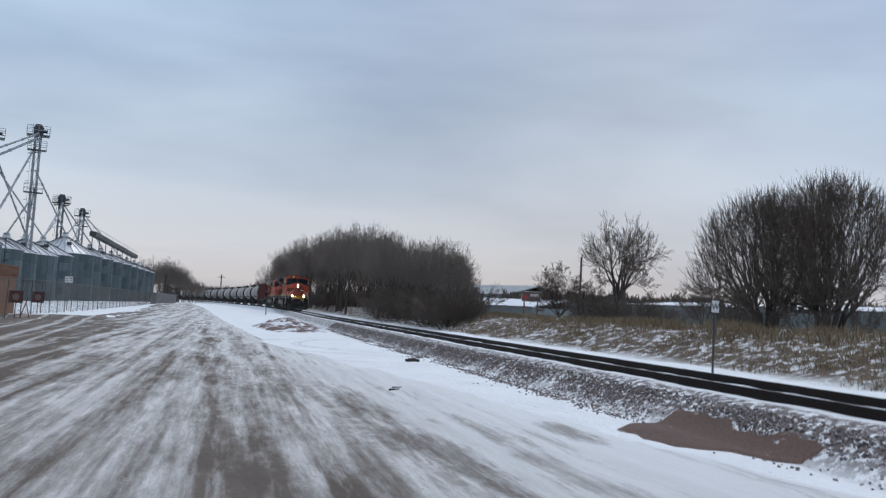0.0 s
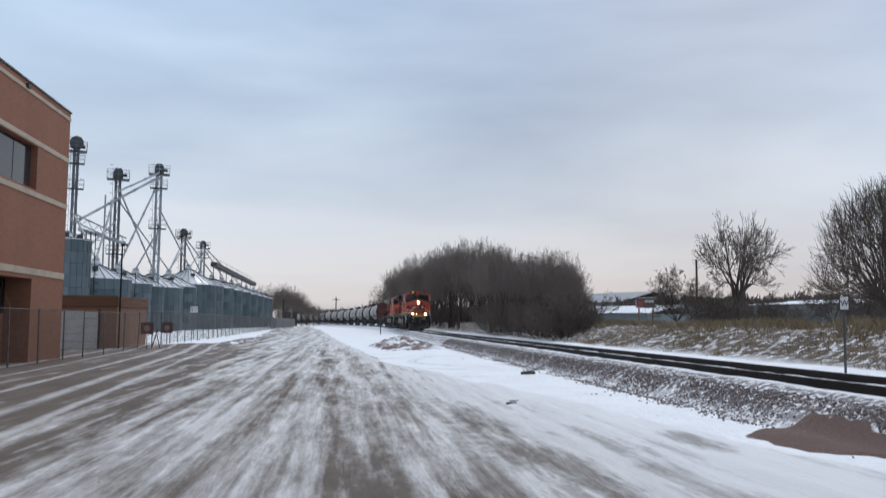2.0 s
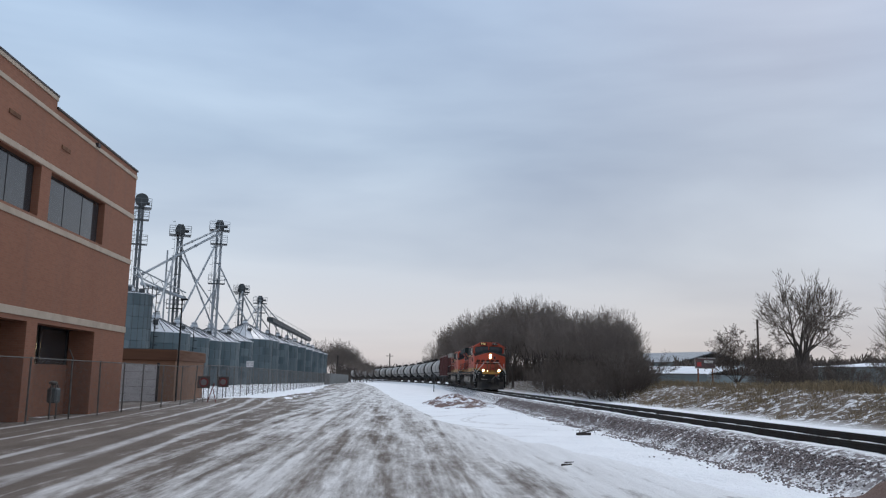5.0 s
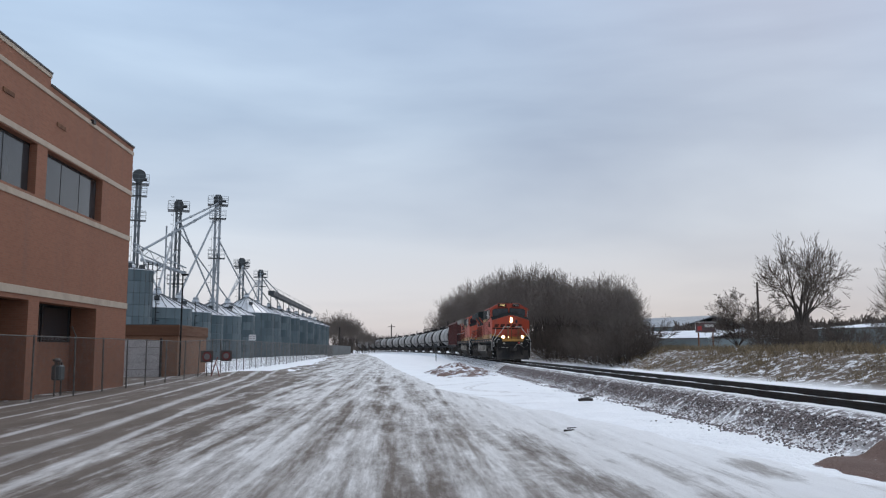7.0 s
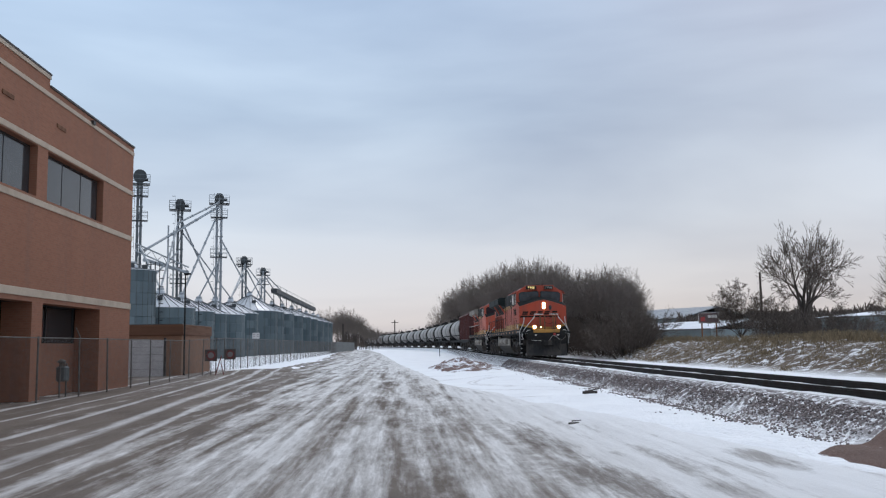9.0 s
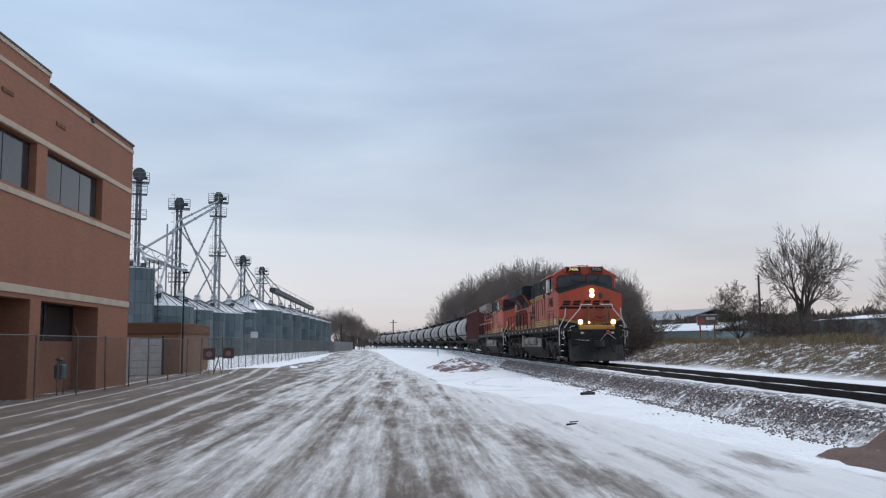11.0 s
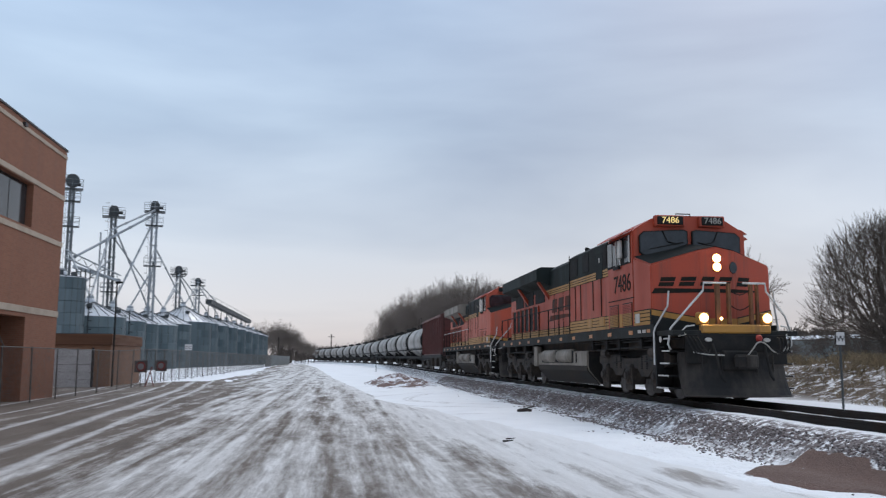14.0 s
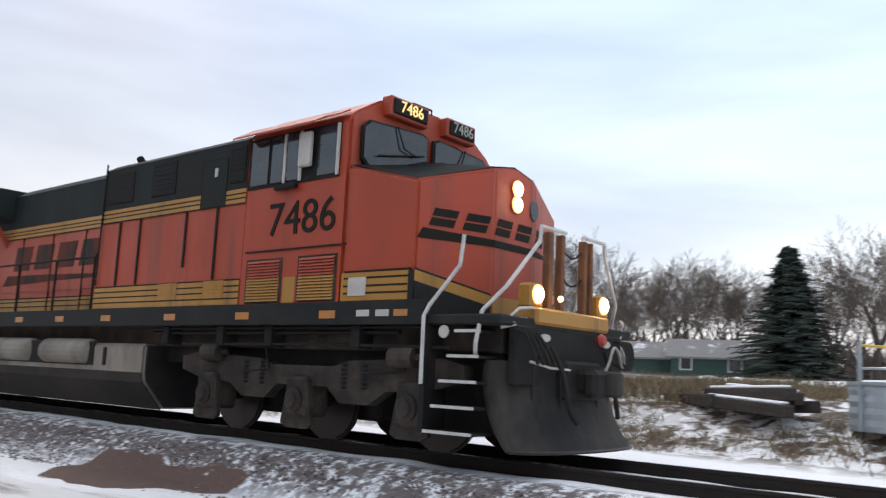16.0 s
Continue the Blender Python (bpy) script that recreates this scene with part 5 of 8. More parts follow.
def loco_truck(parent, y0, wheels):
    """Three-axle truck: side frames with axle boxes, springs, links and brake gear."""
    tr = part("truck_bolster", boxed(-0.9, 0.9, y0 - 2.3, y0 + 2.3, 0.75, 1.0, 0.04), MAT_UNDER, parent)
    for sx in (-1, 1):
        bm = bmesh.new()
        out = [(-2.75, 1.05), (-2.4, 1.12), (-0.9, 1.06), (-0.6, 0.98), (0.6, 0.98), (0.9, 1.06), (2.4, 1.12), (2.75, 1.05), (2.75, 0.86), (2.35, 0.76), (1.55, 0.70), (1.25, 0.52), (0.75, 0.52), (0.5, 0.72), (-0.5, 0.72), (-0.75, 0.52), (-1.25, 0.52), (-1.55, 0.70), (-2.35, 0.76), (-2.75, 0.86)]
        prism(bm, [(y0 + p[0], p[1]) for p in out], sx * 1.16, sx * 1.34, "x")
        part("side_frame", bm, MAT_UNDER, tr)
        for k in (-2.0, 0.0, 2.0):
            bm = boxed(-0.22, 0.22, -0.21, 0.21, -0.22, 0.30, 0.04)
            lathe(bm, [(0, 0.16), (0.05, 0.16), (0.07, 0.11), (0.1, 0.10)], 14, Matrix.Translation((sx * 0.20, 0, 0)) @ Matrix.Rotation(radians(90 * sx), 4, "Y"))
            part("axle_box", bm, MAT_UNDER, tr, at=Matrix.Translation((sx * 1.22, y0 + k, 0.53)))
            bm = bmesh.new()
            prism(bm, [(-0.30, 0.22), (-0.22, 0.62), (-0.12, 0.66), (0.12, 0.66), (0.22, 0.62), (0.30, 0.22), (0.2, 0.16), (-0.2, 0.16)], sx * 1.34, sx * 1.40, "x", Matrix.Translation((0, y0 + k, 0)))
            part("pedestal", bm, MAT_UNDER, tr)
        for k in (-1.0, 1.0):
            for j in (-0.18, 0.18):
                coil = [(0.028 * i, 0.10 if i % 2 else 0.07) for i in range(13)]
                part("spring", lathe(bmesh.new(), coil, 10, Matrix.Translation((sx * 1.27, y0 + k + j, 0.70))), MAT_BLACK, tr)
            bm = tube(bmesh.new(), (sx * 1.38, y0 + k * 1.9 - 0.16, 1.12), (sx * 1.38, y0 + k * 1.9 + 0.22, 1.12), 0.13, n=12)
            tube(bm, (sx * 1.38, y0 + k * 1.9 - 0.3, 1.12), (sx * 1.38, y0 + k * 1.9 + 0.3, 1.12), 0.04, n=8)
            part("brake_cylinder", bm, MAT_UNDER, tr)
        bm = bent_tube(bmesh.new(), [(sx * 1.42, y0 - 2.6, 1.24), (sx * 1.42, y0 - 0.4, 1.26), (sx * 1.42, y0 + 2.7, 1.22)], 0.022)
        bent_tube(bm, [(sx * 1.42, y0 - 2.0, 1.24), (sx * 1.40, y0 - 1.9, 0.95), (sx * 1.40, y0 - 1.2, 0.90)], 0.018)
        bent_tube(bm, [(sx * 1.42, y0 + 0.7, 1.24), (sx * 1.40, y0 + 0.6, 0.92), (sx * 1.40, y0 + 1.2, 0.86)], 0.018)
        part("brake_pipe", bm, MAT_BLACK, tr)
    for k in (-2.0, 0.0, 2.0):
        part("traction_motor", boxed(-0.62, 0.62, y0 + k - 0.75, y0 + k + 0.75, 0.28, 0.95, 0.08), MAT_BLACK, tr)
        wheels.append((wheelset(parent, y0 + k), y0 + k, 0.53))


NOSE_FRONT, NOSE_CORNER = 0.92, 1.28


def cab_and_nose(lo, pal):
    # nose shell with its gabled top, then the cab behind it
    zb = 1.60
    bm = bmesh.new()
    plan = [(-1.52, NOSE_CORNER, 3.25), (-0.45, NOSE_FRONT, 3.57), (0.0, NOSE_FRONT, 3.66), (0.45, NOSE_FRONT, 3.57), (1.52, NOSE_CORNER, 3.25)]
    back = [(-1.53, 2.5, 3.56), (-0.45, 2.5, 3.80), (0.0, 2.5, 3.92), (0.45, 2.5, 3.80), (1.53, 2.5, 3.56)]
    lo_f = [bm.verts.new((x, y, zb)) for x, y, z in plan]
    up_f = [bm.verts.new(p) for p in plan]
    up_b = [bm.verts.new(p) for p in back]
    lo_b = [bm.verts.new((x, y, zb)) for x, y, z in back]
    for i in range(4):
        bm.faces.new((lo_f[i], lo_f[i + 1], up_f[i + 1], up_f[i]))
    bm.faces.new((lo_b[0], lo_f[0], up_f[0], up_b[0]))
    bm.faces.new((lo_f[4], lo_b[4], up_b[4], up_f[4]))
    for i in range(4):
        bm.faces.new((up_f[i], up_f[i + 1], up_b[i + 1], up_b[i]))
    bm.faces.new(lo_b[::-1] + up_b)
    bm.faces.new(lo_f[::-1] + lo_b)
    bmesh.ops.recalc_face_normals(bm, faces=bm.faces)
    bmesh.ops.bevel(bm, geom=[e for e in bm.edges if e.calc_face_angle(0) > 0.25], offset=0.035, segments=2, affect="EDGES")
    nose = part("nose", bm, pal["orange"], lo, "orange nose with a pitched top")
    bm = bmesh.new()
    a = [(x * 0.985, y + 0.035, z + 0.02) for x, y, z in plan]
    b = [(x * 0.985, y - 0.02, z + 0.02) for x, y, z in back]
    va, vb = [bm.verts.new(p) for p in a], [bm.verts.new(p) for p in b]
    for i in range(4):
        bm.faces.new((va[i], va[i + 1], vb[i + 1], vb[i]))
    part("anti_glare_panel", bm, MAT_GLARE, nose, "matt dark panel before the windscreens")
    oct_ = [(-1.53, zb), (-1.53, 4.22), (-1.45, 4.32), (-0.95, 4.62), (-0.5, 4.69), (0.5, 4.69), (0.95, 4.62), (1.45, 4.32), (1.53, 4.22), (1.53, zb)]
    bm = prism(bmesh.new(), oct_, 2.5, 4.62, "y")
    bmesh.ops.bevel(bm, geom=[e for e in bm.edges if e.calc_face_angle(0) > 0.2], offset=0.04, segments=2, affect="EDGES")
    cab = part("cab", bm, pal["orange"], lo, "orange cab with a chamfered roof")
    # windscreens with dark gaskets
    for sx in (-1, 1):
        out = [(sx * 0.09, 3.93), (sx * 0.09, 4.24), (sx * 0.2, 4.28), (sx * 1.22, 4.22), (sx * 1.34, 4.12), (sx * 1.34, 3.72), (sx * 1.22, 3.62), (sx * 0.9, 3.66)]
        cx, cz = sum(p[0] for p in out) / 8, sum(p[1] for p in out) / 8
        big = [(cx + (p[0] - cx) * 1.05, cz + (p[1] - cz) * 1.10) for p in out]
        gasket = part("windscreen_gasket", prism(bmesh.new(), big, 2.44, 2.475, "y"), MAT_BLACK, cab)
        part("windscreen", prism(bmesh.new(), out, 2.425, 2.45, "y"), MAT_GLASS, gasket, "dark cab glass")
        wp = bent_tube(bmesh.new(), [(sx * 0.75, 2.40, 4.27), (sx * 0.62, 2.38, 3.98), (sx * 0.35, 2.38, 3.92)], 0.012)
        tube(wp, (sx * 1.1, 2.39, 3.78), (sx * 0.2, 2.39, 3.97), 0.014, n=5)
        part("wiper", wp, MAT_BLACK, cab)
    # number boards
    for x0, x1, mat in ((-0.90, -0.20, MAT_DIGIT), (0.30, 0.88, MAT_DIGIT_DIM)):
        nb = part("number_board", boxed(x0, x1, 2.33, 2.52, 4.42, 4.64, 0.02), MAT_BLACK, cab)
        part("board_hood", boxed(x0 - 0.05, x1 + 0.05, 2.36, 2.54, 4.38, 4.67, 0.02), pal["orange"], cab)
        if pal is LEAD:
            lettering("number", "7486", 0.225, mat, nb, Matrix.Translation(((x0 + x1) / 2, 2.322, 4.53)) @ FRONT, 1.05, "pale lit road number")
    bm = bent_tube(bmesh.new(), [(-0.35, 2.5, 4.66), (-0.35, 2.5, 4.73), (0.05, 2.5, 4.73), (0.05, 2.5, 4.66)], 0.014)
    part("roof_grab", bm, MAT_BLACK, cab)
    part("roof_hatch", boxed(-0.45, 0.3, 3.0, 3.8, 4.68, 4.72, 0.01), pal["orange"], cab)
    part("roof_aerial", tube(bmesh.new(), (0.4, 3.6, 4.68), (0.4, 3.6, 4.86), 0.05, 0.03), MAT_BLACK, cab)
    # side windows, mirror and awning
    for sx in (-1, 1):
        fr = part("window_frame", boxed(sx * 1.525, sx * 1.545, 2.66, 4.56, 3.44, 4.18), MAT_BLACK, cab)
        for y0, y1 in ((2.72, 3.08), (3.46, 4.05), (4.12, 4.5)):
            part("side_window", boxed(sx * 1.54, sx * 1.556, y0, y1, 3.49, 4.14), MAT_GLASS, fr)
        for y0 in (2.66, 3.40, 3.73):
            part("window_bar", boxed(sx * 1.55, sx * 1.57, y0, y0 + 0.05, 3.46, 4.16), MAT_PALE, fr)
        part("mirror", boxed(sx * 1.58, sx * 1.66, 3.14, 3.38, 3.62, 4.10, 0.02), MAT_PALE, cab, "pale wind deflector beside the window")
        part("arm_rest", boxed(sx * 1.54, sx * 1.62, 3.45, 3.9, 3.36, 3.44, 0.02), MAT_BLACK, cab)
        aw = bmesh.new()
        prism(aw, [(sx * 1.46, 4.37), (sx * 1.80, 4.17), (sx * 1.80, 4.145), (sx * 1.46, 4.33)], 2.9, 4.66, "y")
        prism(aw, [(sx * 1.46, 4.365), (sx * 1.64, 4.26), (sx * 1.64, 4.24), (sx * 1.46, 4.335)], 2.6, 2.9, "y")
        part("awning", aw, pal["orange"], cab)
        # louvred grilles low on the cab side; dark backing paints the shade between slats
        for y0, y1 in ((2.60, 3.36), (3.68, 4.46)):
            g = part("grille", boxed(sx * 1.525, sx * 1.538, y0, y1, 1.80, 2.42), MAT_UNDER, cab)
            for k in range(14):
                z = 1.83 + k * 0.041
                part("louvre", prism(bmesh.new(), [(sx * 1.54, z + 0.03), (sx * 1.56, z), (sx * 1.56, z - 0.006), (sx * 1.54, z + 0.006)], y0 + 0.04, y1 - 0.04, "y"), pal["orange"] if z > 2.13 else pal["yellow"], g)
        part("grille_ledge", boxed(sx * 1.53, sx * 1.55, 2.45, 4.5, 2.52, 2.54), MAT_BLACK, cab)
    if pal is LEAD:
        lettering("number", "7486", 0.66, MAT_LOGO, cab, Matrix.Translation((-1.536, 3.36, 2.935)) @ NEAR, 1.06, "dark road number on the cab side")
    # stripes round the nose and cab
    for sx in (-1, 1):
        for z0, z1, mat in ((1.80, 2.15, "yellow"),):
            bm = boxed(sx * 1.522, sx * 1.536, 1.36, 2.5, z0, z1)
            part("stripe", bm, pal[mat], cab)
            part("stripe", boxed(sx * 1.531, sx * 1.536, 3.40, 3.64, z0, z1), pal[mat], cab)
        for z in (1.88, 1.97, 2.07):
            part("pinstripe", boxed(sx * 1.537, sx * 1.541, 1.36, 2.45, z, z + 0.022), MAT_LOGO, cab)
        part("pinstripe", boxed(sx * 1.535, sx * 1.54, 1.3, 2.45, 2.15, 2.175), MAT_LOGO, cab)
        part("pale_plate", boxed(sx * 1.538, sx * 1.55, 2.05, 2.36, 1.86, 2.09), MAT_PALE, cab)
        # the stripe sweeps down over the facet of the nose to a point on the front
        p0 = Vector((sx * 1.52, NOSE_CORNER, 0))
        d = Vector((-sx * 1.07, NOSE_FRONT - NOSE_CORNER, 0)).normalized()
        nrm = Vector((sx * (NOSE_CORNER - NOSE_FRONT), -1.07, 0)).normalized()
        for u0, u1, za, zb_, zc, zd, mat in ((0.0, 1.10, 2.02, 1.80, 2.15, 1.93, "yellow"), (0.0, 1.10, 1.60, 1.60, 2.02, 1.80, "sill"), (0.0, 1.10, 2.15, 1.93, 2.175, 1.955, "dark")):
            bm = bmesh.new()
            q = [p0 + d * u0 + Vector((0, 0, za)), p0 + d * u1 + Vector((0, 0, zb_)), p0 + d * u1 + Vector((0, 0, zd)), p0 + d * u0 + Vector((0, 0, zc))]
            f0 = [bm.verts.new(v + nrm * 0.004) for v in q]
            f1 = [bm.verts.new(v + nrm * 0.016) for v in q]
            bm.faces.new(f1)
            for i in range(4):
                bm.faces.new((f0[i], f0[(i + 1) % 4], f1[(i + 1) % 4], f1[i]))
            bmesh.ops.recalc_face_normals(bm, faces=bm.faces)
            part("nose_stripe", bm, pal[mat], nose)
        part("side_skirt", boxed(sx * 1.522, sx * 1.534, NOSE_CORNER, 1.36, 1.6, 2.15), pal["sill"], cab)
    part("front_stripe", boxed(-0.46, 0.46, NOSE_FRONT - 0.02, NOSE_FRONT - 0.002, 1.68, 1.93), pal["yellow"], nose)
    # lamps on the nose
    for z in (3.38, 3.17):
        rim = part("lamp_rim", lathe(bmesh.new(), [(0, 0.125), (0.02, 0.125), (0.03, 0.115)], 20, Matrix.Translation((0, NOSE_FRONT + 0.005, z)) @ Matrix.Rotation(radians(90), 4, "X")), pal["orange"], nose)
        # disc behind the lens; on the leader it glows as an added halo
        part("halo_disc", lathe(bmesh.new(), [(0, 0.112), (0.012, 0.108)], 20, Matrix.Translation((0, NOSE_FRONT - 0.025, z)) @ Matrix.Rotation(radians(90), 4, "X")), MAT_HALO if pal is LEAD else MAT_GLASS, rim)
        part("headlight", lathe(bmesh.new(), [(0, 0.09), (0.016, 0.085), (0.026, 0.05)], 18, Matrix.Translation((0, NOSE_FRONT - 0.037, z)) @ Matrix.Rotation(radians(90), 4, "X")), MAT_LAMP if pal is LEAD else MAT_GLASS, rim, "lit headlight" if pal is LEAD else "")
    part("nose_window", lathe(bmesh.new(), [(0, 0.11), (0.02, 0.10)], 14, Matrix.Translation((0.42, NOSE_FRONT, 3.16)) @ Matrix.Rotation(radians(90), 4, "X") @ Matrix.Diagonal((0.9, 1.35, 1, 1))), MAT_GLASS, nose)
    # mark on the nose: slanted bars over a long tapering bar, across facets and front
    if pal is LEAD:
        for sx in (-1, 1):
            d = Vector((-sx * 1.07, NOSE_FRONT - NOSE_CORNER, 0)).normalized() * -sx
            nrm = Vector((sx * (NOSE_CORNER - NOSE_FRONT), -1.07, 0)).normalized()
            c = Vector((sx * 0.98, (NOSE_FRONT + NOSE_CORNER) / 2, 2.82)) + nrm * 0.004
            m = Matrix.Translation(c) @ Matrix(((d.x, 0, nrm.x, 0), (d.y, 0, nrm.y, 0), (0, 1, 0, 0), (0, 0, 0, 1)))
            for x0 in ((-0.40, 0.08) if sx < 0 else (-0.52,)):
                split_bar(nose, m, x0, 0.44)
            bm = flat_shape(bmesh.new(), [(-0.56, -0.28), (0.56, -0.27), (0.56, -0.18), (-0.48, -0.15)] if sx < 0 else [(-0.56, -0.27), (0.1, -0.24), (0.1, -0.20), (-0.56, -0.18)], m)
            part("logo_swoosh", bm, MAT_LOGO, nose)
        m = Matrix.Translation((0, NOSE_FRONT - 0.004, 2.82)) @ FRONT
        for x0 in (-0.44, 0.0):
            split_bar(nose, m, x0, 0.40)
        part("logo_swoosh", flat_shape(bmesh.new(), [(-0.45, -0.27), (0.45, -0.27), (0.45, -0.18), (-0.45, -0.18)], m), MAT_LOGO, nose)


def split_bar(parent, m, x0, w):
    """One slanted dark bar of the mark, split along its middle by a thin gap."""
    for z0, z1 in ((-0.11, -0.012), (0.012, 0.11)):
        part("logo_bar", flat_shape(bmesh.new(), [(x0 + 0.04 + z0 * 0.36, z0), (x0 + w - 0.05 + z0 * 0.36, z0), (x0 + w - 0.05 + z1 * 0.36, z1), (x0 + 0.04 + z1 * 0.36, z1)], m), MAT_LOGO, parent)


def hood(lo, pal):
    top = part("electrical_cabinet", prism(bmesh.new(), [(-1.5, 1.6), (-1.5, 4.22), (-1.3, 4.34), (1.3, 4.34), (1.5, 4.22), (1.5, 1.6)], 4.63, 8.7, "y"), pal["orange"], lo)
    long_ = part("engine_hood", prism(bmesh.new(), [(-0.98, 1.6), (-0.98, 4.32), (-0.8, 4.46), (0.8, 4.46), (0.98, 4.32), (0.98, 1.6)], 8.72, 21.0, "y"), pal["orange"], lo)
    part("upper_panel", boxed(-1.512, 1.512, 4.64, 8.69, 3.5, 4.20), pal["dark"], top)
    part("roof_panel", prism(bmesh.new(), [(-1.514, 4.20), (-1.514, 4.232), (-1.31, 4.356), (1.31, 4.356), (1.514, 4.232), (1.514, 4.20)], 4.64, 8.69, "y"), pal["dark"], top)
    part("upper_panel", boxed(-0.99, 0.99, 8.73, 20.98, 3.62, 4.30), pal["dark"], long_)
    part("roof_panel", prism(bmesh.new(), [(-0.994, 4.30), (-0.994, 4.332), (-0.81, 4.476), (0.81, 4.476), (0.994, 4.332), (0.994, 4.30)], 8.73, 20.98, "y"), pal["dark"], long_)
    for sx in (-1, 1):
        part("stripe", boxed(sx * 1.505, sx * 1.514, 4.64, 8.69, 3.27, 3.5), pal["yellow"], top)
        part("stripe", boxed(sx * 0.982, sx * 0.994, 8.73, 14.0, 3.38, 3.62), pal["yellow"], long_)
        part("stripe", boxed(sx * 1.505, sx * 1.514, 4.64, 8.69, 1.80, 2.15), pal["yellow"], top)
        part("stripe", boxed(sx * 0.982, sx * 0.994, 8.73, 20.9, 1.72, 2.1), pal["yellow"], long_)
        for z in (3.27, 3.35, 3.42, 1.88, 1.97, 2.06, 2.15):
            part("pinstripe", boxed(sx * 1.512, sx * 1.518, 4.64, 8.69, z, z + 0.02), MAT_LOGO, top)
        for z in (3.38, 3.46, 3.53, 1.82, 1.93, 2.03, 2.1):
            part("pinstripe", boxed(sx * 0.99, sx * 0.998, 8.73, 20.9 if z < 3 else 14.0, z, z + 0.02), MAT_LOGO, long_)
        # door seams, doors and upper hatches
        for y in (5.3, 6.10, 7.42, 8.05):
            part("door_seam", boxed(sx * 1.505, sx * 1.522, y - 0.022, y + 0.022, 2.18 if y != 6.10 else 2.4, 3.27), MAT_BLACK, top)
        for y in (7.0, 8.95, 10.2, 11.5, 12.8):
            part("door_seam", boxed(sx * 0.985, sx * 1.004, y - 0.015, y + 0.015, 1.75, 3.4), MAT_BLACK, long_) if y > 8.7 else None
        for y0, y1, z0, z1 in ((7.72, 8.55, 3.6, 4.12), (6.47, 7.16, 3.6, 4.16), (4.68, 5.05, 3.6, 4.16)):
            h = part("hatch", boxed(sx * 1.512, sx * 1.524, y0, y1, z0, z1, 0.01), MAT_BLACK, top)
            for k in range(7):
                z = z0 + (z1 - z0) * (k + 0.5) / 7
                part("louvre", boxed(sx * 1.524, sx * 1.530, y0 + 0.04, y1 - 0.04, z - 0.012, z + 0.012), MAT_BLACK, h)
        part("hatch", boxed(sx * 1.512, sx * 1.520, 5.12, 5.75, 3.28, 4.02, 0.01), pal["dark"], top)
        part("latch", boxed(sx * 1.52, sx * 1.535, 5.35, 5.42, 3.75, 3.88), MAT_PALE, top)
        for y0 in (5.0, 6.2):
            g = part("vent", boxed(sx * 1.514, sx * 1.522, y0, y0 + 0.5, 1.9, 2.16), pal["yellow"], top)
            for k in range(5):
                part("louvre", boxed(sx * 1.522, sx * 1.532, y0 + 0.03, y0 + 0.47, 1.93 + k * 0.05, 1.945 + k * 0.05), pal["yellow"], g)
        part("pipe", tube(bmesh.new(), (sx * 1.53, 8.66, 2.2), (sx * 1.53, 8.64, 4.34), 0.015), MAT_BLACK, top)
        # walkway, its rail and posts
        part("walkway", boxed(sx * 0.98, sx * 1.53, 8.72, 21.0, 1.58, 1.68), pal["sill"], lo)
        post_ys = (8.8, 10.2, 11.7, 13.2, 14.7, 16.2, 17.7, 19.2, 20.6)
        hr = part("handrail", bent_tube(bmesh.new(), [(sx * 1.47, 8.45, 3.25), (sx * 1.49, 8.8, 2.72), (sx * 1.5, 20.6, 2.72), (sx * 1.46, 21.0, 2.3)], 0.02), MAT_BLACK if pal is LEAD else MAT_RAILWHITE, lo)
        for y in post_ys:
            part("handrail_post", tube(bmesh.new(), (sx * 1.5, y, 1.66), (sx * 1.5, y, 2.72), 0.022, n=6), MAT_BLACK, hr)
        # radiator compartment with its screens
        part("radiator_screen", boxed(sx * 0.985, sx * 1.01, 15.3, 20.4, 2.15, 3.1, 0.01), MAT_BLACK, long_)
        for k in range(7):
            part("screen_post", boxed(sx * 1.005, sx * 1.05, 15.3 + k * 0.85 - 0.05, 15.3 + k * 0.85 + 0.05, 2.12, 3.12), pal["orange"], long_)
        for k in range(3):
            part("intake", boxed(sx * 0.985, sx * 1.012, 14.3 + k * 1.95, 15.9 + k * 1.95, 3.2, 3.76, 0.02), MAT_BLACK, long_)
        part("brace", prism(bmesh.new(), [(sx * 0.98, 3.2), (sx * 1.45, 3.9), (sx * 1.38, 3.95), (sx * 0.98, 3.4)], 13.6, 13.75, "y"), pal["orange"], long_)
        part("brace", prism(bmesh.new(), [(sx * 0.98, 3.2), (sx * 1.45, 3.9), (sx * 1.38, 3.95), (sx * 0.98, 3.4)], 17.2, 17.35, "y"), pal["orange"], long_)
    part("radiator_wing", prism(bmesh.new(), [(-1.53, 3.98), (-1.53, 4.40), (-1.35, 4.48), (1.35, 4.48), (1.53, 4.40), (1.53, 3.98), (1.0, 3.78), (-1.0, 3.78)], 13.4, 20.3, "y"), pal["dark"] if pal is LEAD else MAT_TANKGREY, lo, "overhanging radiator wing")
    part("exhaust_stack", boxed(-0.35, 0.35, 11.6, 12.5, 4.46, 4.62, 0.03), MAT_BLACK, lo)
    part("horn", tube(bmesh.new(), (-0.7, 8.8, 4.55), (-0.95, 8.6, 4.57), 0.03, 0.07), MAT_BLACK, lo)
    if pal is LEAD:
        holder = part("hood_plate", boxed(-0.992, -0.985, 9.4, 13.6, 2.25, 3.32), pal["orange"], long_)
        logo_bars(holder, Matrix.Translation((-0.993, 11.3, 2.95)) @ NEAR, 3.7, 0.50, MAT_LOGO_WORN)
    else:
        part("hood_plate", boxed(-0.992, -0.985, 9.4, 13.6, 2.25, 3.32), pal["orange"], long_)


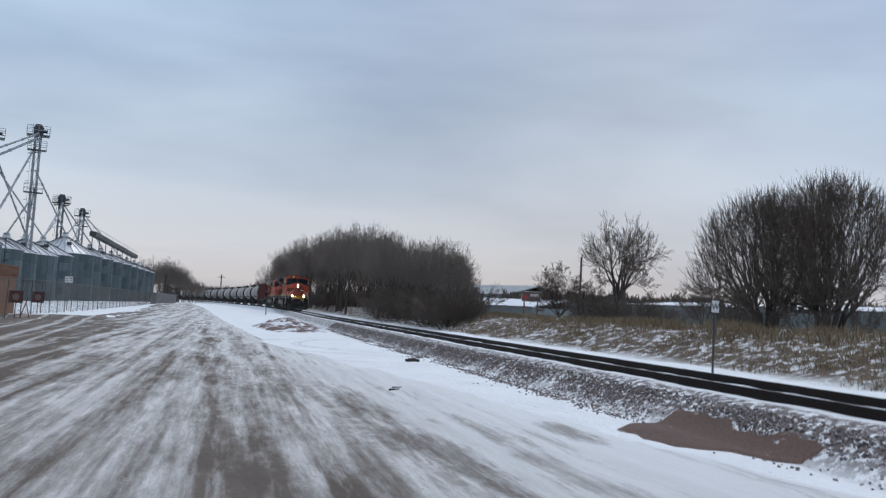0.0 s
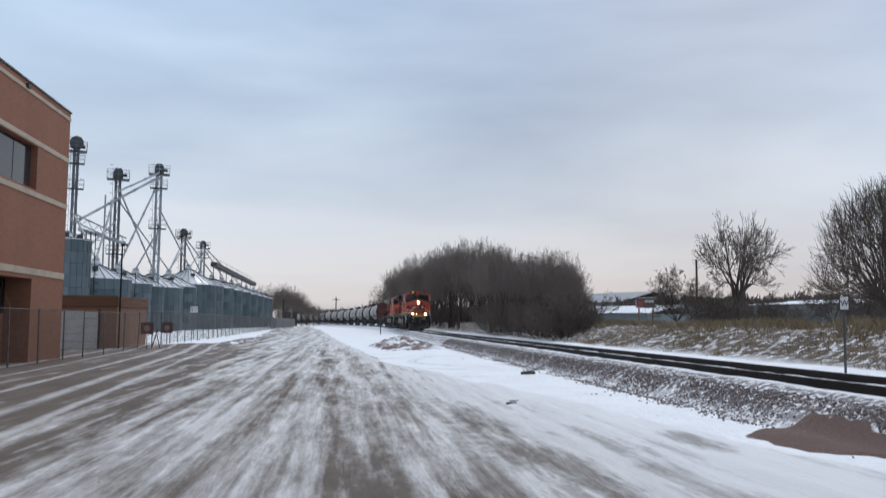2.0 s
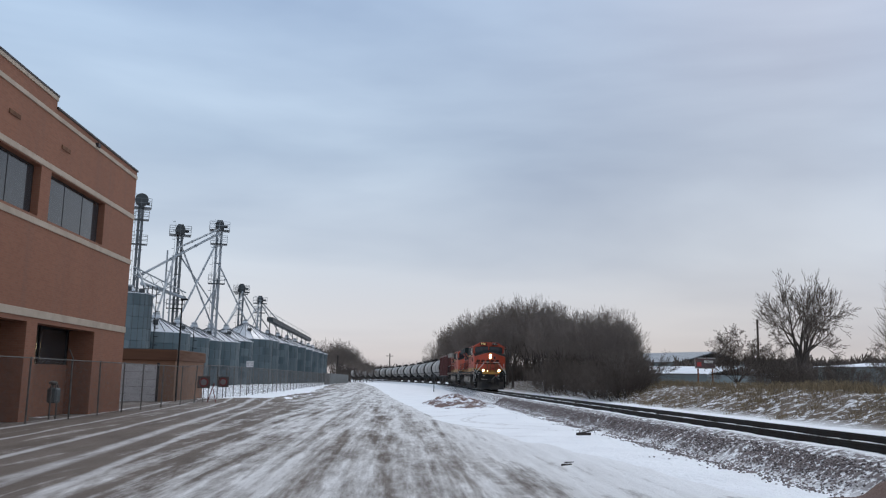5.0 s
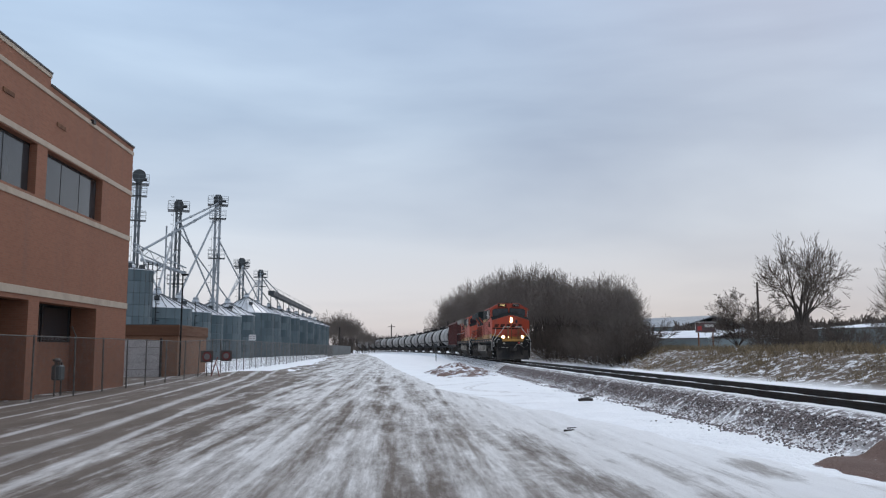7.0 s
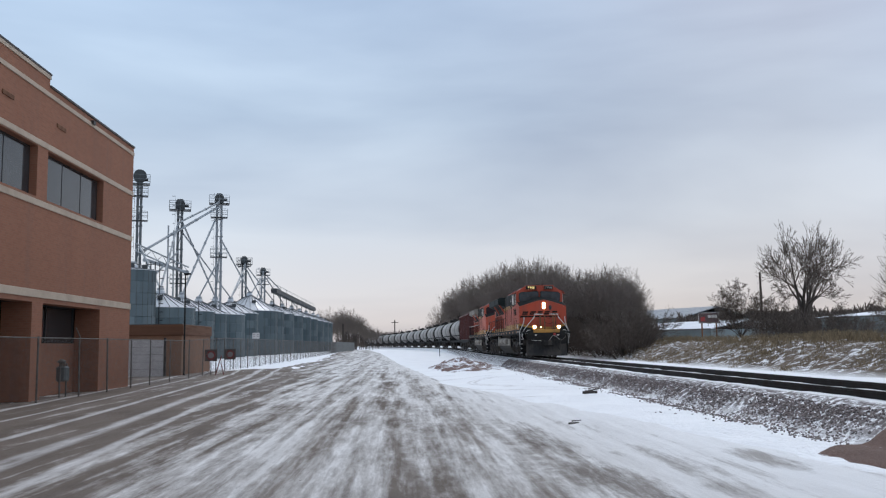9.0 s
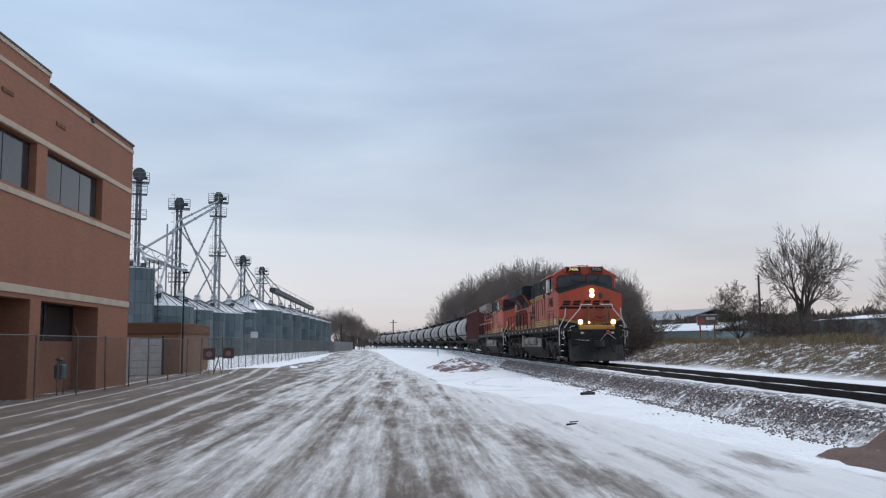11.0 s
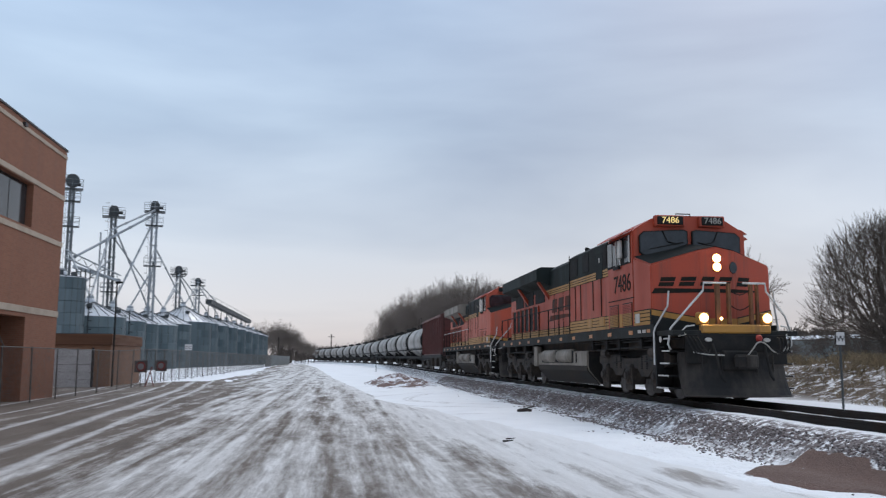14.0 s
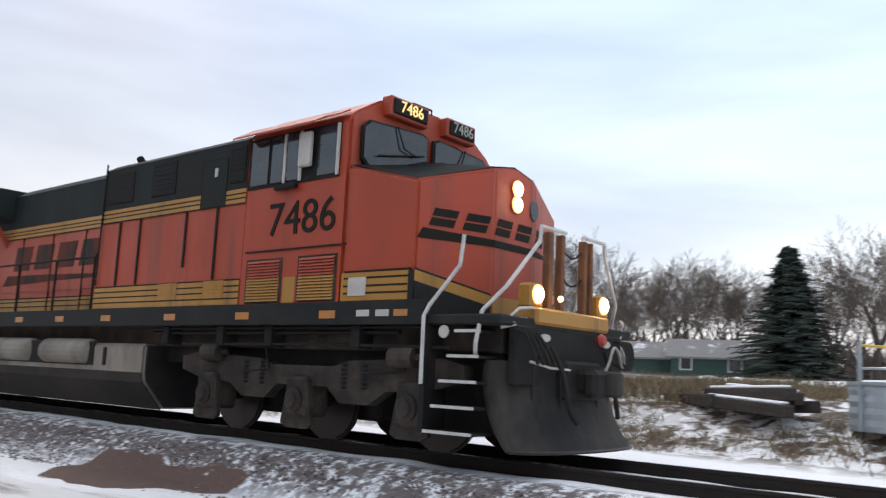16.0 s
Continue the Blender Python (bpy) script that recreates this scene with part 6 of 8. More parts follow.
def underside(lo, pal, wheels):
    part("frame", boxed(-1.2, 1.2, 0.2, 21.0, 1.2, 1.60, 0.02), MAT_UNDER, lo)
    for sx in (-1, 1):
        sill = part("sill", boxed(sx * 1.49, sx * 1.555, 1.08, 21.0, 1.50, 1.79, 0.008), pal["sill"], lo)
        for y in (2.55, 4.3, 6.1, 8.0, 9.6, 11.2, 12.9, 14.6, 16.3, 18.0, 19.7):
            part("reflector", boxed(sx * 1.553, sx * 1.562, y, y + 0.30, 1.58, 1.68), MAT_REFLECT, sill)
        for y, mt in ((1.62, MAT_PALE), (1.95, MAT_PALE), (1.32, MAT_REFLECT)):
            part("warning_plate", boxed(sx * 1.553, sx * 1.562, y, y + 0.22, 1.60, 1.68), mt, sill)
        # conduit and brackets in the shade under the sill
        bm = bent_tube(bmesh.new(), [(sx * 1.36, 1.6, 1.42), (sx * 1.38, 6.9, 1.40)], 0.03)
        bent_tube(bm, [(sx * 1.42, 1.2, 1.48), (sx * 1.42, 7.6, 1.46)], 0.018)
        part("conduit", bm, MAT_BLACK, lo)
        for k, y in enumerate((2.2, 3.9, 5.0, 6.4, 14.2, 15.8, 17.6, 19.0)):
            part("bracket", boxed(sx * 1.2, sx * 1.46, y, y + 0.16, 1.22, 1.5, 0.01), MAT_BLACK, lo)
    # black plate added to close the gap under the frame with shade
    part("shade_plate", boxed(-1.05, 1.05, 0.6, 20.8, 0.95, 1.22), MAT_BLACK, lo)
    # fuel tank with air cylinders; black plates stand in for their shaded recesses
    prof = [(-1.42, 0.62), (-1.45, 0.75), (-1.45, 1.22), (1.45, 1.22), (1.45, 0.75), (1.42, 0.62), (1.05, 0.19), (-1.05, 0.19)]
    bm = prism(bmesh.new(), prof, 7.05, 13.55, "y")
    bmesh.ops.bevel(bm, geom=[e for e in bm.edges if e.calc_face_angle(0) > 0.5], offset=0.04, segments=2, affect="EDGES")
    tank = part("fuel_tank", bm, MAT_TANKGREY, lo, "dusty grey fuel tank")
    # dark strip over the lower slope: soot plus its shade put into the colour
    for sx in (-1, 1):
        part("lower_side", prism(bmesh.new(), [(sx * 1.456, 0.76), (sx * 1.43, 0.605), (sx * 1.05, 0.175), (sx * 1.04, 0.185), (sx * 1.41, 0.62), (sx * 1.44, 0.76)], 7.08, 13.52, "y"), MAT_SOOT_SHADE, tank, "lower tank side darkened by soot and painted shade")
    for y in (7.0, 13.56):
        part("end_plate", prism(bmesh.new(), [(x * 0.97, 0.74 + (z - 0.74) * 0.95) for x, z in prof], y, y + 0.045, "y"), MAT_BLACK, tank, "black plate over the tank end")
    for sx in (-1, 1):
        part("recess_shade_plate", boxed(sx * 1.44, sx * 1.462, 8.6, 12.9, 0.84, 1.24), MAT_BLACK, tank)
        for y0, y1 in ((8.75, 10.45), (10.9, 12.6)):
            bm = lathe(bmesh.new(), [(0, 0.10), (0.04, 0.19), (0.1, 0.225), (y1 - y0 - 0.1, 0.225), (y1 - y0 - 0.04, 0.19), (y1 - y0, 0.10)], 16, Matrix.Translation((sx * 1.38, y1, 1.07)) @ Matrix.Rotation(radians(90), 4, "X"))
            part("air_cylinder", bm, MAT_TANKGREY, tank)
        part("gauge", boxed(sx * 1.45, sx * 1.47, 8.2, 8.28, 0.85, 1.15), MAT_BLACK, tank)
        part("filler", boxed(sx * 1.3, sx * 1.5, 13.6, 14.1, 0.7, 1.45, 0.03), MAT_TANKGREY, tank)
    loco_truck(lo, 3.36, wheels)
    loco_truck(lo, 17.3, wheels)


def front_end(lo, pal):
    # platform, anticlimber, plough, coupler and steps
    part("platform", boxed(-1.5, 1.5, 0.02, 1.2, 1.50, 1.62, 0.02), pal["sill"], lo)
    part("anticlimber", boxed(-0.84, 0.84, -0.02, 0.14, 1.55, 1.75, 0.03), pal["yellow"], lo)
    part("end_plate", boxed(-1.2, 1.2, 0.0, 0.12, 0.85, 1.52, 0.02), MAT_BLACK, lo)
    bm = bmesh.new()
    pts_t = [(1.28 * math.sin(a * 0.1), 0.34 - 0.46 * math.cos(a * 0.1) ** 0.8) for a in range(-15, 16, 2)]
    n_p = len(pts_t) * 2
    rows = []
    for z, push in ((1.12, 0.02), (0.98, 0.06), (0.75, 0.04), (0.52, -0.03), (0.32, -0.13), (0.13, -0.28)):
        rows.append([bm.verts.new((x, y + push, z)) for x, y in pts_t] + [bm.verts.new((x, y + push + 0.05, z)) for x, y in pts_t[::-1]])
    for a, b in zip(rows, rows[1:]):
        for i in range(n_p):
            bm.faces.new((a[i], b[i], b[(i + 1) % n_p], a[(i + 1) % n_p]))
    bm.faces.new(rows[0])
    bm.faces.new(rows[-1][::-1])
    bmesh.ops.recalc_face_normals(bm, faces=bm.faces)
    plough = part("plough", bm, MAT_PLOUGH, lo, "black steel snow plough")
    for x in (-0.85, -0.42, 0.42, 0.85):
        part("plough_rib", boxed(x - 0.02, x + 0.02, -0.2 + 0.22 * abs(x), -0.14 + 0.22 * abs(x), 0.45, 1.1, 0.008), MAT_PLOUGH, plough)
    part("cutting_edge", bent_tube(bmesh.new(), [(x, y - 0.28, 0.14) for x, y in pts_t], 0.022, 6), MAT_WHEEL, plough)
    bm = boxed(-0.17, 0.17, -0.34, 0.0, 0.78, 1.06, 0.05)
    box(bm, -0.25, 0.20, -0.46, -0.26, 0.74, 1.07, 0.06)
    coupler = part("coupler", bm, MAT_BLACK, lo)
    part("knuckle", lathe(bmesh.new(), [(0, 0.10), (0.03, 0.13), (0.27, 0.13), (0.30, 0.10)], 14, Matrix.Translation((0.12, -0.46, 0.76))), MAT_PLOUGH, coupler)
    part("coupler_pocket", boxed(-0.42, 0.42, -0.16, 0.0, 0.70, 1.16, 0.04), MAT_BLACK, lo)
    for x in (-0.75, 0.775):
        arm = part("ditch_light_bracket", boxed(x - 0.13, x + 0.13, 0.04, 0.24, 1.74, 2.03, 0.03), pal["yellow"], lo)
        # added disc, glowing on the leader to give the ditch light its halo
        part("halo_disc", lathe(bmesh.new(), [(0, 0.115), (0.012, 0.11)], 20, Matrix.Translation((x, 0.038, 1.90)) @ Matrix.Rotation(radians(90), 4, "X")), MAT_HALO if pal is LEAD else MAT_GLASS, arm)
        part("ditch_light", lathe(bmesh.new(), [(0, 0.09), (0.016, 0.085), (0.026, 0.05)], 18, Matrix.Translation((x, 0.026, 1.90)) @ Matrix.Rotation(radians(90), 4, "X")), MAT_LAMP if pal is LEAD else MAT_GLASS, arm, "lit ditch light" if pal is LEAD else "")
    part("marker_lamp", lathe(bmesh.new(), [(0, 0.035), (0.02, 0.03)], 10, Matrix.Translation((-0.36, -0.02, 1.88)) @ Matrix.Rotation(radians(90), 4, "X")), MAT_MARKER if pal is LEAD else MAT_GLASS, lo)
    for x0, x1 in ((-0.40, -0.30), (-0.12, -0.04), (0.42, 0.50), (0.58, 0.64)):
        part("gate_post", boxed(x0, x1, 0.12, 0.22, 1.62, 2.70, 0.01), MAT_POST, lo)
    ch = bent_tube(bmesh.new(), [(-0.04, 0.17, 2.55), (0.08, 0.17, 2.47), (0.19, 0.17, 2.44), (0.30, 0.17, 2.47), (0.42, 0.17, 2.55)], 0.012, 5)
    bent_tube(ch, [(-0.04, 0.17, 2.2), (0.08, 0.17, 2.12), (0.19, 0.17, 2.09), (0.30, 0.17, 2.12), (0.42, 0.17, 2.2)], 0.012, 5)
    part("gate_chain", ch, MAT_BLACK, lo)
    for sx in (-1, 1):
        r = 0.024
        bm = bent_tube(bmesh.new(), [(sx * 0.20, 0.02, 2.70), (sx * 0.74, 0.02, 2.70), (sx * 0.76, 0.02, 2.52), (sx * 1.25, 0.12, 1.95), (sx * 1.45, 0.30, 1.66), (sx * 1.50, 0.34, 1.30), (sx * 1.42, 0.40, 1.18)], r, 8)
        part("front_handrail", bm, MAT_RAILWHITE, lo, "white front handrail")
        bm = bent_tube(bmesh.new(), [(sx * 1.30, 0.72, 2.56), (sx * 1.33, 0.74, 2.20), (sx * 1.54, 1.0, 1.72), (sx * 1.56, 1.06, 1.60), (sx * 1.56, 1.06, 0.82)], r, 8)
        part("stair_handrail", bm, MAT_RAILWHITE, lo, "white stair handrail")
        bm = bent_tube(bmesh.new(), [(sx * 1.03, -0.08, 1.72), (sx * 1.20, -0.02, 1.70), (sx * 1.28, 0.05, 1.60), (sx * 1.20, 0.02, 1.52), (sx * 1.34, 0.12, 1.48)], 0.018, 6)
        part("uncoupling_lever", bm, MAT_RAILWHITE, lo)
        part("stair_well", boxed(sx * 1.08, sx * 1.12, 0.25, 1.08, 0.30, 1.5), MAT_BLACK, lo)
        part("stair_side", boxed(sx * 1.12, sx * 1.52, 1.04, 1.12, 0.28, 1.6), MAT_BLACK, lo)
        part("round_plate", lathe(bmesh.new(), [(0, 0.075), (0.012, 0.07)], 12, Matrix.Translation((sx * 1.50, 0.80, 1.42)) @ Matrix.Rotation(radians(90 * sx), 4, "Y")), MAT_PALE, lo)
        for k in range(5):
            z = 0.31 + k * 0.283
            st = part("step", boxed(sx * 1.12, sx * (1.52 - k * 0.015), 0.34 - k * 0.01, 1.02 - k * 0.09, z - 0.03, z, 0.005), MAT_BLACK, lo)
            part("step_edge", boxed(sx * (1.52 - k * 0.015), sx * (1.545 - k * 0.015), 0.34 - k * 0.01, 1.02 - k * 0.09, z - 0.028, z + 0.006), MAT_RAILWHITE, st)
        part("step_lamp", lathe(bmesh.new(), [(0, 0.07), (0.03, 0.06)], 12, Matrix.Translation((sx * 0.70, -0.04, 1.40)) @ Matrix.Rotation(radians(90), 4, "X") @ Matrix.Diagonal((1.3, 0.7, 1, 1))), MAT_PALE, lo)
    hose = bent_tube(bmesh.new(), eased([(-0.12, -0.34, 0.96), (0.0, -0.40, 1.0), (0.16, -0.40, 1.17), (0.33, -0.36, 1.34), (0.52, -0.32, 1.31), (0.72, -0.26, 1.15), (0.92, -0.18, 1.10), (1.12, -0.08, 1.22), (1.22, 0.0, 1.36)]), 0.017, 7)
    part("air_hose", hose, MAT_HOSE, lo)
    for sx in (-1, 1):
        for k in range(4):
            x = sx * (1.22 - k * 0.085)
            part("control_hose", bent_tube(bmesh.new(), eased([(x, -0.02, 1.46), (x - 0.02, -0.14, 1.42), (x - sx * 0.06, -0.19 - 0.02 * k, 1.22), (x - sx * 0.16, -0.19 - 0.02 * k, 1.10), (x - sx * 0.26, -0.14, 1.18)]), 0.017, 6), MAT_BLACK, lo)
    part("brake_hose", bent_tube(bmesh.new(), eased([(-0.62, -0.08, 1.3), (-0.6, -0.24, 1.0), (-0.55, -0.30, 0.6), (-0.45, -0.34, 0.45)]), 0.03, 7), MAT_BLACK, lo)
    bm = bent_tube(bmesh.new(), [(0.62, -0.08, 1.3), (0.6, -0.2, 1.0), (0.66, -0.24, 0.6), (0.75, -0.2, 0.5)], 0.03, 7)
    part("brake_hose", bm, MAT_BLACK, lo)
    part("hose_coupling", lathe(bmesh.new(), [(0, 0.05), (0.05, 0.085), (0.10, 0.05)], 12, Matrix.Translation((0.48, -0.06, 1.44)) @ Matrix.Rotation(radians(90), 4, "X")), MAT_RED, lo)
    part("cut_lever", bent_tube(bmesh.new(), [(-1.1, -0.12, 1.12), (-0.75, -0.16, 1.06), (-0.4, -0.2, 1.05)], 0.014, 6), MAT_PALE, lo)
    part("rear_plate", boxed(-1.35, 1.35, 20.98, 21.06, 0.9, 1.6, 0.02), MAT_BLACK, lo)
    part("rear_coupler", boxed(-0.17, 0.17, 21.0, 21.62, 0.78, 1.06, 0.05), MAT_UNDER, lo)


# black paint with brown dirt, both colours lifted to include grey lamp haze
MAT_PLOUGH = worn("dirty_hazed_plough_paint", (0.019, 0.018, 0.018), (0.10, 0.084, 0.072), 0.75, 0.0, 0.75, 2.0, 14, 0.25, (1, 1, 0.4))
MAT_HOSE = worn("dusty_grey_hose", (0.30, 0.28, 0.25), (0.12, 0.10, 0.09), 0.7, 0, 0.6, 8)


def eased(pts, k=5):
    """A smooth line through a few points."""
    ps = [Vector(p) for p in pts]
    ps = [ps[0] * 2 - ps[1]] + ps + [ps[-1] * 2 - ps[-2]]
    out = []
    for a, b, c, d in zip(ps, ps[1:], ps[2:], ps[3:]):
        for i in range(k):
            t = i / k
            out.append(tuple(0.5 * (2 * b + (c - a) * t + (2 * a - 5 * b + 4 * c - d) * t * t + (3 * b - a - 3 * c + d) * t ** 3)))
    return out + [tuple(ps[-2])]


def build_loco(pal, label):
    lo = thing("locomotive", label, "locomotive")
    wheels = []
    cab_and_nose(lo, pal)
    hood(lo, pal)
    underside(lo, pal, wheels)
    front_end(lo, pal)
    return lo, wheels


def freight_truck(car, y0, wheels):
    tr = part("truck_bolster", boxed(-1.0, 1.0, y0 - 0.2, y0 + 0.2, 0.5, 0.85, 0.03), MAT_UNDER, car)
    for sx in (-1, 1):
        out = [(-1.15, 0.42), (-1.1, 0.62), (-0.4, 0.82), (0.4, 0.82), (1.1, 0.62), (1.15, 0.42), (0.7, 0.38), (0.4, 0.28), (-0.4, 0.28), (-0.7, 0.38)]
        part("side_frame", prism(bmesh.new(), [(y0 + p[0], p[1]) for p in out], sx * 0.98, sx * 1.12, "x"), MAT_UNDER, tr)
    for k in (-0.89, 0.89):
        wheels.append((wheelset(car, y0 + k, 0.46), y0 + k, 0.46))


def build_buffer_car():
    red = worn("dull_oxide_red_paint", (0.115, 0.028, 0.024), (0.07, 0.05, 0.045), 0.6, 0, 0.6, 1.2, 22, 0.08, (1, 1, 0.3))
    car = thing("buffer_hopper_car", "dull dark red ribbed covered hopper car coupled behind the locomotives", "freight car")
    wheels = []
    L = 15.6
    body = part("body", prism(bmesh.new(), [(0.7, 1.5), (0.7, 4.3), (L - 0.7, 4.3), (L - 0.7, 1.5), (L - 2.6, 1.15), (2.6, 1.15)], -1.42, 1.42, "x"), red, car)
    for i in range(13):
        y = 0.85 + i * (L - 1.7) / 12
        for sx in (-1, 1):
            part("rib", boxed(sx * 1.42, sx * 1.52, y - 0.05, y + 0.05, 1.4, 4.25), red, body)
    part("roof", prism(bmesh.new(), [(-1.5, 4.3), (-1.1, 4.5), (1.1, 4.5), (1.5, 4.3)], 0.6, L - 0.6, "y"), red, car)
    for sx in (-1, 1):
        part("side_sill", boxed(sx * 1.40, sx * 1.52, 0.3, L - 0.3, 1.08, 1.32), MAT_BLACK, car)
        part("top_chord", boxed(sx * 1.42, sx * 1.54, 0.6, L - 0.6, 4.18, 4.32), red, car)
    for k in range(3):
        part("hopper_outlet", prism(bmesh.new(), [(3.4 + k * 3.2, 1.15), (5.6 + k * 3.2, 1.15), (4.9 + k * 3.2, 0.4), (4.1 + k * 3.2, 0.4)], -1.1, 1.1, "x"), MAT_UNDER, car)
    for y in (0.35, L - 0.42):
        part("end_platform", boxed(-1.4, 1.4, y - 0.3, y + 0.35, 1.1, 1.2), MAT_BLACK, car)
        lad = part("end_ladder", tube(bmesh.new(), (-1.3, y, 1.2), (-1.3, y, 4.3), 0.02), MAT_BLACK, car)
        for j in range(7):
            part("rung", tube(bmesh.new(), (-1.3, y, 1.5 + j * 0.4), (-0.9, y, 1.5 + j * 0.4), 0.014, n=5), MAT_BLACK, lad)
    part("coupler", boxed(-0.15, 0.15, -0.4, L + 0.4, 0.75, 1.05, 0.03), MAT_UNDER, car)
    freight_truck(car, 2.0, wheels)
    freight_truck(car, L - 2.0, wheels)
    return car, wheels


def build_tank_car():
    """A long tank on a black underframe, dusted pale on its flanks."""
    m, nt, b = node_material("dusted_tank_paint")
    v = coords(nt, (1, 0.35, 1))
    sep = nt.nodes.new("ShaderNodeSeparateXYZ")
    nt.links.new(coords(nt), sep.inputs[0])
    f = noise_fac(nt, v, 1.6, 5, 0.65, 0.35, 0.68)
    col = mix(nt, f, (0.41, 0.395, 0.375), (0.21, 0.19, 0.17))
    streak = math_node(nt, "MULTIPLY", noise_fac(nt, coords(nt, (1, 1.2, 0.08)), 2.4, 4, 0.6, 0.5, 0.62), 0.6)
    col = mix(nt, streak, col, (0.14, 0.11, 0.09))
    # black spill below the manway
    mid = math_node(nt, "ABSOLUTE", math_node(nt, "SUBTRACT", sep.outputs["Y"], 8.45))
    spill = math_node(nt, "MULTIPLY", band(nt, math_node(nt, "ADD", mid, math_node(nt, "MULTIPLY", f, 0.9)), 2.2, 1.0), 0.85)
    col = mix(nt, spill, col, (0.035, 0.03, 0.028))
    nt.links.new(col, b.inputs["Base Color"])
    b.inputs["Roughness"].default_value = 0.45
    car = thing("tank_car", "grey-white dusty railway tank car on black underframe", "tank car", group="tank cars of the train")
    wheels = []
    L, R, zc = 16.9, 1.5, 2.72
    turn = Matrix.Translation((0, L - 0.5, zc)) @ Matrix.Rotation(radians(90), 4, "X")
    n = L - 1.0
    body = part("tank", lathe(bmesh.new(), [(0, 0.3), (0.10, 0.85), (0.28, 1.25), (0.55, R), (n - 0.55, R), (n - 0.28, 1.25), (n - 0.10, 0.85), (n, 0.3)], 28, turn), m, car, smooth=True)
    for y in (0.62, L - 0.62, 1.15, L - 1.15):
        part("ring", lathe(bmesh.new(), [(-0.09, R + 0.012), (0.09, R + 0.012)], 28, Matrix.Translation((0, y, zc)) @ Matrix.Rotation(radians(90), 4, "X")), MAT_BLACK, body)
    part("tank_band", boxed(-R - 0.02, R + 0.02, 1.2, L - 1.2, 1.86, 1.96), MAT_BLACK, body)
    dome = part("dome", lathe(bmesh.new(), [(0, 0.75), (0.35, 0.75), (0.42, 0.6)], 16, Matrix.Translation((0, L / 2, zc + R - 0.06))), MAT_BLACK, car)
    part("manway", lathe(bmesh.new(), [(0, 0.32), (0.16, 0.3), (0.2, 0.2)], 12, Matrix.Translation((0.15, L / 2, zc + R + 0.35))), MAT_BLACK, dome)
    wl = bmesh.new()
    for y in (L / 2 - 1.3, L / 2 + 1.3):
        for x in (-0.8, 0.8):
            tube(wl, (x, y, zc + R - 0.4), (x, y, zc + R + 0.85), 0.025, n=5)
    for x in (-0.8, 0.8):
        tube(wl, (x, L / 2 - 1.3, zc + R + 0.85), (x, L / 2 + 1.3, zc + R + 0.85), 0.02, n=5)
    part("dome_rail", wl, MAT_BLACK, dome)
    part("frame", boxed(-0.35, 0.35, 0.1, L - 0.1, 0.85, 1.2, 0.02), MAT_BLACK, car)
    for sx in (-1, 1):
        part("side_sill", boxed(sx * 1.38, sx * 1.5, 0.2, L - 0.2, 1.08, 1.24), MAT_BLACK, car)
    for y in (0.25, L - 0.25):
        part("end_platform", boxed(-1.5, 1.5, y - 0.25, y + 0.25, 1.06, 1.14), MAT_BLACK, car)
        er = bent_tube(bmesh.new(), [(-1.45, y, 1.1), (-1.45, y, 2.2), (1.45, y, 2.2), (1.45, y, 1.1)], 0.022, 5)
        part("end_rail", er, MAT_BLACK, car)
    for y in (2.4, L - 2.4):
        part("saddle", boxed(-1.25, 1.25, y - 0.35, y + 0.35, 1.1, 1.75), MAT_BLACK, car)
    part("coupler", boxed(-0.15, 0.15, -0.55, L + 0.55, 0.75, 1.05, 0.03), MAT_UNDER, car)
    freight_truck(car, 2.2, wheels)
    freight_truck(car, L - 2.2, wheels)
    return car, wheels


lead_loco, lead_wheels = build_loco(LEAD, "orange freight locomotive with black and yellow stripes, headlights lit")
second_loco, second_wheels = build_loco(FADED, "faded orange freight locomotive coupled behind the leader, headlights off")
buffer_car, buffer_wheels = build_buffer_car()
tank_car, tank_wheels = build_tank_car()
# distance of each vehicle's front behind the leader's front platform, and the points on which it rides
CONSIST = [(lead_loco, 0.0, 3.36, 17.3), (second_loco, 22.3, 3.36, 17.3), (buffer_car, 44.4, 2.0, 13.6)]
TANK_PITCH, FIRST_TANK = 18.05, 60.6
CONSIST.append((tank_car, FIRST_TANK, 2.2, 14.7))
for k_ in range(1, 14):
    CONSIST.append((copy_thing(tank_car, Matrix.Identity(4)), FIRST_TANK + k_ * TANK_PITCH, 2.2, 14.7))

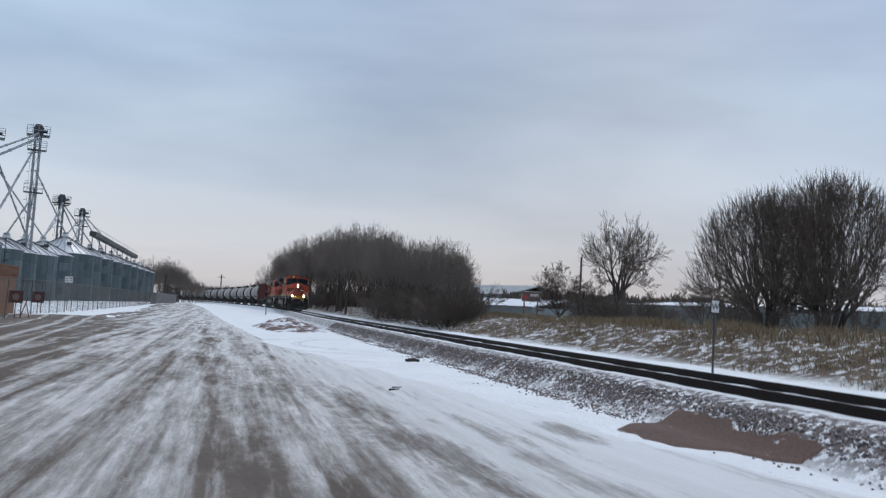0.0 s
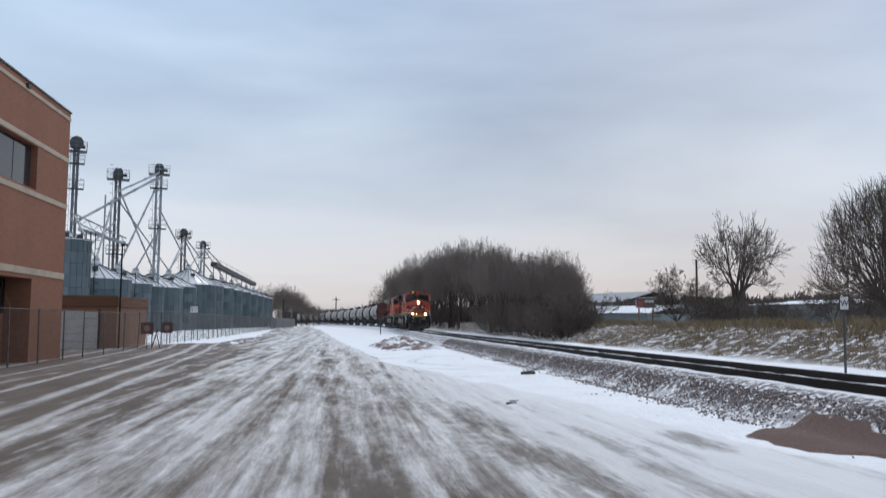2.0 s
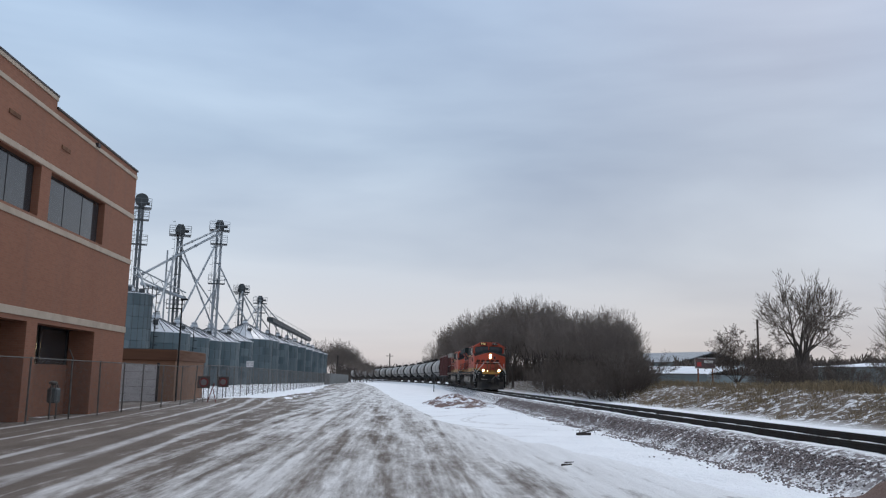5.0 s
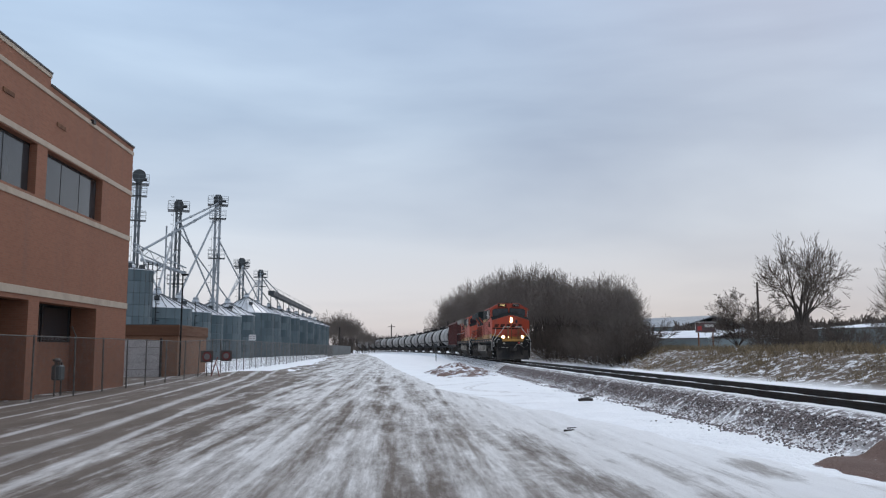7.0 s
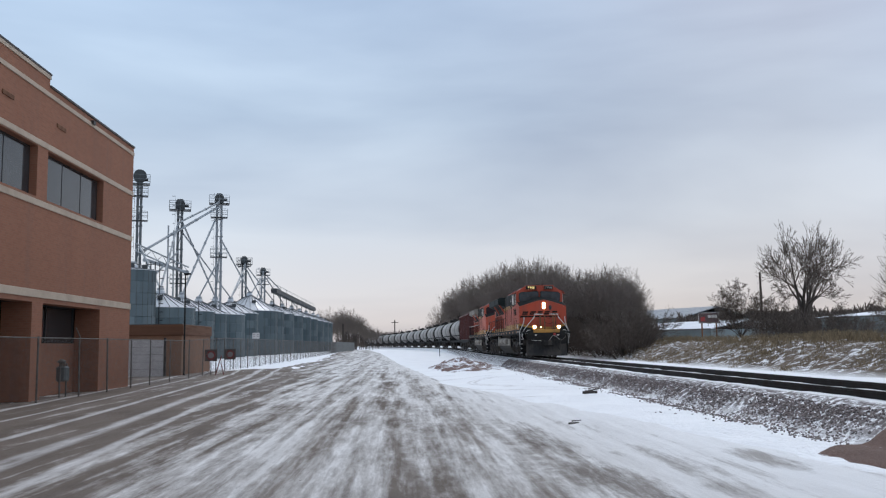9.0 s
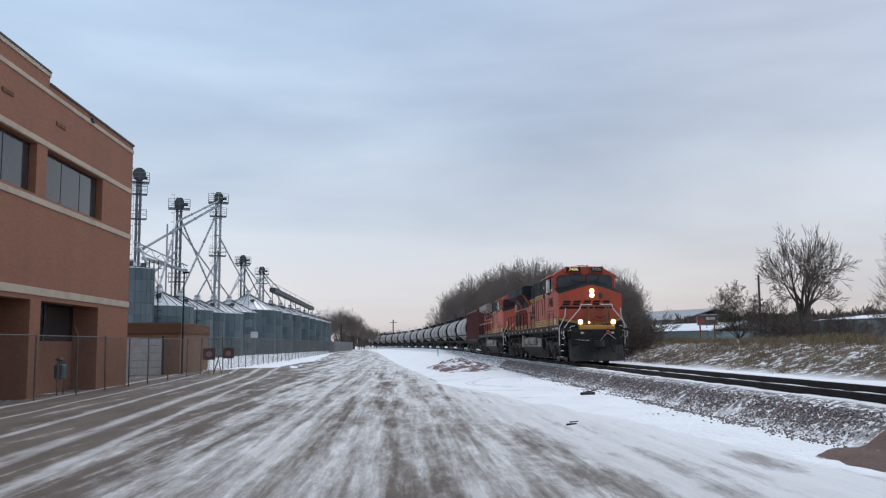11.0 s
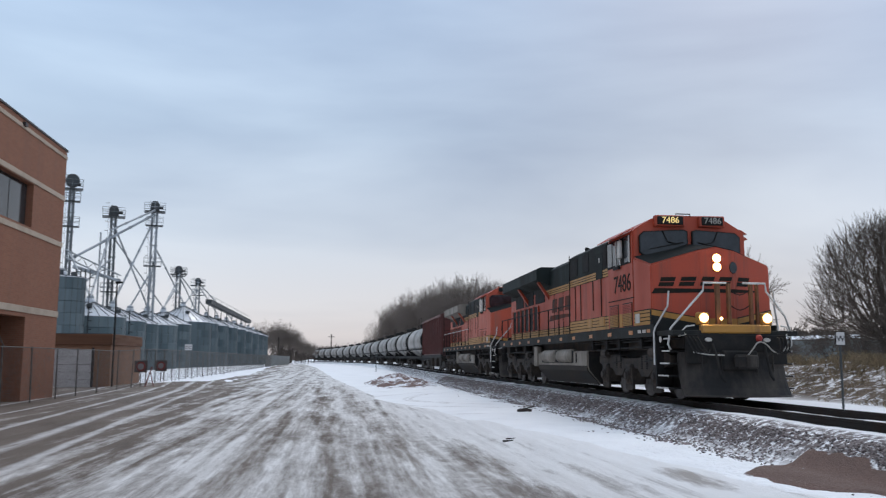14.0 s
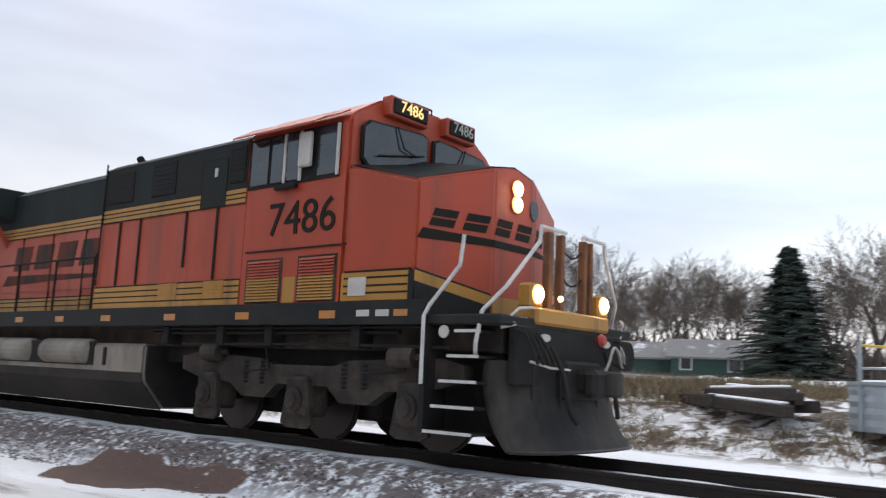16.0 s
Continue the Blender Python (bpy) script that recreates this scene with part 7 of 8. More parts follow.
# ---- woods, single trees and what stands beyond the line ----
def build_trees():
    # single tree across the line and the shrubby ones beside it
    one = forked_tree("deciduous_tree", 11, 8.7, 0.84, 6, 8, 0.62, 0.45, 0.0135, 0.34, 0.80, 0.16, "leafless spreading deciduous tree behind the bank")
    place(one, *polar(25.6, 66), 40, 1.0)
    shrub = bare_tree("shrubby_tree", 12, 5.2, 10, 3, 0.85, 0.05, 0.0125, 0.10, 1.05, 0.08, "leafless shrubby tree with drooping twigs", 1.0, 1.0)
    place(shrub, *polar(21.9, 64), 0, 0.88)
    copy_tree(shrub, *polar(23.9, 62), 120, 0.60)
    copy_tree(shrub, *polar(27.4, 63), 220, 0.5)
    # the two great domes of many stems
    big = dome_tree("many_stemmed_tree", 21, 6.9, 8.0, 14, "large leafless many-stemmed tree with a dense twiggy dome")
    place(big, *polar(34.7, 45), 10, 1.0)
    other = dome_tree("many_stemmed_tree", 22, 7.5, 8.0, 15, "tall leafless many-stemmed tree with a dense twiggy dome")
    place(other, *polar(38.3, 44), 100, 1.0)
    copy_tree(shrub, *polar(31.0, 56), 60, 0.6)
    copy_tree(shrub, *polar(32.6, 54), 160, 0.55)
    # the wood along the far side of the line
    kinds = [forked_tree("woodland_tree", 31 + k, 10.5, 0.62, 5, 7, 0.50, 0.55, 0.012, 0.14, 0.6, 0.12 + 0.04 * k, "slender leafless woodland tree beside the railway", MAT_WOODTWIG) for k in range(4)]
    for k in kinds:
        tagged(k, group="wood beside the line")
    rng = random.Random(5)
    n = 0
    while n < 150:
        az = 1.5 + 14.0 * rng.random() ** 0.95
        d = min((14.0 + 12 * rng.random() ** 1.4) / math.sin(radians(az)), 250 + 30 * rng.random())
        p = Vector((*polar(az, d), 0))
        if lateral(p.x, p.y) < 4.8 or p.y < 52:
            continue
        # crowns follow one rounded, ragged skyline
        want = np.interp(az, [1.4, 2.0, 3.0, 4.9, 6.8, 8.2, 9.1, 10.0, 12.3, 13.8, 15.0, 15.8], [1.0, 1.7, 3.4, 4.8, 5.4, 5.6, 5.9, 5.3, 4.9, 5.2, 4.2, 2.4])
        full = d * math.tan(radians(want * 1.03)) + 1.6 - ground_z(p.x, p.y)
        size = min(full / 10.5, 1.75) * (1 - 0.34 * rng.random() ** 1.3)
        (place if n < 4 else copy_tree)(kinds[n % 4], p.x, p.y, rng.uniform(0, 360), max(size, 0.3))
        n += 1
    # young trees that fill out the wood's middle and its near end
    for az, d, sz in ((7.8, 118, 0.55), (8.3, 112, 0.6), (8.7, 120, 0.62), (9.0, 108, 0.55), (9.4, 116, 0.6), (9.8, 104, 0.5), (8.5, 140, 0.8), (9.1, 135, 0.75), (13.6, 62, 0.52), (14.6, 60, 0.44), (15.2, 58, 0.36)):
        copy_tree(kinds[int(az * 10) % 4], *polar(az, d), az * 77, sz)
    # undergrowth at the foot of the wood
    bush = bare_tree("thicket_bush", 51, 3.0, 12, 2, 0.7, 0.25, 0.010, 0.03, 0.9, 0.0, "tangle of leafless brown brush at the wood's edge", 1.1, 0.95)
    tagged(bush, category="bush", group="brush at the wood's edge")
    n = 0
    while n < 80:
        s = 53 + 120 * rng.random() ** 1.5
        p, _ = on_track(s, 4.6 + rng.random() * 8)
        if math.degrees(math.atan2(p.x, p.y)) > 15.2:
            continue
        (place if n == 0 else copy_tree)(bush, p.x, p.y, rng.uniform(0, 360), rng.uniform(0.6, 1.25))
        n += 1
    for az, d, sz in ((16.2, 66, 0.6), (23.4, 60, 0.7), (24.6, 61, 0.75), (25.6, 60, 0.6), (26.8, 62, 0.7), (28.2, 62, 0.6), (29.4, 63, 0.5), (33, 46, 0.45), (35, 43, 0.5), (37, 42, 0.5), (40, 44, 0.6), (44, 46, 0.6)):
        copy_tree(bush, *polar(az, d), az * 40, sz)
    # beyond the bins
    for i in range(44):
        x, y = polar(-5.9 + 4.3 * i / 44 + rng.uniform(-0.15, 0.15), rng.uniform(270, 330))
        hgt = np.interp(i, [0, 14, 27, 37, 44], [1.15, 1.25, 1.15, 0.8, 0.5]) * rng.uniform(0.85, 1.1)
        copy_tree(kinds[i % 4], x, y, rng.uniform(0, 360), hgt)
    # round the houses
    yard = forked_tree("yard_tree", 61, 9.3, 0.9, 5, 8, 0.6, 0.4, 0.010, 0.2, 0.7, 0.2, "leafless yard tree with fine upright branches")
    place(yard, *polar(57.8, 50), 20, 0.98)
    for az, d, sz in ((46.6, 78, 0.72), (48.8, 80, 0.66), (51.2, 85, 0.72), (60.6, 49, 0.86), (66.2, 75, 1.2), (63.5, 82, 1.1), (69.0, 78, 1.15), (74.8, 60, 0.95), (77.0, 54, 1.0), (79.5, 58, 1.05), (82.5, 55, 1.0), (86, 60, 1.0), (44.4, 82, 0.66), (55.5, 84, 0.7), (65.0, 68, 1.05), (45.6, 92, 0.8), (47.7, 95, 0.85), (50.2, 92, 0.8), (52.6, 96, 0.9), (54.2, 95, 0.8), (56.8, 92, 0.8), (59.4, 88, 1.05), (61.6, 90, 1.15), (62.6, 76, 1.0), (67.8, 88, 1.25), (70.6, 80, 1.1), (73.4, 84, 0.95), (76.0, 76, 0.95), (78.4, 72, 1.0), (81.0, 70, 1.0), (84.0, 74, 1.0)):
        copy_tree(yard, *polar(az, d), az * 53, sz)


def build_spruce():
    """A dark conifer: whorls of drooping boughs thick with needle sprays."""
    x, y = polar(72.3, 52)
    t = thing("spruce_tree", "dense dark green spruce tree in the yard", "tree", pose(x, y, ground_z(x, y) - 0.1))
    m, nt, b = node_material("spruce_needles")
    f = noise_fac(nt, coords(nt), 3.0, 5, 0.7, 0.3, 0.7)
    nt.links.new(mix(nt, f, (0.012, 0.02, 0.016), (0.035, 0.05, 0.036)), b.inputs["Base Color"])
    b.inputs["Roughness"].default_value = 0.8
    rng = random.Random(8)
    trunk, leaf = Sticks(), Sticks()
    H = 7.7
    trunk.add(Vector((0, 0, 0)), Vector((0, 0, H)), 0.16, 0.02, 7)
    for k in range(46):
        u = k / 46
        z = 0.25 + u * (H - 0.4) + rng.uniform(-0.2, 0.2)
        reach = 3.8 * (1 - u) ** 0.85 + 0.03
        for j in range(17):
            a = rng.uniform(0, math.tau)
            L = reach * rng.uniform(0.45, 1.12)
            e = Vector((math.cos(a) * L, math.sin(a) * L, z - 0.10 * L + rng.uniform(-0.45, 0.35)))
            o = Vector((0, 0, z))
            leaf.add(o, e, 0.03, 0.012, 3)
            for q in range(9):
                w = 0.2 + 0.8 * q / 8
                p = o.lerp(e, w)
                for sg in (-1, 1):
                    tip = p + Vector((-math.sin(a) * sg, math.cos(a) * sg, rng.uniform(-0.5, 0.1))) * rng.uniform(0.2, 0.42) + Vector((math.cos(a), math.sin(a), 0)) * 0.15
                    leaf.add(p, tip, 0.05, 0.015, 3)
    for nm, st, mt in (("trunk", trunk, MAT_BARK), ("needle_crown", leaf, m)):
        c = new(nm, st.mesh(nm, mt))
        c.parent = t


def far_wood():
    """Woods on the skyline, too far to count: ragged stands of thin stems."""
    rng = random.Random(17)
    st = Sticks()
    def stand(az0, az1, dist, h0, h1, dens):
        n = int((az1 - az0) * dens)
        for i in range(n):
            az = rng.uniform(az0, az1)
            d = dist * rng.uniform(0.95, 1.1)
            x, y = polar(az, d)
            h = h0 + (h1 - h0) * rng.random() * (0.7 + 0.5 * noise.noise(Vector((az * 0.8, 3, 1))))
            z0 = 1.5 if az > 8 else 0.5
            base = Vector((x, y, z0 - 0.5))
            t = base + Vector((rng.gauss(0, 0.5), rng.gauss(0, 0.5), h + 0.5))
            st.add(base, t, 0.3, 0.08, 3)
            for q in range(7):
                p = base.lerp(t, rng.uniform(0.3, 0.9))
                a = rng.uniform(0, math.tau)
                L = h * rng.uniform(0.15, 0.32)
                st.add(p, p + Vector((math.cos(a) * L * 0.6, math.sin(a) * L * 0.6, L * 0.8)), 0.16, 0.06, 3)
            for q in range(3):
                p = base + Vector((rng.gauss(0, 2), rng.gauss(0, 2), 0))
                st.add(p, p + Vector((rng.gauss(0, 0.7), rng.gauss(0, 0.7), h * rng.uniform(0.3, 0.6))), 0.9, 0.2, 3)
    stand(-4.0, 9.0, 420, 5.0, 9.0, 60)
    stand(13.0, 48.0, 260, 6.0, 9.5, 80)
    stand(44.0, 92.0, 130, 5.0, 9.0, 16)
    stand(18.0, 34.0, 140, 3.0, 5.0, 34)
    stand(28.0, 50.0, 190, 5.0, 7.5, 40)
    stand(-60.0, -4.0, 500, 6.0, 10.0, 8)
    ob = new("far_wood", st.mesh("far_wood", MAT_TWIG))
    tagged(ob, "distant leafless woods along the skyline", "woods", kind="stuff")


def dead_grass():
    """Tufts of dead grass on the bank and along the fence, and stubs through the snow."""
    m, nt, b = node_material("dead_grass_blades")
    g = nt.nodes.new("ShaderNodeNewGeometry")
    nt.links.new(mix(nt, g.outputs["Random Per Island"], (0.10, 0.072, 0.046), (0.36, 0.265, 0.155)), b.inputs["Base Color"])
    b.inputs["Roughness"].default_value = 0.9
    rng = random.Random(23)
    st = Sticks()
    for i in range(15000):
        y = 1.5 + 58 * rng.random() ** 1.6
        lat = rng.uniform(4.2, 11.5)
        if noise.noise(Vector((lat * 0.55, y * 0.3, 7))) < rng.uniform(-0.35, 0.3) + 0.22 * (1 - smooth(4, 9, y)) + 0.12 * smooth(11, 18, y):
            continue
        x = TRACK_X + lat
        z = ground_z(x, y)
        for q in range(6):
            p = Vector((x + rng.gauss(0, 0.09), y + rng.gauss(0, 0.09), z - 0.03))
            h = rng.uniform(0.06, 0.20) * (2.1 if lat > 6.4 else 1.1)
            st.add(p, p + Vector((rng.gauss(0, 0.4) * h, rng.gauss(0, 0.4) * h, h)), 0.010, 0.003, 3)
    # taller straw along the brow of the bank
    for i in range(4200):
        y = 4 + 13 * rng.random()
        lat = 6.4 + 5.0 * rng.random() ** 1.4
        if noise.noise(Vector((lat * 0.7, y * 0.55, 17))) < rng.uniform(-0.15, 0.35) + 0.35 * (1 - smooth(5, 8, y)) + 0.3 * smooth(13, 17, y):
            continue
        x = TRACK_X + lat
        z = ground_z(x, y)
        for q in range(6):
            p = Vector((x + rng.gauss(0, 0.12), y + rng.gauss(0, 0.12), z - 0.03))
            h = rng.uniform(0.12, 0.42)
            st.add(p, p + Vector((rng.gauss(0, 0.45) * h, rng.gauss(0, 0.45) * h, h)), 0.008, 0.003, 3)
    ob = new("dead_grass", st.mesh("dead_grass", m))
    tagged(ob, "tufts of dead straw-coloured grass on the snowy bank", "grass", kind="stuff")


def gable_house(name, label, az, dist, w, d, eave, ridge, wall, roof, turn, windows=(), snow=0.0):
    x, y = polar(az, dist)
    z = ground_z(x, y)
    h = thing(name, label, "house", pose(x, y, z, 0, 0, turn))
    part("wall", boxed(-w / 2, w / 2, -d / 2, d / 2, -0.5, eave), wall, h)
    part("gable", prism(bmesh.new(), [(-d / 2, eave), (d / 2, eave), (0, ridge - 0.06)], -w / 2, w / 2, "x"), wall, h)
    for sg in (-1, 1):
        bm = prism(bmesh.new(), [(0, ridge), (0, ridge + 0.12), (sg * (d / 2 + 0.35), eave - 0.1), (sg * (d / 2 + 0.35), eave - 0.22)], -w / 2 - 0.35, w / 2 + 0.35, "x")
        part("roof", bm, roof, h)
    for wx, wz, ww, wh in windows:
        fr = part("window", boxed(wx - ww / 2 - 0.08, wx + ww / 2 + 0.08, -d / 2 - 0.04, -d / 2, wz - 0.08, wz + wh + 0.08), MAT_DOORWHITE, h)
        part("pane", boxed(wx - ww / 2, wx + ww / 2, -d / 2 - 0.05, -d / 2 - 0.04, wz, wz + wh), MAT_PANE, fr)
    return h


def snow_roof(name, lo, hi):
    m, nt, b = node_material(name)
    v = coords(nt)
    f = noise_fac(nt, v, 0.7, 4, 0.6, lo, hi)
    g = noise_fac(nt, v, 8.0, 4, 0.6, 0.3, 0.7)
    nt.links.new(mix(nt, f, (0.80, 0.81, 0.84), mix(nt, g, (0.14, 0.14, 0.14), (0.22, 0.21, 0.2))), b.inputs["Base Color"])
    b.inputs["Roughness"].default_value = 0.8
    return m


def build_beyond():
    green = worn("dark_green_siding", (0.028, 0.072, 0.055), (0.05, 0.06, 0.05), 0.7, 0, 0.4, 1.0, 12, 0.1, (1, 1, 6))
    teal = worn("green_siding", (0.03, 0.11, 0.08), (0.05, 0.07, 0.06), 0.7, 0, 0.3, 1.0, 12, 0.1, (1, 1, 6))
    greywall = worn("grey_green_sheet_wall", (0.20, 0.235, 0.235), (0.15, 0.15, 0.15), 0.6, 0.1, 0.4, 0.4)
    palewall = worn("pale_siding", (0.5, 0.5, 0.5), (0.3, 0.3, 0.3), 0.7, 0, 0.3)
    snowy = snow_roof("snowy_shingle_roof", 0.45, 0.55)
    thawed = snow_roof("half_thawed_shingle_roof", 0.30, 0.40)
    clean_snow = worn("roof_snow", (0.82, 0.83, 0.86), (0.7, 0.71, 0.74), 0.8, 0, 0.5, 0.5)
    gable_house("green_house", "small green house with a snow-edged gable roof", 54.4, 72, 9, 5.6, 1.55, 2.85, teal, thawed, -145, ((-2.0, 0.5, 0.8, 0.8),))
    gable_house("dark_green_house", "dark green cottage with a white window and snowy roof", 68.0, 58, 5.6, 4.6, 1.35, 2.35, green, thawed, -68, ((1.0, 0.45, 0.7, 0.9), (-1.9, 0.5, 0.6, 0.8)))
    gable_house("grey_house", "weathered grey house half hidden among yard trees", 58.5, 75, 6, 5, 1.5, 2.9, palewall, snowy, -120)
    gable_house("pale_house", "pale house with snow on its low roof", 49.0, 90, 7.5, 6, 1.5, 2.7, palewall, snowy, -138)
    gable_house("low_shed", "long low grey shed with a snow-covered roof", 63.3, 60, 4.5, 4.0, 1.3, 2.2, green, thawed, -64)
    # long sheds behind the bank
    def long_shed(az0, az1, d0, d1, wall_h, roof_h, wall, roof, nm, lb, depth=14):
        a, b = Vector((*polar(az0, d0), 0)), Vector((*polar(az1, d1), 0))
        mid = (a + b) / 2
        L = (b - a).length
        ang = math.degrees(math.atan2((b - a).y, (b - a).x))
        s = thing(nm, lb, "shed", pose(mid.x, mid.y, 1.7, 0, 0, ang))
        part("wall", boxed(-L / 2, L / 2, 0, depth, -1.2, wall_h), wall, s)
        part("roof", prism(bmesh.new(), [(-0.4, wall_h), (depth / 2, roof_h), (depth + 0.4, wall_h), (depth + 0.4, wall_h + 0.12), (depth / 2, roof_h + 0.15), (-0.4, wall_h + 0.12)], -L / 2 - 0.4, L / 2 + 0.4, "x"), roof, s)
        # gutter strip that also draws the eave's shadow line by its colour
        part("eave_shadow_gutter", boxed(-L / 2 - 0.4, L / 2 + 0.4, -0.5, -0.4, wall_h - 0.05, wall_h + 0.1), MAT_GALV, s)
        for k in range(int(L / 9)):
            part("wall_seam", boxed(-L / 2 + 4 + k * 9, -L / 2 + 4.08 + k * 9, -0.03, 0.0, -1.0, wall_h - 0.1), MAT_GALV, s)
    long_shed(26.5, 44.0, 92, 74, 1.85, 2.4, greywall, clean_snow, "long_low_shed", "long low grey-green shed with snow on its roof")
    long_shed(14.5, 20.0, 122, 110, 1.25, 2.3, greywall, clean_snow, "snow_roofed_shed", "low grey shed with a thick snow roof", 12)
    long_shed(14.0, 18.3, 165, 152, 3.7, 5.7, greywall, worn("grey_metal_roof", (0.26, 0.28, 0.30), (0.2, 0.2, 0.2), 0.5, 0.3, 0.3), "grey_roofed_hall", "large hall with a bare grey metal roof", 16)
    # billboard
    x, y = polar(19.9, 104)
    bb = thing("billboard", "weathered billboard with a dark reddish picture panel", "billboard", pose(x, y, 2.2, 0, 0, -20))
    part("frame", boxed(-1.15, 1.15, -0.06, 0.06, 1.35, 2.6, 0.02), MAT_PALE, bb)
    pan = part("panel", boxed(-1.08, 1.08, -0.08, -0.06, 1.42, 2.53), worn("billboard_print", (0.10, 0.045, 0.04), (0.05, 0.06, 0.07), 0.5, 0, 0.8, 1.1), bb)
    part("text_bar", boxed(-0.1, 0.9, -0.086, -0.08, 2.0, 2.3), MAT_PALE, pan)
    part("text_bar", boxed(-0.9, -0.4, -0.086, -0.08, 1.6, 2.1), MAT_RED, pan)
    for sx in (-0.8, 0.8):
        part("leg", tube(bmesh.new(), (sx, 0.05, -1.2), (sx, 0.05, 1.5), 0.09), MAT_POST, bb)
    # poles
    wood = MAT_BARK
    for az, d, h, base in ((23.1, 70, 5.45, 1.6), (16.0, 110, 4.2, 1.6), (-0.55, 300, 10.0, 0.6), (-0.1, 310, 6.5, 0.6), (-3.98, 215, 7.0, 0.3)):
        x, y = polar(az, d)
        p = thing("utility_pole", "weathered wooden utility pole", "pole", pose(x, y, base - 0.3), "utility poles")
        part("shaft", tube(bmesh.new(), (0, 0, 0), (0, 0, h), 0.10 if d < 200 else 0.24, 0.08 if d < 200 else 0.18), wood, p)
        if az in (-0.55,):
            part("crossarm", boxed(-1.2, 1.2, -0.1, 0.1, h - 1.0, h - 0.8), wood, p)


def build_trackside():
    # whistle sign across the line
    zg = ground_z(11.8, 19.15)
    s = thing("whistle_sign", "white whistle sign with a black letter on a steel post", "sign", pose(11.8, 19.15, zg))
    part("post", tube(bmesh.new(), (0, 0, -0.1), (0, 0, 1.72), 0.028, n=8), MAT_DARKSTEEL, s)
    pl = part("plate", boxed(-0.105, 0.105, -0.035, -0.02, 1.53, 1.83, 0.004), MAT_DOORWHITE, s)
    part("border", boxed(-0.12, 0.12, -0.02, -0.012, 1.515, 1.845), MAT_BLACK, s)
    lettering("letter", "W", 0.2, MAT_BLACK, pl, Matrix.Translation((0, -0.036, 1.67)) @ FRONT, 1.0, "black letter")
    p = thing("marker_post", "thin dark marker post beside the line", "post", pose(4.4, 104, ground_z(4.4, 104)))
    part("post", tube(bmesh.new(), (0, 0, -0.1), (0, 0, 2.1), 0.05, n=7), MAT_DARKSTEEL, p)
    part("plate", boxed(-0.16, 0.16, -0.07, -0.05, 1.75, 2.1), MAT_DARKSTEEL, p)
    # bits lying on the snow
    for x, y, sc in ((5.55, 25.6, 0.75), (3.25, 16.5, 0.36)):
        d = thing("scrap_of_wood", "dark broken piece of wood lying on the snow", "debris", pose(x, y, ground_z(x, y) + 0.02))
        bm = boxed(-0.32 * sc, 0.3 * sc, -0.09 * sc, 0.05 * sc, -0.02, 0.08 * sc, 0.01, Matrix.Rotation(0.35, 4, "Z"))
        part("block", bm, MAT_TIE, d)
        bm = tube(bmesh.new(), (-0.1 * sc, 0.0, 0.05), (0.42 * sc, 0.16 * sc, 0.16 * sc), 0.035 * sc, 0.02 * sc, 6)
        part("splinter", bm, MAT_TIE, d)
    # steel stock tank and its rail at the foot of the bank
    x, y = 15.0, 2.75
    t = thing("stock_tank", "round corrugated galvanised stock tank standing on snow", "tank", pose(x, y, ground_z(x, y) - 0.06))
    galv = worn("bright_galvanised", (0.36, 0.40, 0.43), (0.22, 0.23, 0.24), 0.45, 0.5, 0.4, 1.5)
    rings = []
    for k in range(9):
        rings.append((k * 0.09, 1.1 + (0.02 if k % 2 else 0.0)))
    bm = lathe(bmesh.new(), rings, 36)
    part("wall", bm, galv, t, smooth=False)
    part("rim", lathe(bmesh.new(), [(0.70, 1.14), (0.75, 1.14)], 36), galv, t)
    part("lid_snow", lathe(bmesh.new(), [(0.74, 1.06), (0.78, 0.9), (0.8, 0.3)], 24), worn("tank_snow", (0.82, 0.83, 0.86), (0.7, 0.7, 0.73), 0.8), t)
    for px, py in ((-0.85, 0.75), (-1.05, 0.25)):
        part("post", tube(bmesh.new(), (px, py, 0.0), (px, py, 1.35), 0.035, n=7), galv, t)
    part("yellow_bar", tube(bmesh.new(), (-0.85, 0.75, 1.30), (0.4, -1.0, 1.22), 0.022, n=6), worn("yellow_bar_paint", (0.6, 0.42, 0.04), (0.3, 0.2, 0.05), 0.5), t)
    part("rail", tube(bmesh.new(), (-0.85, 0.75, 0.95), (-1.05, 0.25, 0.95), 0.02, n=6), galv, t)
    # old timbers on the bank
    pile = thing("timber_pile", "pile of old dark railway timbers with snow on top", "timber pile", pose(15.3, 5.2, ground_z(15.3, 5.2) - 0.04, 0, 0, 62))
    snow = worn("pile_snow", (0.82, 0.83, 0.86), (0.7, 0.7, 0.73), 0.8)
    rng = random.Random(2)
    for k, (px, py, pz, rz) in enumerate(((0, 0, 0.1, 2), (0.2, 0.35, 0.1, -3), (-0.1, 0.7, 0.1, 4), (0.1, 0.2, 0.30, -2), (0.0, 0.55, 0.30, 5), (1.2, 0.2, 0.12, 14), (1.4, 0.6, 0.16, -12))):
        tb = part("timber", boxed(-0.95, 0.95, -0.11, 0.11, -0.1, 0.1, 0.015), MAT_TIE, pile, at=pose(px, py, pz, 0, rng.uniform(-3, 3), rz))
        if k in (3, 4, 2):
            part("snow_cap", boxed(-0.85, 0.8, -0.10, 0.10, 0.1, 0.15, 0.02), snow, tb)


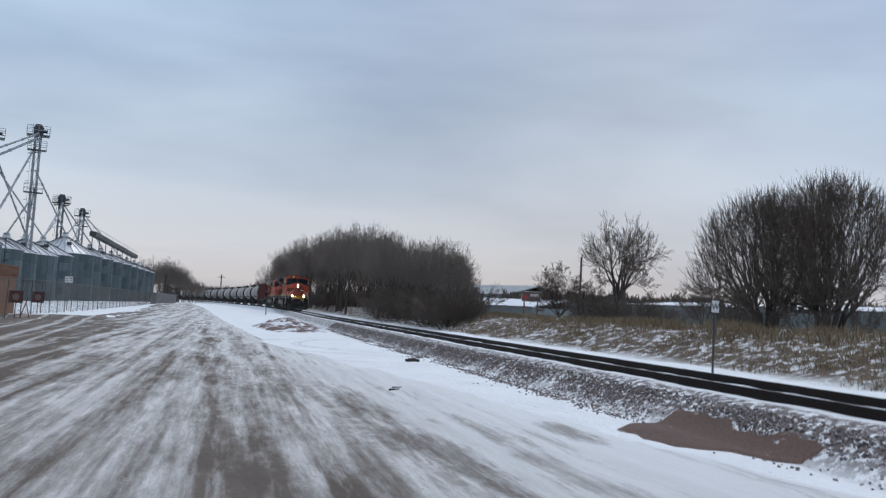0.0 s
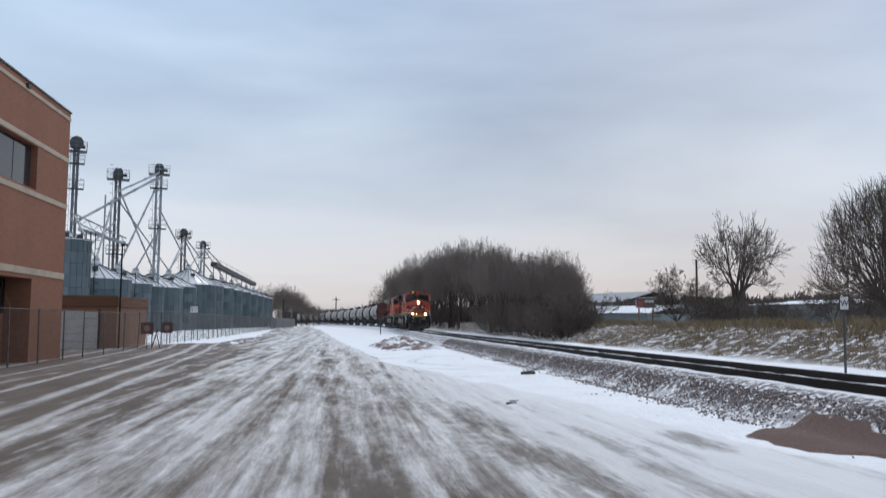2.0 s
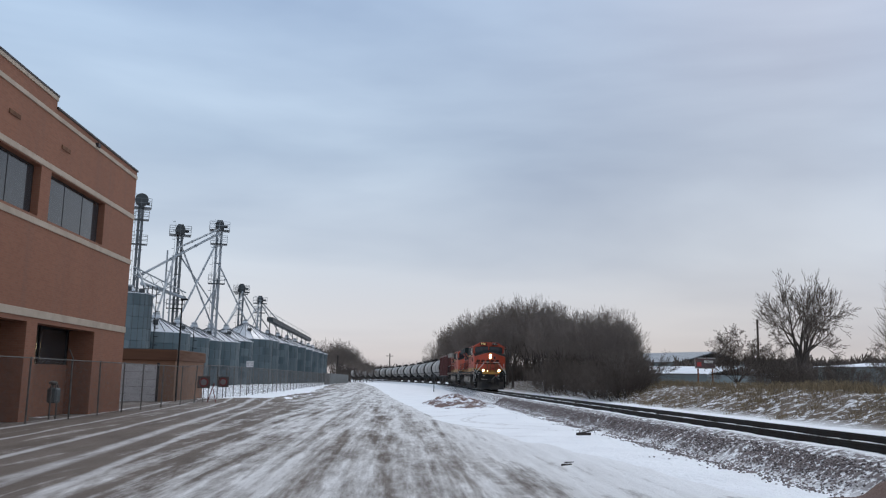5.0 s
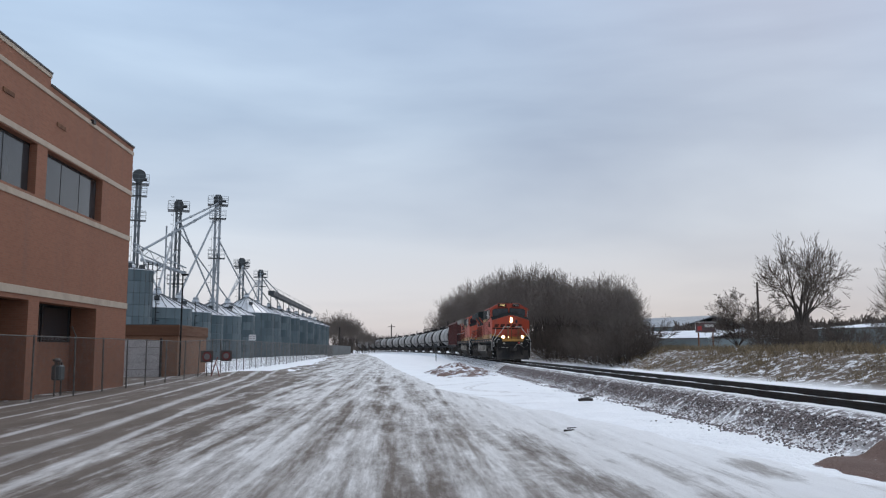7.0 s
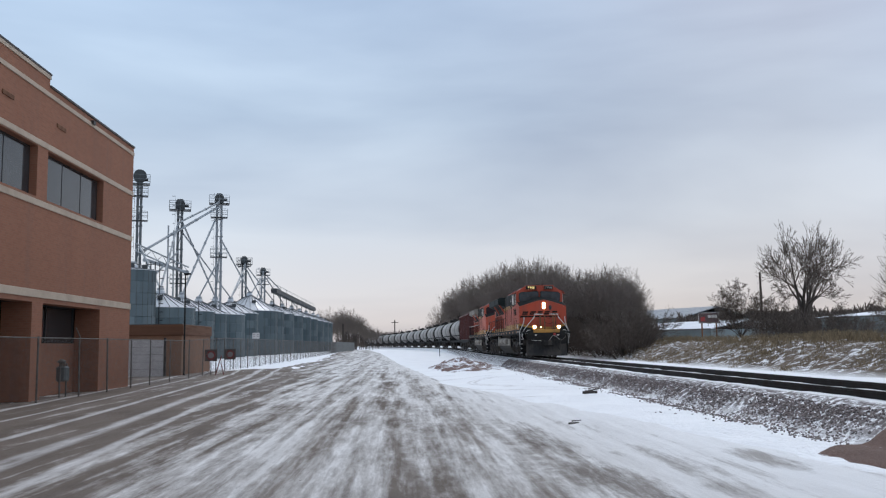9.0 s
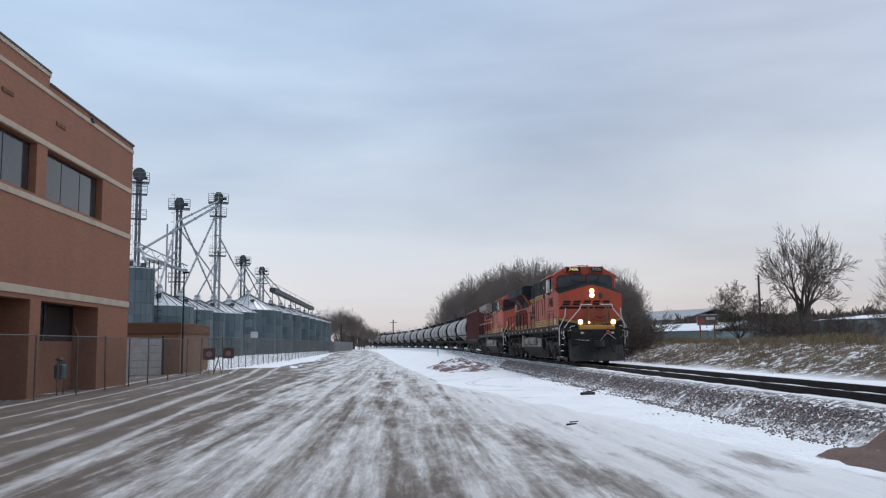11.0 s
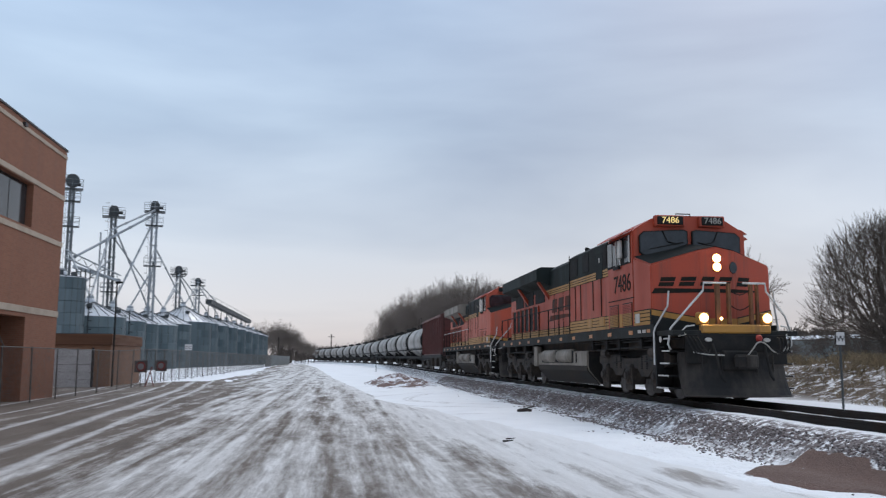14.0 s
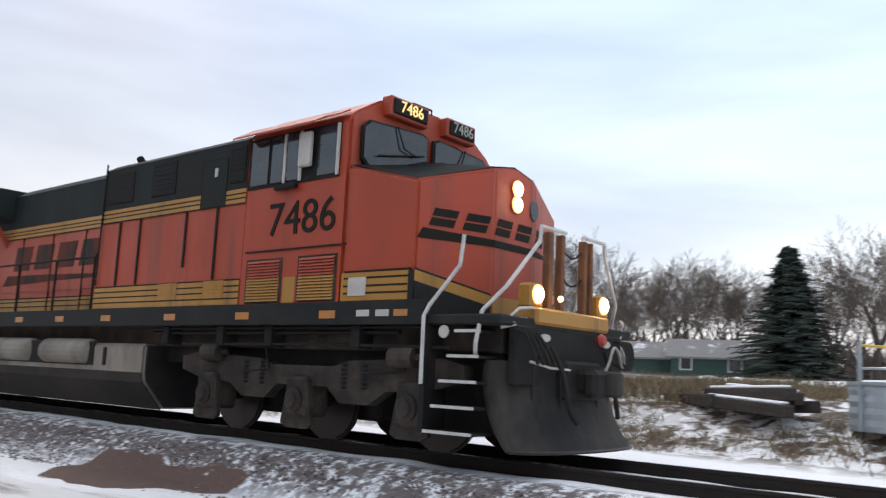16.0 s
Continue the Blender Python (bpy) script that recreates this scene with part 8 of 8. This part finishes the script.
def ballast_stones():
    """Broken stone on the shoulder of the line, half sunk in snow."""
    m, nt, b = node_material("ballast_stone")
    g = nt.nodes.new("ShaderNodeNewGeometry")
    f = noise_fac(nt, coords(nt), 20.0, 3, 0.6, 0.3, 0.7)
    c = mix(nt, g.outputs["Random Per Island"], (0.085, 0.070, 0.069), (0.34, 0.28, 0.265))
    nt.links.new(mix(nt, 0.3, c, mix(nt, f, (0.4, 0.4, 0.4), (1, 1, 1)), "MULTIPLY"), b.inputs["Base Color"])
    b.inputs["Roughness"].default_value = 0.9
    rng = random.Random(31)
    vs, fs = [], []
    base = [(1, 0, 0), (-1, 0, 0), (0, 1, 0), (0, -1, 0), (0, 0, 1), (0, 0, -1)]
    tri = [(0, 2, 4), (2, 1, 4), (1, 3, 4), (3, 0, 4), (2, 0, 5), (1, 2, 5), (3, 1, 5), (0, 3, 5)]
    def stone(x, y, r):
        z = ground_z(x, y) + r * 0.15
        k = len(vs)
        q = Euler((rng.uniform(0, 6), rng.uniform(0, 6), rng.uniform(0, 6))).to_matrix()
        for p in base:
            w = q @ (Vector(p) * r * rng.uniform(0.6, 1.2))
            vs.append((x + w.x, y + w.y, z + w.z * 0.8))
        fs.extend((k + a, k + b_, k + c_) for a, b_, c_ in tri)
    for i in range(36000):
        y = -1 + 62 * rng.random() ** 1.35
        lat = -1.42 - abs(rng.gauss(0, 0.60)) - 0.25 * rng.random()
        if y < 13 and lat < -1.95 and rng.random() < 0.8:
            continue
        if 0.7 * noise.noise(Vector((lat * 1.4, y * 0.9, 11))) < (-1.75 - lat) * 0.30 - 0.24 + 0.16 * (1 - smooth(8, 16, y)) + rng.uniform(-0.28, 0.28):
            continue
        stone(TRACK_X + lat, y, rng.uniform(0.014, 0.038))
    me = bpy.data.meshes.new("ballast")
    me.from_pydata(vs, [], fs)
    me.materials.append(m)
    ob = new("ballast", me)
    tagged(ob, "dark broken ballast stones half sunk in snow", "ballast", kind="stuff")


def spoil_heap():
    """A low heap of earth and broken ties, half under snow."""
    m, nt, b = node_material("snowy_spoil")
    v = coords(nt)
    f = noise_fac(nt, coords(nt, (1, 0.6, 1)), 1.4, 7, 0.72, 0.44, 0.52)
    g = noise_fac(nt, v, 9.0, 5, 0.7, 0.3, 0.7)
    nt.links.new(mix(nt, f, (0.82, 0.83, 0.86), mix(nt, g, (0.09, 0.05, 0.045), (0.24, 0.15, 0.125))), b.inputs["Base Color"])
    b.inputs["Roughness"].default_value = 0.9
    bump(nt, b, g, 0.7, 0.05)
    vs, fs = [], []
    n = 34
    for j in range(n + 1):
        for i in range(n + 1):
            u, w = i / n * 2 - 1, j / n * 2 - 1
            x, y = 3.9 + 2.6 * u, 54.5 + 9.5 * w
            k = max(1 - math.hypot(u, w), 0.0)
            lump = noise.noise(Vector((x * 1.4, y * 0.8, 1))) + 0.5 * noise.noise(Vector((x * 3.5, y * 2.2, 2)))
            vs.append((x, y, ground_z(x, y) - 0.05 + smooth(0, 0.5, k) * (0.12 + 0.20 * max(lump + 0.25, 0))))
    for j in range(n):
        for i in range(n):
            a = j * (n + 1) + i
            fs.append((a, a + 1, a + n + 2, a + n + 1))
    me = bpy.data.meshes.new("earth_mound")
    me.from_pydata(vs, [], fs)
    me.materials.append(m)
    me.shade_smooth()
    tagged(new("earth_mound", me), "low mound of brown earth half covered with snow", "earth mound")


def gravel_patch():
    """Bare brown grit at the foot of the ballast."""
    m, nt, b = node_material("brown_grit")
    v = coords(nt)
    f = noise_fac(nt, v, 28.0, 5, 0.75, 0.3, 0.7)
    g = noise_fac(nt, v, 1.5, 4, 0.6, 0.35, 0.65)
    c = mix(nt, f, (0.10, 0.062, 0.05), (0.26, 0.165, 0.135))
    c = mix(nt, math_node(nt, "MULTIPLY", g, 0.4), c, (0.14, 0.095, 0.08))
    drift = noise_fac(nt, coords(nt, (1.0, 0.6, 1.0), (0, 0, 0.7)), 2.4, 7, 0.72, 0.62, 0.67)
    nt.links.new(mix(nt, drift, c, (0.84, 0.84, 0.86)), b.inputs["Base Color"])
    b.inputs["Roughness"].default_value = 0.95
    bump(nt, b, f, 0.7, 0.03)
    # a lobed sheet from the ballast's foot out to a tip
    vs, fs = [], []
    rows, cols = 30, 16
    for j in range(rows + 1):
        u = j / rows
        y = 12.7 - 3.7 * u
        left = np.interp(u, [0, 0.16, 0.35, 0.55, 0.8, 1], [6.9, 5.95, 5.4, 5.55, 5.95, 6.9]) + 0.18 * noise.noise(Vector((2, y * 1.3, 5)))
        right = 7.14 + 0.22 * noise.noise(Vector((7, y * 0.9, 2))) + 0.1 * noise.noise(Vector((7, y * 3.0, 8)))
        for i in range(cols + 1):
            w = i / cols
            x = left + (right - left) * w
            e = min(w, u * 4, (1 - u) * 4) * 1.0
            vs.append((x, y, ground_z(x, y) + 0.05 * smooth(0, 0.2, e) - 0.012))
    n = cols + 1
    for j in range(rows):
        for i in range(cols):
            fs.append((j * n + i, (j + 1) * n + i, (j + 1) * n + i + 1, j * n + i + 1))
    me = bpy.data.meshes.new("gravel_patch")
    me.from_pydata(vs, [], fs)
    me.materials.append(m)
    me.shade_smooth()
    tagged(new("gravel_patch", me), "bare patch of brown grit at the ballast's foot", "gravel", kind="structure")


build_trees()
build_spruce()
far_wood()
build_beyond()
build_trackside()
dead_grass()
gravel_patch()
spoil_heap()
ballast_stones()

# ---- what moves ----
TRAIN = [(0, 115.5), (1, 109.6), (2, 103.4), (3, 96.9), (4, 90.0), (5, 82.9), (6, 75.5), (6.5, 71.7), (7, 67.95), (7.5, 64.3), (8, 60.7), (8.5, 57.1), (9, 53.45),
         (10, 46.1), (11, 39.1), (11.5, 35.7), (12, 32.25), (12.5, 28.7), (13, 25.3), (13.5, 22.0), (14, 18.65), (14.5, 15.2), (15, 11.82), (15.5, 8.5), (16, 5.42)]


def train_at(t):
    return float(np.interp(t, [r[0] for r in TRAIN], [r[1] for r in TRAIN]))


def riding(s, f, r):
    """The pose of a vehicle whose front is at s and whose trucks stand f and r metres behind it."""
    a, _ = on_track(s + f)
    b, _ = on_track(s + r)
    d = b - a
    o = a - d * (f / (r - f))
    return pose(o.x, o.y, o.z, math.degrees(math.atan2(d.z, math.hypot(d.x, d.y))), 0, math.degrees(math.atan2(-d.x, d.y)))


def motions():
    for ob, behind, f, r in CONSIST:
        walk(ob, [(t, riding(s + behind, f, r)) for t, s in TRAIN])
    tenths = [i / 10 for i in range(161)]
    for wheels in (lead_wheels, second_wheels):
        for w, y, radius in wheels:
            walk(w, [(t, pose(0, y, radius, math.degrees(((train_at(0) - train_at(t)) / radius) % math.tau), 0, 0)) for t in tenths])


motions()
